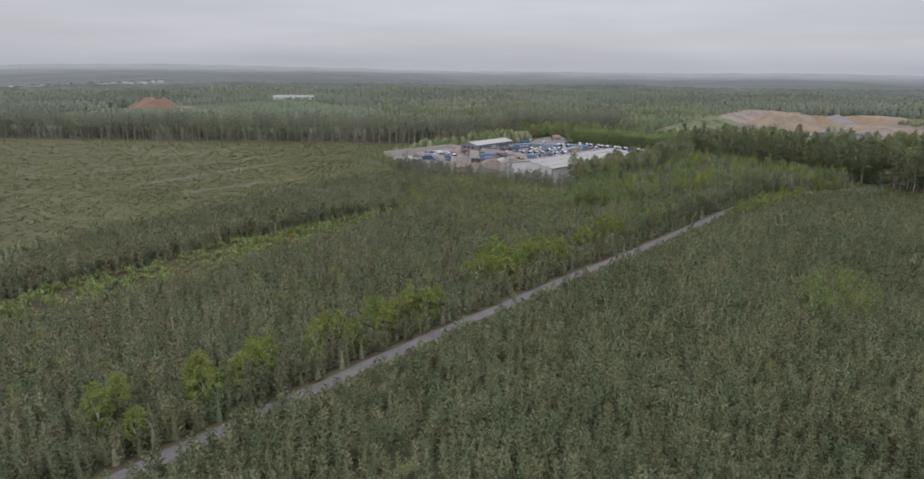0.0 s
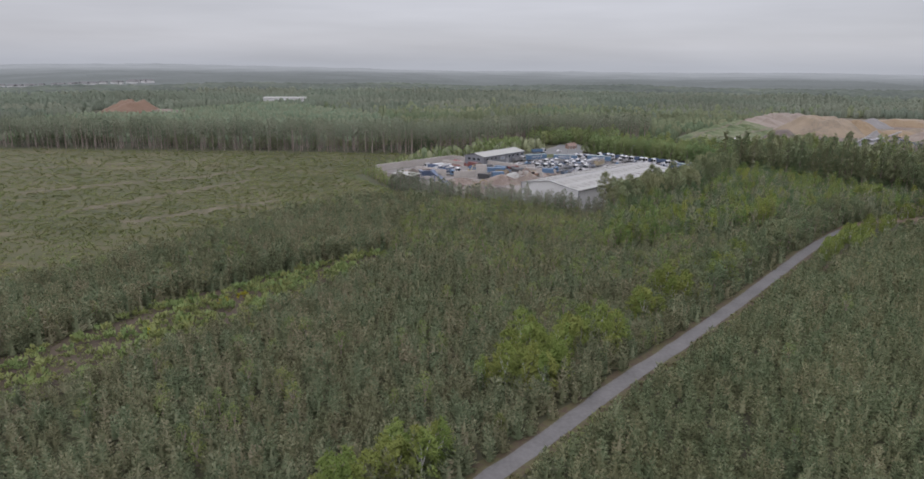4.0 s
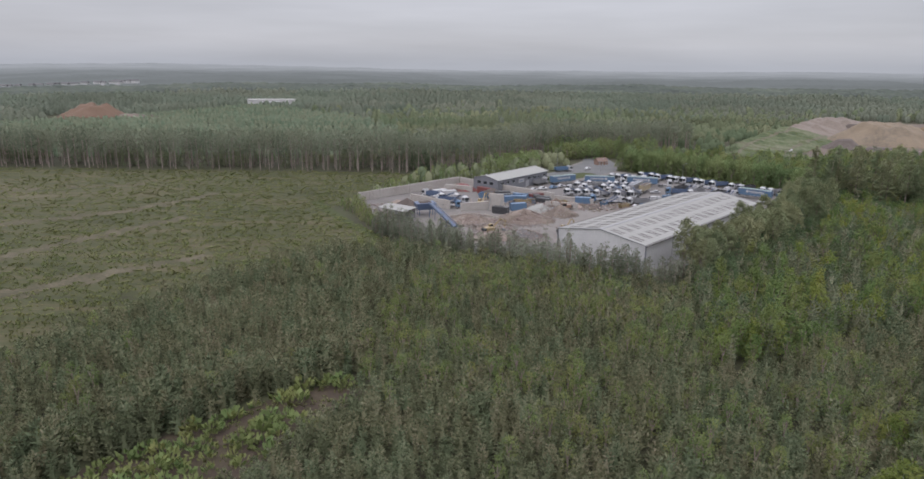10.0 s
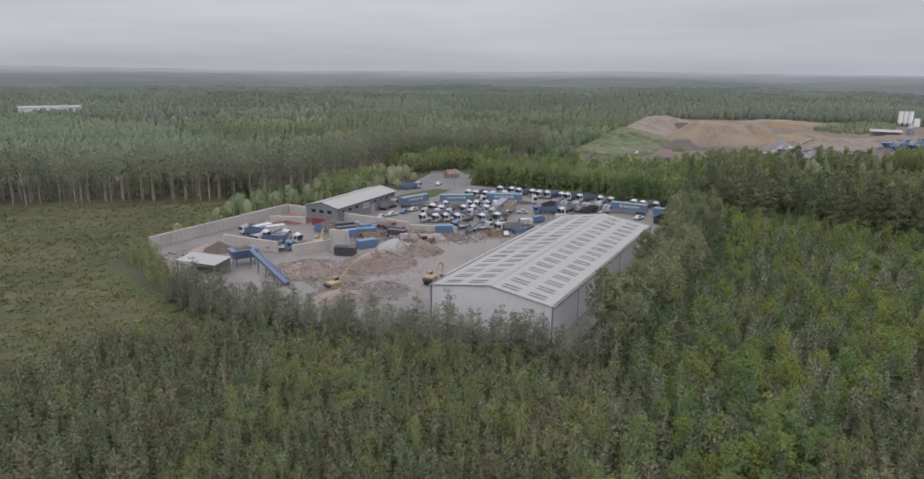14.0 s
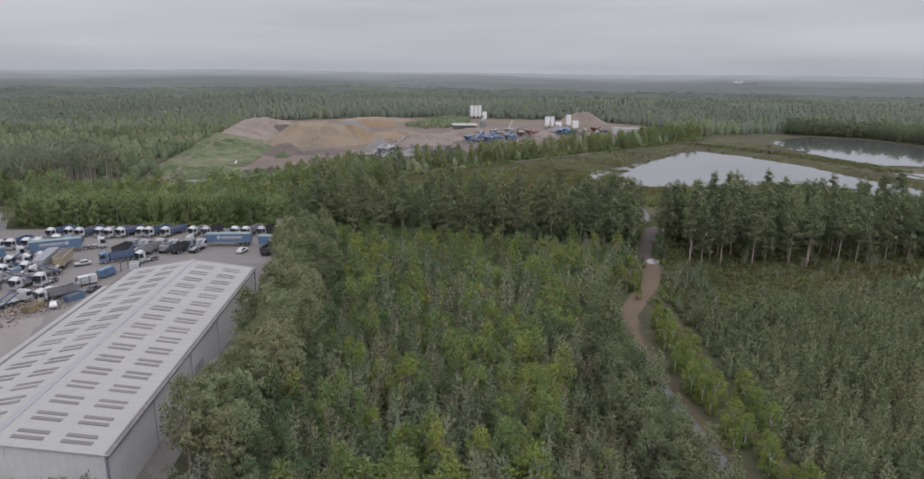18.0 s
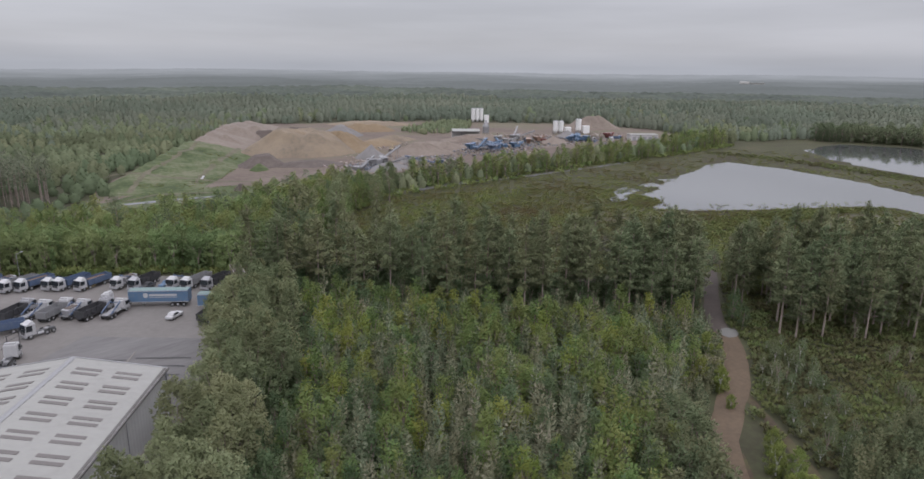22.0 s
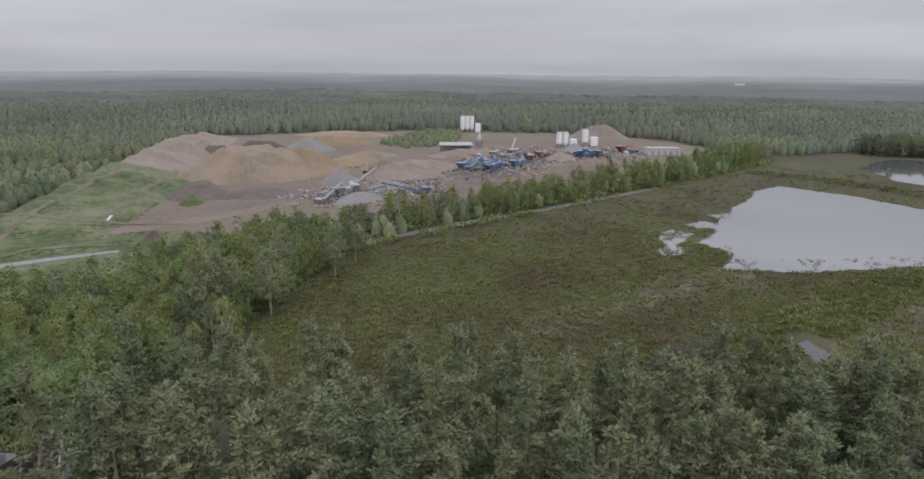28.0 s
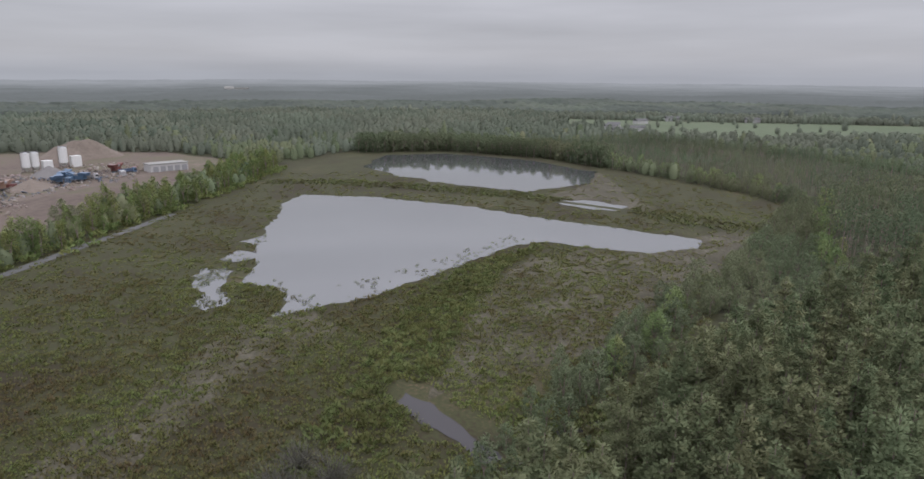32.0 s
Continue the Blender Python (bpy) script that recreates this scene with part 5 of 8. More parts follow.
# low dark scrub on the track's far verge
x, y = planted([(-75, 40), (-40, 84), (0, 134), (30, 169), (66, 208), (94, 242), (104, 240), (70, 198), (34, 160), (4, 126), (-36, 76), (-70, 34)], 1.5)
d = near_line(TRACK[:11], x, y)
k = (d > 2.3) & (d < np.interp(y, (85, 120), (3.0, 5.8)))
scatter("verge_scrub", TUFT, rows_of(x[k], y[k], 0.5, 1.2), [M["heather"]], "low brown-green scrub along the track verge", "undergrowth")
for pts in ([(-190, 335), (-155.6, 362.9), (-130.2, 381), (-109, 417)], [(-120, 283), (-109.5, 294.7), (-96.1, 308.8), (-78.3, 323.2)], [(-150, 300), (-131.5, 327.2), (-118, 351.1), (-104.5, 372.2)], [(-230, 400), (-190, 425), (-150, 440)]):
    ribbon("straw_strip", pts, 7.0, 0.1, M["straw"], "pale straw strip left by forestry machines", "strip", 5.0, 2.0)
# field scrub and marsh tufts
x, y = planted(FIELD, 2.0, 0.5)
k = (np.hypot(x + 60, y - 300) < 330) & (near_line([(-190, 335), (-155.6, 362.9), (-130.2, 381), (-109, 417)], x, y) > 1.8) & (near_line([(-120, 283), (-109.5, 294.7), (-96.1, 308.8), (-78.3, 323.2)], x, y) > 1.8) & (near_line([(-150, 300), (-131.5, 327.2), (-118, 351.1), (-104.5, 372.2)], x, y) > 1.6) & (rs.uniform(0, 1, len(x)) < np.clip(1.15 - np.hypot(x - 0, y - 300) / 330, 0.2, 0.95))
x, y = x[k], y[k]
scatter("heath_scrub", TUFT, rows_of(x, y, 0.5, 1.3, 0.6, 1.3), [M["shrub"]], "low heather and seedling pines on the cleared heath", "undergrowth")
x, y = planted([(200, 350), (250, 330), (312, 300), (390, 290), (395, 345), (330, 400), (330, 440), (250, 480), (200, 455), (170, 425)], 1.35, 0.5)
k = inside(MARSH, x, y) & ~inside(POND, x, y) & ~inside(POOL, x, y) & (near_line([(264, 355), (247, 341)], x, y) > 5) & (rs.uniform(0, 1, len(x)) < np.clip(1.1 - 0.0035 * np.hypot(x - 152, y - 345), 0.3, 0.8))
x, y = x[k], y[k]
scatter("bog_scrub", TUFT, rows_of(x, y, 0.5, 1.15, 0.7, 1.5), [M["reed"]], "dense low olive-green bog scrub", "undergrowth")
x, y = planted(MARSH, 1.8, 0.5)
k = ~inside(POND, x, y) & ~inside(POOL, x, y) & ~inside(POND_FAR, x, y) & (np.hypot(x - 152, y - 345) < 400)
d = np.hypot(x - 152, y - 345)
k &= (near_line([(264, 355), (243, 338)], x, y) > 4) & ~inside([(455, 304), (461, 288), (446, 272), (436, 278), (437, 288), (446, 298)], x, y)
k &= rs.uniform(0, 1, len(x)) < np.clip(1.25 - d / 330, 0.15, 1) * (0.55 + 0.45 * (lumps(x, y, 0.03, 5.0) > 0.46))
scatter("rushes", TUFT, rows_of(x[k], y[k], 0.6, 1.3, 0.6, 1.2), [M["reed"]], "tufts of rush and bog myrtle", "rushes")
x, y = planted([(225, 380), (262, 366), (300, 362), (345, 345), (372, 318), (350, 330), (300, 345), (262, 350), (240, 358)], 2.2, 0.5)
k = near_line([(264, 355), (247, 341)], x, y) > 5
x, y = x[k], y[k]
scatter("bog_myrtle", BUSH, rows_of(x, y, 0.7, 1.4), [M["shrub"]], "thick green bog bushes in front of the pond", "undergrowth")
# reed islands on the near shore
x, y = planted([(302, 385), (314, 376), (330, 358), (362, 337), (384, 322), (388, 330), (362, 348), (334, 372), (318, 388), (330, 396), (352, 408), (388, 416), (384, 428), (340, 424), (306, 414)], 1.7, 0.5)
k = rs.uniform(0, 1, len(x)) < 0.4 * (lumps(x, y, 0.12, 6.0) > 0.45)
px_, py_ = planted(POOL, 1.3, 0.5)
j = lumps(px_, py_, 0.2, 2.0) > 0.5
x, y, k = np.concatenate([x[k], px_[j]]), np.concatenate([y[k], py_[j]]), slice(None)
scatter("reed_island", TUFT, rows_of(x[k], y[k], 0.35, 0.75, z=0.1), [M["heather"]], "dark reed clumps standing in the pond's shallows", "reeds")
x, y = planted([(400, 225), (420, 245), (450, 275), (482, 320), (502, 370), (516, 420), (514, 450), (500, 450), (500, 420), (486, 372), (464, 322), (434, 280), (398, 250)], 3.0)
k = ~inside([(452, 308), (466, 288), (446, 266), (430, 276), (440, 300)], x, y)
x, y = x[k], y[k]
scatter("dyke_scrub", BUSH, rows_of(x, y, 0.7, 1.4), [M["heather"]], "dark low scrub along the dyke", "undergrowth")
x, y = planted([(450, 702), (448, 668), (490, 660), (560, 716), (552, 742)], 5.5)
scatter("quarry_belt", FARTREE, rows_of(x, y, 0.45, 0.75), [M["mid_wood"]], "dark belt of trees inside the quarry", "tree belt")
# the far belt of tall pines and the lighter plantation behind it
x, y = planted(PINE_BELT, 5.2)
scatter("pine_belt_far", FARPINE, rows_of(x, y, 1.0, 1.25, 0.9, 1.05), [M["belt_pine"], M["bark"]], "belt of tall pines with bare pale trunks behind the heath", "woodland")
x, y = planted([(-480, 492), (-250, 490), (-85, 486), (-20, 480), (0, 492), (-60, 506), (-250, 508), (-480, 510)], 6.5, 0.5)
k = rs.uniform(0, 1, len(x)) < np.where(lumps(x, y, 0.03, 14.0) > 0.5, 0.75, 0.3)
scatter("belt_understory", BROAD_LOW, rows_of(x[k], y[k], 0.6, 1.15), [M["mid_wood"], M["bark"]], "dark green young trees under the pine belt", "undergrowth")
x, y = planted(LIGHT_WOOD, 6.0)
scatter("light_plantation", FARTREE, rows_of(x, y, 0.6, 0.8), [M["light_wood"]], "even light green young plantation", "plantation")
# woods to 1.1 km, in stands of different age
q = []
SITES = np.stack([rs.uniform(-950, 1250, 230), rs.uniform(-700, 1400, 230), rs.uniform(0, 1, 230)], -1)
for r0, r1, st in ((200, 620, 7.2), (620, 1062, 9.5)):
    x, y = planted([(CENTRE[0] + r1 * math.cos(a), CENTRE[1] + r1 * math.sin(a)) for a in np.linspace(-0.75, 3.2, 40)] + [(CENTRE[0] + r0 * math.cos(a), CENTRE[1] + r0 * math.sin(a)) for a in np.linspace(3.2, -0.75, 40)], st, 0.5)
    k = np.ones(len(x), bool)
    for z in NEAR_ZONES:
        k &= ~inside(z, x, y)
    k &= ~((x > 140) & (x < 460) & (y > 120) & (y < 345))
    p = rows_of(x[k], y[k], 0.75 * st / 7.5, 1.3 * st / 7.5, 0.8, 1.15)
    site = np.argmin((p[:, 0:1] - SITES[None, :, 0]) ** 2 + (p[:, 1:2] - SITES[None, :, 1]) ** 2, axis=1)
    p[:, 4] *= 0.6 + 0.7 * SITES[site, 2]
    q.append(p)
arc = np.linspace(3.2, 5.53, 24)
x, y = planted([(CENTRE[0] + 640 * math.cos(a), CENTRE[1] + 640 * math.sin(a)) for a in arc] + [(CENTRE[0] + 150 * math.cos(a), CENTRE[1] + 150 * math.sin(a)) for a in arc[::-1]], 8.5)
k = np.ones(len(x), bool)
for z in NEAR_ZONES:
    k &= ~inside(z, x, y)
k &= near_line(TRACK, x, y) > 4
q.append(rows_of(x[k], y[k], 0.8, 1.2, 0.6, 0.9))
q = np.concatenate(q)
# trees beyond some 560 m take the leaf colour with haze in it
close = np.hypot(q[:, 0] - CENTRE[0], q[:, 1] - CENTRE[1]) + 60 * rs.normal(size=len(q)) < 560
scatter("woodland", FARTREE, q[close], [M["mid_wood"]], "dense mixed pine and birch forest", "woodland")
scatter("woodland_far", FARTREE, q[~close], [M["far_wood_haze"]], "wide mixed pine and birch forest", "woodland")
# hedgerow trees in the far pasture
q = rs.uniform(0, 1, (60, 2))
hx, hy = 770 + 300 * q[:, 0], -180 + 390 * q[:, 1]
k = (np.abs((hx - 770) % 95 - 40) < 16) | (np.abs((hy + 180) % 120 - 60) < 14)
hx, hy = hx[k], hy[k]
x = np.array([790, 800, 815, 830, 838, 850, 861, 880, 905, 930, 960, 990, 820, 845, 870, 900, 935, 970, 1010]); y = np.array([150, 120, 118, 92, 60, 20, -8, -40, -80, 30, 90, 10, -60, -95, 150, 190, 120, -60, 60])
scatter("pasture_trees", FARTREE, rows_of(np.concatenate([x, hx]), np.concatenate([y, hy]), 0.7, 1.3, 0.8, 1.0), [M["far_wood_haze"]], "dark round oaks in the pale pasture", "trees")


# ---- the forest canopy to the horizon ----
NR, NB = 150, 900
ang = np.linspace(-0.85, 3.35, NB)
rad = np.geomspace(1060, 4750, NR)
A, R = np.meshgrid(ang, rad)
A = A + rs.uniform(-0.4, 0.4, A.shape) * (ang[1] - ang[0])
R = R * (1 + rs.uniform(-0.3, 0.3, R.shape) * 0.01)
X, Y = CENTRE[0] + R * np.cos(A), CENTRE[1] + R * np.sin(A)
stand = 0.5 + 0.5 * np.sin(X / 83 + 2 * np.sin(Y / 140)) * np.sin(Y / 97 + 1.5 * np.sin(X / 120))
Z = rise(X, Y) + 3.0 + 6.0 * stand + rs.uniform(-3.6, 3.6, X.shape) * np.clip(1.4 - R / 2600, 0.3, 1)
Z[0] = -1.0
CUT = 34


def sheet(r0, r1):
    """Vertices and triangles of the canopy between two rings."""
    n = r1 - r0
    v = np.stack([X, Y, Z], -1)[r0:r1].reshape(-1, 3)
    i, j = np.meshgrid(np.arange(n - 1), np.arange(NB - 1), indexing="ij")
    a = (i * NB + j).ravel()
    f = np.concatenate([np.stack([a, a + 1, a + NB + 1], -1), np.stack([a, a + NB + 1, a + NB], -1)])
    return v, f[:, ::-1]


tagged(new("distant_forest", mesh_np("distant_forest", *sheet(0, CUT + 1), [M["canopy"]])), "wide forest canopy with lighter stands", "forest", kind="stuff")
tagged(new("backdrop", mesh_np("backdrop", *sheet(CUT, NR), [M["distance"]])), "wooded hills on the horizon, blue-grey haze painted in", "hills", kind="structure")


# ---- buildings ----
def root(name, x, y, z=0.0, turn=0.0, label="", category="", group=""):
    ob = new(name)
    ob.matrix_world = pose(x, y, z, 0, 0, turn)
    return tagged(ob, label, category, group)


def quadbm(pts, bm=None):
    b = bm or bmesh.new()
    b.faces.new([b.verts.new(p) for p in pts])
    return b


def slab(p0, p1, p2, p3, t, bm=None):
    """A sheet of thickness t below four corners."""
    b = bm or bmesh.new()
    n = (Vector(p1) - Vector(p0)).cross(Vector(p3) - Vector(p0)).normalized() * t
    up = [b.verts.new(p) for p in (p0, p1, p2, p3)]
    dn = [b.verts.new(Vector(p) - n) for p in (p0, p1, p2, p3)]
    b.faces.new(up); b.faces.new(dn[::-1])
    for i in range(4):
        j = (i + 1) % 4
        b.faces.new((up[j], up[i], dn[i], dn[j]))
    return b


def ribbed(x0, x1, z0, z1, y, out, pitch=0.5, deep=0.05):
    """Upright ribbed sheeting along x at y; out is the side that it faces."""
    b = bmesh.new()
    n = max(1, int(round((x1 - x0) / pitch)))
    prev = None
    for i in range(n + 1):
        x = x0 + (x1 - x0) * i / n
        yy = y + out * (deep if i % 2 else 0.0)
        cur = (b.verts.new((x, yy, z0)), b.verts.new((x, yy, z1)))
        if prev:
            b.faces.new((prev[0], cur[0], cur[1], prev[1]) if out < 0 else (prev[0], prev[1], cur[1], cur[0]))
        prev = cur
    return b


LS, WS, EV, RG = 78.4, 27.6, 8.4, 10.5
shed = root("industrial_shed", 41.8, 309.0, 0, 46.8, "large pale grey metal shed with rows of dark rooflights", "shed")
part("inner_frame", box(0.15, LS - 0.15, 0.15, WS - 0.15, 0, EV - 0.1), M["cladding"], shed)
for side, y, out in (("south", 0.0, -1), ("north", WS, 1)):
    for i in range(20):
        x0 = i * LS / 20
        part("wall_panel", ribbed(x0, x0 + LS / 20 - 0.03, 0.6, EV, y, out), M["cladding"], shed)
    part("plinth", box(0, LS, y - 0.1 if out < 0 else y, y if out < 0 else y + 0.1, 0, 0.6), M["block_wall"], shed, "concrete plinth")
for x, sgn in ((0.0, -1), (LS, 1)):
    for i in range(7):
        y0, y1 = i * WS / 7, (i + 1) * WS / 7 - 0.03
        b = bmesh.new()
        n, prev = 8, None
        for k in range(n + 1):
            y = y0 + (y1 - y0) * k / n
            h = EV + (RG - EV) * (1 - abs(y - WS / 2) / (WS / 2)) - 0.05
            xx = x + sgn * (0.05 if k % 2 else 0)
            cur = (b.verts.new((xx, y, 0)), b.verts.new((xx, y, h)))
            if prev:
                b.faces.new((prev[0], prev[1], cur[1], cur[0]) if sgn < 0 else (prev[0], cur[0], cur[1], prev[1]))
            prev = cur
        part("gable_panel", b, M["cladding"], shed)
for x in (-0.06, LS + 0.06):
    for y in (-0.06, WS + 0.06):
        part("corner_trim", box(x - 0.14, x + 0.14, y - 0.14, y + 0.14, 0, EV), M["cladding_dark"], shed, "dark corner flashing")
for sgn, y0 in ((1, -0.35), (-1, WS + 0.35)):
    yy = y0
    ze = EV - 0.05
    b = bmesh.new()
    n = 98
    up, dn = [], []
    for i in range(n + 1):
        x = -0.3 + (LS + 0.6) * i / n
        dz = 0.05 if i % 2 else 0.0
        up.append(b.verts.new((x, WS / 2, RG + dz))); dn.append(b.verts.new((x, yy, ze + dz)))
        if i:
            b.faces.new((dn[i - 1], dn[i], up[i], up[i - 1]) if sgn > 0 else (up[i - 1], up[i], dn[i], dn[i - 1]))
    part("roof_slope", b, M["roof_white"], shed, "pale weathered profiled roof sheeting")
    part("gutter", box(-0.3, LS + 0.3, yy - 0.22 if sgn > 0 else yy, yy if sgn > 0 else yy + 0.22, ze - 0.22, ze), M["moss"], shed, "gutter grown with moss")
    part("eaves_moss", slab(*[Vector(p) for p in ((0, yy + sgn * 0.05, ze + 0.07), (LS, yy + sgn * 0.05, ze + 0.07), (LS, yy + sgn * 0.5, ze + 0.13), (0, yy + sgn * 0.5, ze + 0.13))][::sgn], 0.03), M["moss"], shed, "mossy dirt line along the eaves")
    base = None
    for col0 in (2.3, 8.1):
        for i in range(34):
            x0 = 1.5 + (i // 2) * (LS - 2.0) / 17 + (i % 2) * 1.45
            h = lambda d: EV + (RG - EV) * d / (WS / 2) + 0.085
            d0, d1 = col0, col0 + 3.7
            ya, yb = (d0, d1) if sgn > 0 else (WS - d0, WS - d1)
            if base is None:
                pts = [(0, 0, 0), (0.72, 0, 0), (0.72, yb - ya, h(d1) - h(d0)), (0, yb - ya, h(d1) - h(d0))]
                ob = part("rooflight", slab(*(pts if sgn > 0 else pts[::-1]), 0.06), M["rooflight"], shed, "dirty grey translucent rooflight")
                base = ob.data
            else:
                ob = new("rooflight", base); ob.parent = shed
                tagged(ob, "dirty grey translucent rooflight")
            ob.location = (x0, ya, h(d0))
part("ridge_cap", slab((-0.3, WS / 2 - 0.45, RG + 0.03), (LS + 0.3, WS / 2 - 0.45, RG + 0.03), (LS + 0.3, WS / 2, RG + 0.13), (-0.3, WS / 2, RG + 0.13), 0.03, slab((-0.3, WS / 2, RG + 0.13), (LS + 0.3, WS / 2, RG + 0.13), (LS + 0.3, WS / 2 + 0.45, RG + 0.03), (-0.3, WS / 2 + 0.45, RG + 0.03), 0.03)), M["steel"], shed, "grey ridge flashing")
for x in (-0.34, LS + 0.3):
    for a, bq in (((x, -0.35, EV), (x, WS / 2, RG + 0.08)), ((x, WS + 0.35, EV), (x, WS / 2, RG + 0.08))):
        part("verge_trim", tube(a, bq, 0.1, seg=4), M["steel"], shed)
for x in (15.0, 31.5, 47.0, 63.0):
    part("downpipe", tube((x, -0.16, 0), (x, -0.16, EV - 0.1), 0.07, seg=6), M["grey"], shed)
for x in (33.0, 35.4):
    part("roller_door", box(x, x + 2.2, -0.12, -0.05, 0.05, 4.2), M["grey"], shed, "grey roller door")
lean = root("lean_to", 41.8, 309.0, 0, 46.8, "lower lean-to against the shed's yard side", "lean-to")
part("wall", box(14, LS - 6, WS + 0.3, WS + 4.6, 0, 5.6), M["cladding"], lean)
part("roof", slab((13.6, WS + 5.0, 6.0), (13.6, WS + 0.2, 7.2), (LS - 5.6, WS + 0.2, 7.2), (LS - 5.6, WS + 5.0, 6.0), 0.12), M["roof_white"], lean)

office = root("workshop_building", 8.8, 424.5, 0, 50.0, "dark grey clad workshop with pale low-pitched roof", "building")
LO, WO, EO, RO = 38.5, 13.4, 5.6, 7.2
part("wall", box(0, LO, 0, WO, 0, EO), M["cladding_dark"], office)
part("gable", quadbm(((-0.02, 0, EO), (-0.02, WO / 2, RO), (-0.02, WO, EO))[::-1]), M["cladding_dark"], office)
part("gable", quadbm(((LO + 0.02, 0, EO), (LO + 0.02, WO, EO), (LO + 0.02, WO / 2, RO))[::-1]), M["cladding_dark"], office)
part("roof_slope", slab((-0.4, -0.4, EO - 0.05), (LO + 0.4, -0.4, EO - 0.05), (LO + 0.4, WO / 2, RO), (-0.4, WO / 2, RO), 0.12), M["roof_white"], office, "pale roof sheeting")
part("roof_slope", slab((-0.4, WO / 2, RO), (LO + 0.4, WO / 2, RO), (LO + 0.4, WO + 0.4, EO - 0.05), (-0.4, WO + 0.4, EO - 0.05), 0.12), M["roof_white"], office, "pale roof sheeting")
part("ridge_cap", tube((-0.4, WO / 2, RO + 0.05), (LO + 0.4, WO / 2, RO + 0.05), 0.14, seg=6), M["roof_white"], office)
part("gutter", box(-0.4, LO + 0.4, -0.6, -0.4, EO - 0.25, EO - 0.06), M["grey"], office)
for i in range(9):
    x = 2.2 + i * 4.1
    if 14 < x < 20:
        continue
    w = part("window", box(x, x + 2.2, -0.08, -0.01, 3.4, 4.5), M["white"], office, "white framed window")
    part("pane", box(x + 0.12, x + 1.05, -0.1, -0.085, 3.5, 4.4), M["glass"], w)
    part("pane", box(x + 1.15, x + 2.08, -0.1, -0.085, 3.5, 4.4), M["glass"], w)
for i in range(3):
    w = part("window", box(-0.09, -0.02, 2.5 + 3.4 * i, 4.3 + 3.4 * i, 3.3, 4.4), M["glass"], office)
part("sign_board", box(15.5, 19.5, -0.16, -0.02, 2.6, 4.3), M["white"], office, "blank white sign board")
part("sign_bar", box(16, 19, -0.19, -0.165, 3.2, 3.6), M["blue"], office, "blue lettering bar")
part("door", box(21, 23.4, -0.1, -0.01, 0.05, 3.0), M["grey"], office, "grey roller door")


# ---- vehicles: each is built once, then copied ----
def wheel_at(parent, x, y, r=0.5, w=0.3):
    ty = part("wheel", tube((x, y - w / 2, r), (x, y + w / 2, r), r, seg=12), M["rubber"], parent, "black tyre")
    part("rim", tube((x, y - w / 2 - 0.02, r), (x, y + w / 2 + 0.02, r), r * 0.52, seg=8), M["silver"], ty)


def lorry_cab(parent, x0, mat, high=2.9):
    """A cab whose nose is at x0, facing +x."""
    cab = part("cab", box(x0 - 2.2, x0, -1.22, 1.22, 0.75, high, bev=0.08, top=(0.05, 0.28, 0.08, 0.08)), mat, parent)
    part("windscreen", slab((x0 + 0.0, -1.12, 1.6), (x0 + 0.0, 1.12, 1.6), (x0 - 0.2, 1.06, high - 0.18), (x0 - 0.2, -1.06, high - 0.18), 0.05), M["glass"], cab)
    for s in (-1, 1):
        part("side_window", box(x0 - 1.45, x0 - 0.3, s * 1.2 - 0.03, s * 1.2 + 0.03, 1.6, high - 0.35), M["glass"], cab)
        part("headlight", box(x0 - 0.06, x0 + 0.03, s * 0.9 - 0.18, s * 0.9 + 0.18, 0.85, 1.05), M["silver"], cab)
        part("mirror", box(x0 - 0.25, x0 - 0.12, s * 1.38 - 0.08, s * 1.38 + 0.08, 1.8, 2.4), M["black"], cab)
    part("grille", box(x0 - 0.02, x0 + 0.035, -0.75, 0.75, 1.05, 1.6), M["black"], cab)
    part("bumper", box(x0 - 0.3, x0 + 0.1, -1.22, 1.22, 0.4, 0.78), M["grey"], cab)
    part("deflector", box(x0 - 1.9, x0 - 0.7, -1.0, 1.0, high, high + 0.4, top=(0.0, 0.8, 0.1, 0.1)), mat, cab)


def tipper(cab_mat, body_mat, words, load=None):
    t = tagged(new("tipper_lorry"), words, "lorry", "parked lorries")
    part("chassis", box(-4.6, 4.2, -0.45, 0.45, 0.6, 0.95), M["black"], t)
    lorry_cab(t, 4.75, cab_mat)
    b = box(-4.7, 2.2, -1.25, 1.25, 1.05, 1.2)
    for q in ((-4.7, 2.2, -1.25, -1.15), (-4.7, 2.2, 1.15, 1.25), (-4.7, -4.6, -1.15, 1.15), (2.1, 2.2, -1.15, 1.15)):
        box(q[0], q[1], q[2], q[3], 1.2, 2.55, b)
    body = part("tipper_body", b, body_mat, t)
    for x in (-3.6, -2.2, -0.8, 0.6):
        for s in (-1, 1):
            part("rib", box(x - 0.06, x + 0.06, s * 1.29 - 0.05, s * 1.29 + 0.05, 1.1, 2.5), body_mat, body)
    if load:
        part("load", box(-4.5, 2.0, -1.1, 1.1, 1.25, 2.2, top=(0.8, 0.8, 0.4, 0.4)), load, body, "heap of rubble in the body")
    for x in (3.5, 1.8, -2.4, -3.7):
        for s in (-1, 1):
            wheel_at(t, x, s * 1.05)
    return t


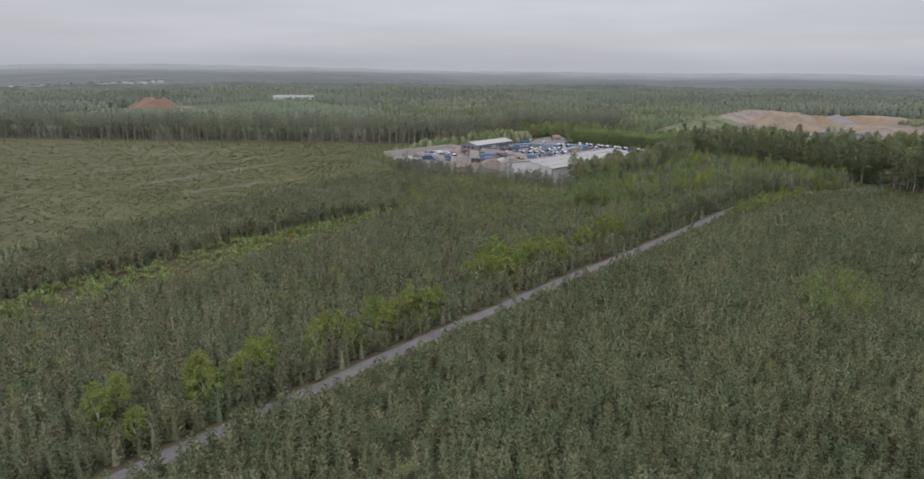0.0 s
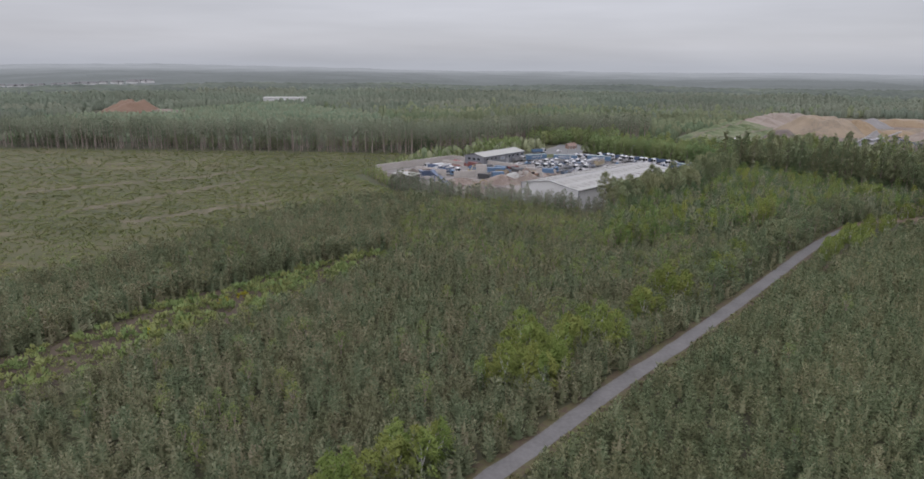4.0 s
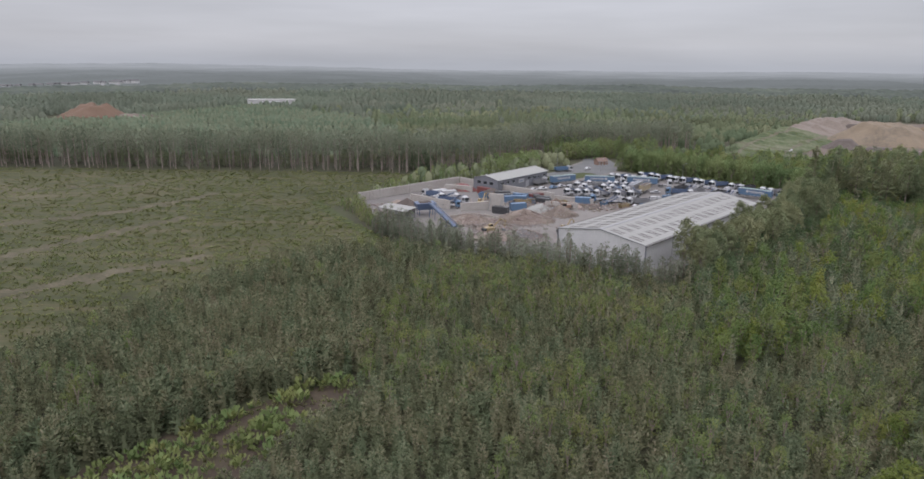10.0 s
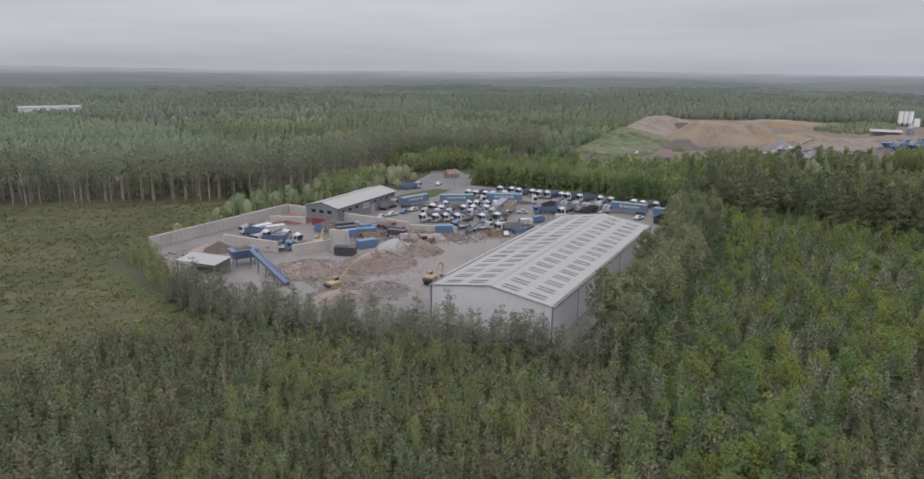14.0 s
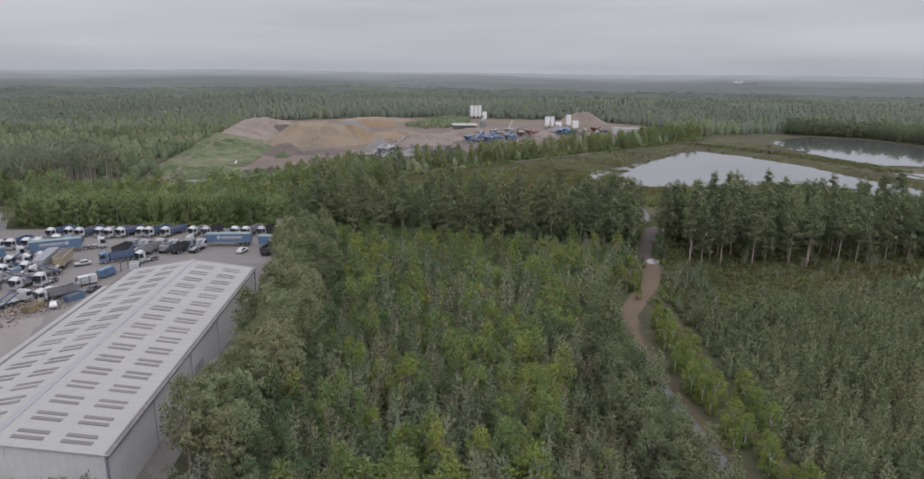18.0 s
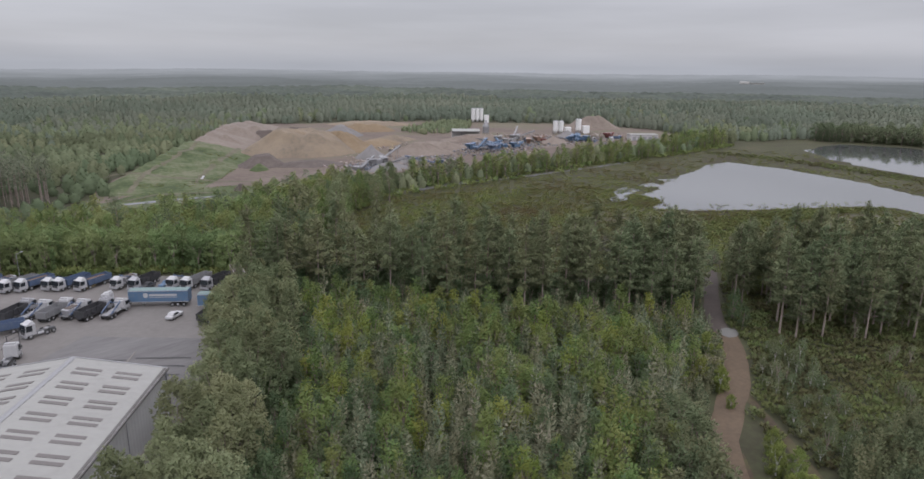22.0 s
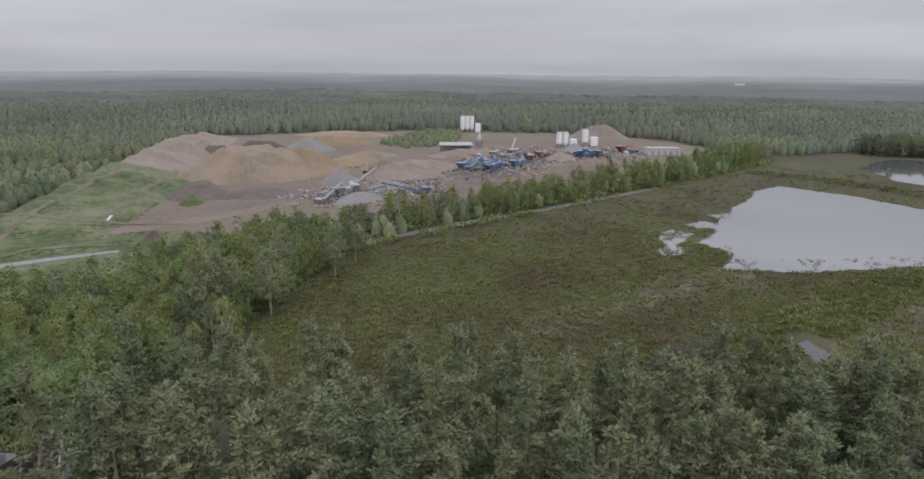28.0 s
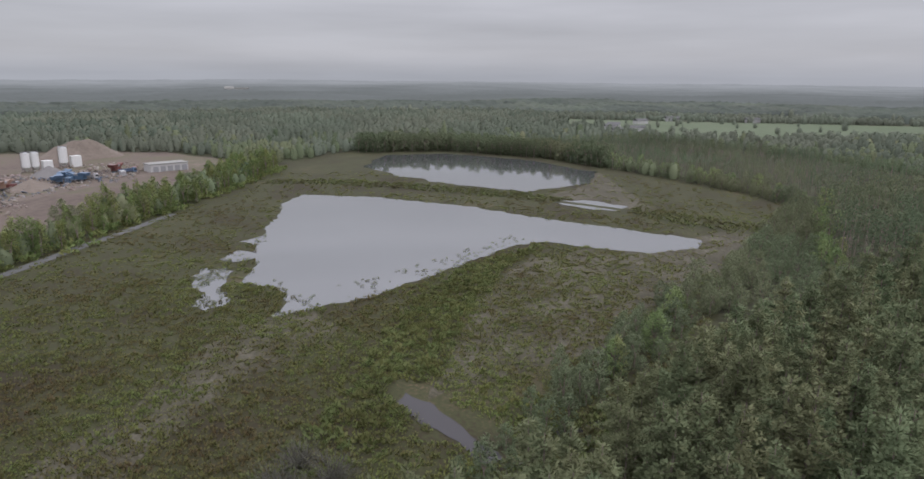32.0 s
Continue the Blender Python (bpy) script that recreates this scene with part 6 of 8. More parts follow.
def skip_lorry(cab_mat, arm_mat, words, skip_mat=None):
    t = tagged(new("skip_lorry"), words, "lorry", "parked lorries")
    part("chassis", box(-3.6, 3.4, -0.45, 0.45, 0.6, 0.95), M["black"], t)
    lorry_cab(t, 3.9, cab_mat, 2.8)
    part("flat_bed", box(-3.6, 1.4, -1.2, 1.2, 1.0, 1.15), M["steel"], t)
    for s in (-1, 1):
        part("lift_arm", slab((-2.9, s * 1.2 - 0.1, 1.1), (-2.9, s * 1.2 + 0.1, 1.1), (0.7, s * 1.2 + 0.1, 2.9), (0.7, s * 1.2 - 0.1, 2.9), 0.3), arm_mat, t)
        part("mudguard", box(-3.4, -0.9, s * 1.05 - 0.2, s * 1.05 + 0.2, 1.15, 1.25), M["black"], t)
    part("cross_bar", tube((0.6, -1.2, 2.75), (0.6, 1.2, 2.75), 0.09, seg=6), arm_mat, t)
    if skip_mat:
        part("skip_body", box(-2.8, 0.4, -0.95, 0.95, 1.15, 2.4, top=(-0.4, -0.4, 0, 0)), skip_mat, t)
        part("load", box(-2.7, 0.3, -0.85, 0.85, 2.2, 2.6, top=(0.3, 0.3, 0.2, 0.2)), M["dark_soil"], t, "mixed rubble in the skip")
    for x in (2.6, -1.4, -2.7):
        for s in (-1, 1):
            wheel_at(t, x, s * 1.02)
    return t


def tractor(mat, words):
    t = tagged(new("tractor_unit"), words, "lorry", "parked lorries")
    part("chassis", box(-3.2, 2.4, -0.42, 0.42, 0.6, 0.95), M["black"], t)
    lorry_cab(t, 3.0, mat, 3.2)
    part("fifth_wheel", tube((-1.7, 0, 0.95), (-1.7, 0, 1.1), 0.5, seg=10), M["steel"], t)
    part("tank", tube((-0.6, 0.95, 0.75), (0.6, 0.95, 0.75), 0.3, seg=8), M["silver"], t)
    for x in (2.0, -1.2, -2.5):
        for s in (-1, 1):
            wheel_at(t, x, s * 1.05)
    return t


def trailer(mat, words, stripe=True, length=13.6, high=4.0, sheet=None):
    t = tagged(new("lorry_trailer"), words, "trailer", "lorry trailers")
    h = length / 2
    part("chassis", box(-h, h, -0.5, 0.5, 0.85, 1.2), M["black"], t)
    b = box(-h, h, -1.27, 1.27, 1.2, high, bev=0.04)
    body = part("body", b, mat, t)
    for s in (-1, 1):
        part("top_rail", box(-h, h, s * 1.29 - 0.04, s * 1.29 + 0.04, high - 0.22, high - 0.04), M["silver"], body)
        part("lower_rail", box(-h, h, s * 1.29 - 0.04, s * 1.29 + 0.04, 1.18, 1.34), M["silver"], body)
        if stripe:
            part("emblem", tube((h * 0.42, s * 1.3, 2.85), (h * 0.42, s * 1.33, 2.85), 0.6, seg=14), M["white"], body, "round white emblem")
            part("letter_bar", box(-h * 0.62, h * 0.3, s * 1.31 - 0.015, s * 1.31 + 0.015, 2.65, 3.15), M["white"], body, "white lettering bar")
            part("letter_bar", box(-h * 0.62, h * 0.3, s * 1.31 - 0.015, s * 1.31 + 0.015, 2.3, 2.42), M["white"], body, "thin white lettering bar")
    part("top_sheet", box(-h + 0.1, h - 0.1, -1.18, 1.18, high, high + 0.05, top=(0.1, 0.1, 0.3, 0.3)), sheet or M["green"], body, "roof sheet")
    for x in (-h + 1.2, -h + 2.5, -h + 3.8):
        for s in (-1, 1):
            wheel_at(t, x, s * 1.05)
    for s in (-1, 1):
        part("landing_leg", box(h - 3.0, h - 2.85, s * 0.7 - 0.08, s * 0.7 + 0.08, 0.05, 0.9), M["grey"], t)
    return t


def car(mat, words, van=False, kind="car"):
    t = tagged(new(kind), words, kind, "parked cars")
    if van:
        body = part("body", box(-2.7, 2.7, -1.0, 1.0, 0.35, 2.3, bev=0.1, top=(0.05, 1.1, 0.1, 0.1)), mat, t)
        part("windscreen", slab((2.25, -0.85, 1.25), (2.25, 0.85, 1.25), (1.75, 0.8, 2.1), (1.75, -0.8, 2.1), 0.04), M["glass"], body)
        xs, r = (1.8, -1.7), 0.36
    else:
        body = part("body", box(-2.1, 2.1, -0.88, 0.88, 0.3, 0.92, bev=0.12), mat, t)
        part("cabin", box(-1.5, 0.9, -0.8, 0.8, 0.9, 1.48, bev=0.05, top=(0.45, 0.6, 0.12, 0.12)), mat, body)
        part("windows", box(-1.42, 0.8, -0.81, 0.81, 0.95, 1.36, top=(0.36, 0.48, 0.1, 0.1)), M["glass"], body)
        xs, r = (1.35, -1.3), 0.32
    for s in (-1, 1):
        part("headlight", box(xs[0] + 0.55, xs[0] + 0.95 - (0.2 if not van else 0), s * 0.7 - 0.12, s * 0.7 + 0.12, 0.65, 0.8), M["silver"], body)
    for x in xs:
        for s in (-1, 1):
            wheel_at(t, x, s * 0.82, r, 0.22)
    return t


def skip(mat, words):
    t = tagged(new("waste_skip"), words, "skip", "skips")
    b = bmesh.new()
    for (x0, x1, y0, y1) in ((-1.9, 1.9, -0.95, -0.9), (-1.9, 1.9, 0.9, 0.95)):
        box(x0, x1, y0, y1, 0.0, 1.5, b, top=(-0.6, -0.6, 0, 0))
    box(-1.9, 1.9, -0.9, 0.9, 0.0, 0.06, b)
    slab((-1.9, -0.9, 0.05), (-1.9, 0.9, 0.05), (-2.5, 0.9, 1.5), (-2.5, -0.9, 1.5), 0.05, b)
    slab((1.9, 0.9, 0.05), (1.9, -0.9, 0.05), (2.5, -0.9, 1.5), (2.5, 0.9, 1.5), 0.05, b)
    part("shell", b, mat, t)
    part("rim", box(-2.55, 2.55, -1.02, -0.9, 1.45, 1.56, box(-2.55, 2.55, 0.9, 1.02, 1.45, 1.56)), mat, t)
    part("load", box(-1.9, 1.9, -0.85, 0.85, 0.1, 1.35, top=(0.2, 0.2, 0.2, 0.2)), M["dark_soil"], t)
    for s in (-1, 1):
        part("lug", tube((0.8, s * 0.9, 1.1), (0.8, s * 1.1, 1.1), 0.07, seg=6), M["black"], t)
    return t


def container(mat, words, length=6.1, high=2.6):
    t = tagged(new("steel_container"), words, "container", "containers")
    h = length / 2
    part("body", box(-h, h, -1.22, 1.22, 0, high), mat, t)
    for s in (-1, 1):
        part("corrugated_side", ribbed(-h + 0.1, h - 0.1, 0.1, high - 0.1, s * 1.225, s, 0.2, 0.05), mat, t)
    part("door", box(h, h + 0.05, -1.15, 0, 0.1, high - 0.1, box(h, h + 0.05, 0.03, 1.15, 0.1, high - 0.1)), mat, t)
    for y in (-0.8, -0.3, 0.3, 0.8):
        part("lock_rod", tube((h + 0.08, y, 0.15), (h + 0.08, y, high - 0.15), 0.025, seg=5), M["silver"], t)
    return t


def excavator(mat, words):
    t = tagged(new("excavator"), words, "excavator", "diggers")
    for s in (-1, 1):
        part("crawler_track", box(-2.0, 2.0, s * 1.1 - 0.3, s * 1.1 + 0.3, 0, 0.85, bev=0.25), M["black"], t)
    house = part("house", box(-2.1, 1.0, -1.3, 1.3, 1.0, 2.2, bev=0.1), mat, t)
    cabn = part("cab", box(-0.1, 1.4, 0.3, 1.3, 1.4, 3.0, bev=0.06, top=(0, 0.25, 0.05, 0.05)), mat, house)
    part("cab_glass", box(0.1, 1.38, 0.27, 1.33, 1.9, 2.8, top=(0, 0.2, 0.04, 0.04)), M["glass"], cabn)
    part("counterweight", box(-2.7, -2.0, -1.25, 1.25, 1.0, 2.0, bev=0.15), M["black"], house)
    boom = part("boom", tube((0.8, -0.3, 1.9), (3.6, -0.3, 4.6), 0.3, 0.24, 6), mat, t)
    part("boom_end", tube((3.6, -0.3, 4.6), (5.8, -0.3, 3.6), 0.24, 0.18, 6), mat, boom)
    arm = part("arm", tube((5.8, -0.3, 3.9), (5.2, -0.3, 1.4), 0.18, 0.14, 6), mat, t)
    part("bucket", box(4.6, 5.8, -0.8, 0.2, 0.3, 1.3, bev=0.1, top=(0, 0.5, 0, 0)), M["steel"], arm)
    part("ram", tube((1.2, -0.3, 1.5), (2.6, -0.3, 3.4), 0.09, seg=6), M["silver"], boom)
    return t


def heap(name, x, y, rx, ry, h, mat, label, turn=0.0, sharp=1.0, rough=0.18, category="heap", flat=0.0, seg=40, rings=13, z=0.0):
    """A tipped heap: an uneven cone, with a flat top where flat is more than 0."""
    v, f = [], []
    sd = x * 0.37 + y * 0.11
    for k in range(rings + 1):
        d = k / rings
        for i in range(seg):
            a = 2 * math.pi * i / seg
            w = 1 + 0.22 * noise.noise((math.cos(a) * 1.3, math.sin(a) * 1.3, sd)) + 0.1 * noise.noise((math.cos(a) * 4, math.sin(a) * 4, sd))
            hh = h * min(1.0, (1 - d) / (1 - flat)) ** sharp
            hh *= 1 + rough * noise.noise((d * rx * math.cos(a) * 0.12, d * ry * math.sin(a) * 0.12, sd)) * 2
            hh += rough * h * 0.35 * noise.noise((d * rx * math.cos(a) * 0.4, d * ry * math.sin(a) * 0.4, sd + 3)) * (1 - d)
            v.append((d * w * rx * math.cos(a), d * w * ry * math.sin(a), max(hh, 0) - (0.15 if k == rings else 0)))
    for k in range(rings):
        for i in range(seg):
            a, b = k * seg + i, k * seg + (i + 1) % seg
            c, e = a + seg, b + seg
            f += [(a, c, e), (a, e, b)]
    ob = new(name, mesh_np(name, v, f, [mat]))
    ob.matrix_world = pose(x, y, z + 0.08, 0, 0, turn)
    return tagged(ob, label, category)


def debris(name, spots, mat, label, smin=0.15, smax=0.7):
    """Loose blocks lying on heaps: rows of x, y, spread, height, count."""
    tp = []
    for _ in range(5):
        s = Shape()
        c = rs.uniform(0.5, 1.0, 3) * np.array((0.5, 0.35, 0.22))
        k = 0
        s.v = [np.array((sx * c[0], sy * c[1], sz * c[2])) + rs.uniform(-0.06, 0.06, 3) for sx in (-1, 1) for sy in (-1, 1) for sz in (-1, 1)]
        for q in ((0, 1, 3, 2), (4, 6, 7, 5), (0, 4, 5, 1), (2, 3, 7, 6), (0, 2, 6, 4), (1, 5, 7, 3)):
            s.f += [(q[0], q[1], q[2]), (q[0], q[2], q[3])]; s.m += [0, 0]
        ca, sa = math.cos(rs.uniform(-0.6, 0.6)), math.sin(rs.uniform(-0.6, 0.6))
        v, f, m = np.array(s.v), np.array(s.f), np.array(s.m)
        v = v @ np.array(((ca, 0, -sa), (0, 1, 0), (sa, 0, ca)))
        tp.append((v, f, m, None))
    rows = []
    for x, y, r, h, n in spots:
        d = np.sqrt(rs.uniform(0, 1, n)); a = rs.uniform(0, 6.283, n)
        rows.append(np.stack([x + r * d * np.cos(a), y + r * d * np.sin(a), 0.1 + h * np.clip(1 - d, 0, 1), rs.uniform(smin, smax, n) * 2, rs.uniform(0.7, 1.2, n), rs.uniform(0, 6.28, n), rs.randint(0, 99, n)], -1))
    return scatter(name, tp, np.concatenate(rows), [mat], label, "rubble")


def put(ob, x, y, turn, first=[]):
    """The thing itself the first time, a copy from then on."""
    if ob.name in first:
        return copy_thing(ob, pose(x, y, 0.1, 0, 0, turn))
    first.append(ob.name)
    ob.matrix_world = pose(x, y, 0.1, 0, 0, turn)
    return ob


T_blue = tipper(M["white"], M["blue"], "white cab tipper lorry with blue body parked on concrete")
T_navy = tipper(M["white"], M["navy"], "white cab tipper lorry with dark blue body")
T_grey = tipper(M["white"], M["steel"], "white cab tipper lorry with bare grey body")
T_load = tipper(M["white"], M["navy"], "white cab tipper lorry loaded with reddish rubble", M["red_soil"])
T_bb = tipper(M["blue"], M["navy"], "blue cab tipper lorry with dark body")
T_dark = tipper(M["grey"], M["black"], "grey tipper lorry with black body")
L_bare = skip_lorry(M["white"], M["navy"], "white cab skip lorry with empty bed and blue arms")
L_skip = skip_lorry(M["white"], M["navy"], "white cab skip lorry carrying a grey skip", M["grey"])
L_blue = skip_lorry(M["blue"], M["steel"], "blue cab skip lorry with empty bed")
U_white = tractor(M["white"], "white tractor unit without trailer")
tractor(M["blue"], "blue tractor unit without trailer")
R_blue = trailer(M["blue"], "blue bulk trailer with white emblem and lettering bars")
R_grey = trailer(M["silver"], "long silver-grey trailer with dark sheeted top", False, sheet=M["cladding_dark"])
R_tan = trailer(M["tan"], "tan bulk trailer with sheeted top", False, 10.0, 3.6, M["dark_soil"])
C_white, C_dark, C_silver, C_blue = car(M["white"], "white car parked on concrete"), car(M["black"], "black car parked on concrete"), car(M["silver"], "silver car parked on concrete"), car(M["blue"], "blue car parked on concrete")
V_white, V_blue = car(M["white"], "white panel van parked in the yard", True, "van"), car(M["blue"], "blue tank van parked in the yard", True, "van")
S_yellow, S_blue = skip(M["yellow"], "yellow waste skip on the ground"), skip(M["blue"], "blue waste skip on the ground")
K_blue, K_red, K_white, K_dark = container(M["blue"], "blue steel container standing in the yard"), container(M["red"], "rusty red steel container standing in the yard"), container(M["white"], "white steel site cabin on concrete"), container(M["black"], "dark steel container standing in the yard")
E_yellow = excavator(M["yellow"], "yellow tracked excavator on rubble")
E_orange = excavator(M["orange"], "orange tracked excavator beside scrap")

# back row below the hedge, noses into the yard
back = [T_navy, L_bare, T_load, L_skip, T_grey, T_load, L_bare, T_navy, T_load, T_navy, L_skip, T_dark, T_navy, L_bare, T_grey, T_dark]
for i, k in enumerate(back):
    a = i / (len(back) - 1)
    if i in (9, 12):
        continue
    put(k, 85 + 48 * a + rs.uniform(-0.5, 0.5), 468 - 45 * a + rs.uniform(-0.6, 0.6), 205 + rs.uniform(-5, 5))
put(S_yellow, 109.5, 444, 20)
put(C_dark, 120, 433, 200); put(C_blue, 124, 431, 205)
put(R_tan, 138.5, 421, 250)
# second row, noses to the hedge
for i, k in enumerate((T_dark, L_bare, T_grey, L_skip, T_dark, L_bare)):
    put(k, 91.5 + 3.1 * i, 433.5 - 2.85 * i, 32 + rs.uniform(-4, 4))
put(C_white, 115.5, 408, 30); put(T_dark, 121.5, 402, 34)
# the blue trailers
put(R_blue, 117, 418.2, 137); put(U_white, 109.5, 425.0, 137)
put(R_blue, 127, 404.5, 137)
put(R_blue, 40.5, 450.0, 32); put(R_blue, 57.5, 449.0, -8); put(U_white, 66, 447.6, -8)
put(R_blue, 77.0, 447.0, -20); put(U_white, 86.5, 443.5, -20)
put(R_grey, 70.0, 431.5, 58); put(R_tan, 73.8, 430.5, 58)
# loose vehicles in the yard
put(T_bb, 86, 424.5, 170); put(U_white, 91.5, 418.5, 190); put(U_white, 83.5, 407, 60)
put(C_silver, 77.5, 427, 170); put(V_white, 72.0, 408.5, 175); put(V_blue, 78.5, 412, 30); put(C_dark, 71.5, 401.5, 40)
put(T_grey, 63.5, 402, 190); put(C_white, 64, 408, 20); put(S_blue, 66, 398, 20)
# the crowd of lorries in the middle
n = 0
for i in range(7):
    for j in range(4):
        if (i + j) % 5 == 4:
            continue
        k = (L_bare, L_skip, U_white, L_bare, L_blue, T_grey, L_bare, L_skip)[(3 * i + 5 * j) % 8]
        put(k, 41 + i * 4.0 + j * 2.6 + rs.uniform(-0.5, 0.5), 421 - i * 0.8 + j * 7.4 + rs.uniform(-0.9, 0.9), (205, 150, 222, 330)[j] + rs.uniform(-16, 16))
for i in range(6):
    put((L_bare, T_navy, L_skip, T_grey, U_white, L_blue)[i], 68 + 3.2 * i, 464 - 2.0 * i, 215 + rs.uniform(-8, 8))
for i in range(7):
    put((C_white, C_dark, C_silver, C_white, C_blue, C_silver, C_dark)[i], 16.5 + i * 4.4 + rs.uniform(-0.4, 0.4), 424 + i * 3.2, 40 + rs.uniform(-10, 10))
put(T_blue, 46, 486.5, 20); put(C_white, 60, 494, 60); put(T_grey, 30, 447, 50)
put(L_bare, -11, 408, 330); put(L_skip, -7, 403, 310); put(T_navy, -13.5, 402, 160); put(L_bare, -17, 409, 325); put(T_navy, -19, 414, 140); put(K_white, -12, 416, 20); put(L_blue, -10.5, 393.5, 350)
put(E_yellow, 27, 353, 50); put(E_yellow, 3, 353.5, 30); put(E_orange, 33, 391, 200)
put(K_blue, 12, 405, 15); put(K_blue, 15, 391, 20); put(S_yellow, 17, 403.5, 10); put(K_blue, 42, 404, -10); put(S_blue, 20, 406, 60); put(S_yellow, 14, 408, 70)
for i in range(16):
    put((S_blue, S_yellow, K_dark, S_blue, K_blue, S_yellow, S_blue, K_dark)[i % 8], 3 + 3.4 * (i % 8) + rs.uniform(-1, 1), 418 - 1.7 * (i % 8) - 4.5 * (i // 8) + rs.uniform(-0.8, 0.8), rs.uniform(-40, 20))
put(S_yellow, 33, 402, 30); put(S_blue, 50, 401, 60); put(S_yellow, 57, 397, 35); put(C_silver, 61, 396, 70); put(L_bare, 55, 404, 20); put(L_blue, 49, 408, 200); put(E_yellow, 1, 396, 70)
put(K_dark, 8.0, 384.0, -25); put(K_white, -16, 418, 40); put(K_red, 3, 424, -45); put(K_dark, 20, 411, 20); put(K_dark, 24, 408, 100); put(K_red, 24, 411, 30)


# ---- walls and heaps of the yard ----
def block_wall(x0, y0, x1, y1, h, label, t=0.6):
    """A wall of large stacked concrete blocks."""
    d = math.hypot(x1 - x0, y1 - y0)
    r = root("block_wall", x0, y0, 0.05, math.degrees(math.atan2(y1 - y0, x1 - x0)), label, "wall")
    n, m = max(1, round(d / 1.8)), max(1, round(h / 0.9))
    me = None
    for k in range(m):
        for i in range(n):
            if me is None:
                ob = part("block", box(0, d / n - 0.03, -t / 2, t / 2, 0, h / m - 0.02, bev=0.04), M["block_wall"], r)
                me = ob.data
            else:
                ob = new("block", me); ob.parent = r
            ob.location = (i * d / n, rs.uniform(-0.05, 0.05), k * h / m)
    return r


block_wall(-48, 404, -8, 446, 3.6, "long pale concrete block wall along the yard edge")
block_wall(-7.5, 446, 31, 408, 3.4, "pale concrete block wall in front of the workshop")
block_wall(31, 408.5, 46, 402, 2.4, "low concrete block wall beside lorries")
block_wall(-27, 404, -11, 391, 3.4, "pale bay wall of concrete blocks")
block_wall(-7, 387, 4, 391, 3.2, "pale bay wall of concrete blocks")
block_wall(-14, 431, -2, 427, 2.6, "bay wall holding red scrap")
block_wall(26, 396, 38, 392, 2.6, "bay wall behind rubble")
slabw = root("standing_wall", 4.0, 390, 0.05, -28, "tall blank pale concrete panel standing in the yard", "panel")
part("panel", box(0, 6.4, -0.3, 0.3, 0, 6.6, bev=0.06, top=(0.0, 0.5, 0, 0)), M["block_wall"], slabw)
for x in (0.8, 5.4):
    part("prop", tube((x, -0.3, 5.2), (x, -2.6, 0.0), 0.12, seg=6), M["steel"], slabw)
for nm, x, y, rx, ry, h, mat, lab, tr in (("rubble_mound", -3, 372, 9, 6, 2.4, "rubble", "heap of pale mixed building rubble", 20), ("rubble_mound", 16, 373, 10, 7, 4.2, "rubble", "large heap of broken brick and concrete", -10),
                                          ("rubble_mound", 4, 361, 6, 4, 1.8, "rubble", "low heap of grey rubble", 30), ("rubble_mound", 30, 383, 7, 5, 3.2, "pink_soil", "heap of reddish rubble", 0), ("scrap_mound", 13, 350, 7, 4, 2.4, "grey_stone", "heap of mixed scrap near the belt", 20),
                                          ("soil_mound", 7, 421, 7, 5, 3.0, "dark_soil", "dark heap of soil in a bay", 0), ("scrap_mound", -7, 432, 8.5, 5, 3.0, "red", "dark red heap of scrap", -10), ("soil_mound", -28, 397, 6, 4, 2.4, "dark_soil", "heap of brown soil against a wall", 0),
                                          ("timber_mound", 30, 398, 6, 4, 2.6, "dark_soil", "brown heap of waste wood", 20), ("plaster_mound", 24, 389, 6, 4.5, 3.0, "roof_white", "pale heap of plaster waste", 0), ("sand_mound", -2, 395, 6, 4, 2.2, "sand", "yellowish heap of sand", 0),
                                          ("rubble_mound", 4, 347, 8, 4, 2.4, "rubble", "low rubble heap behind the belt", 10), ("timber_mound", 12, 411, 5, 3, 2.4, "dark_soil", "dark heap of waste timber among skips", 10), ("scrap_mound", 19, 407, 4.5, 3, 2.4, "red", "rusty heap of scrap metal", -20), ("rubble_mound", -32, 398, 6, 4, 2.0, "rubble", "pale heap of rubble in a bay", 40), ("plaster_mound", 37, 396, 5, 3.5, 2.6, "rubble", "pale heap of plaster and board", 20), ("soil_mound", -20, 424, 5, 3, 1.8, "dark_soil", "brown heap of soil against a wall", 40),
                                          ("soil_mound", 44, 395, 5, 3, 1.6, "dark_soil", "small dark heap beside a wall", 0)):
    heap(nm, x, y, rx, ry, h, M[mat], lab, tr, rough=0.3)
debris("rubble_blocks", [(-3, 372, 11, 2.5, 1500), (16, 373, 11, 4.3, 2000), (4, 361, 8, 1.9, 800), (30, 383, 7, 3.2, 600), (13, 350, 8, 2.6, 900), (4, 347, 9, 2.4, 800), (24, 389, 6, 3, 400), (10, 365, 24, 0.15, 900), (30, 398, 7, 2.6, 600)], M["debris"], "broken concrete, brick and timber lying over the heaps", 0.07, 0.28)
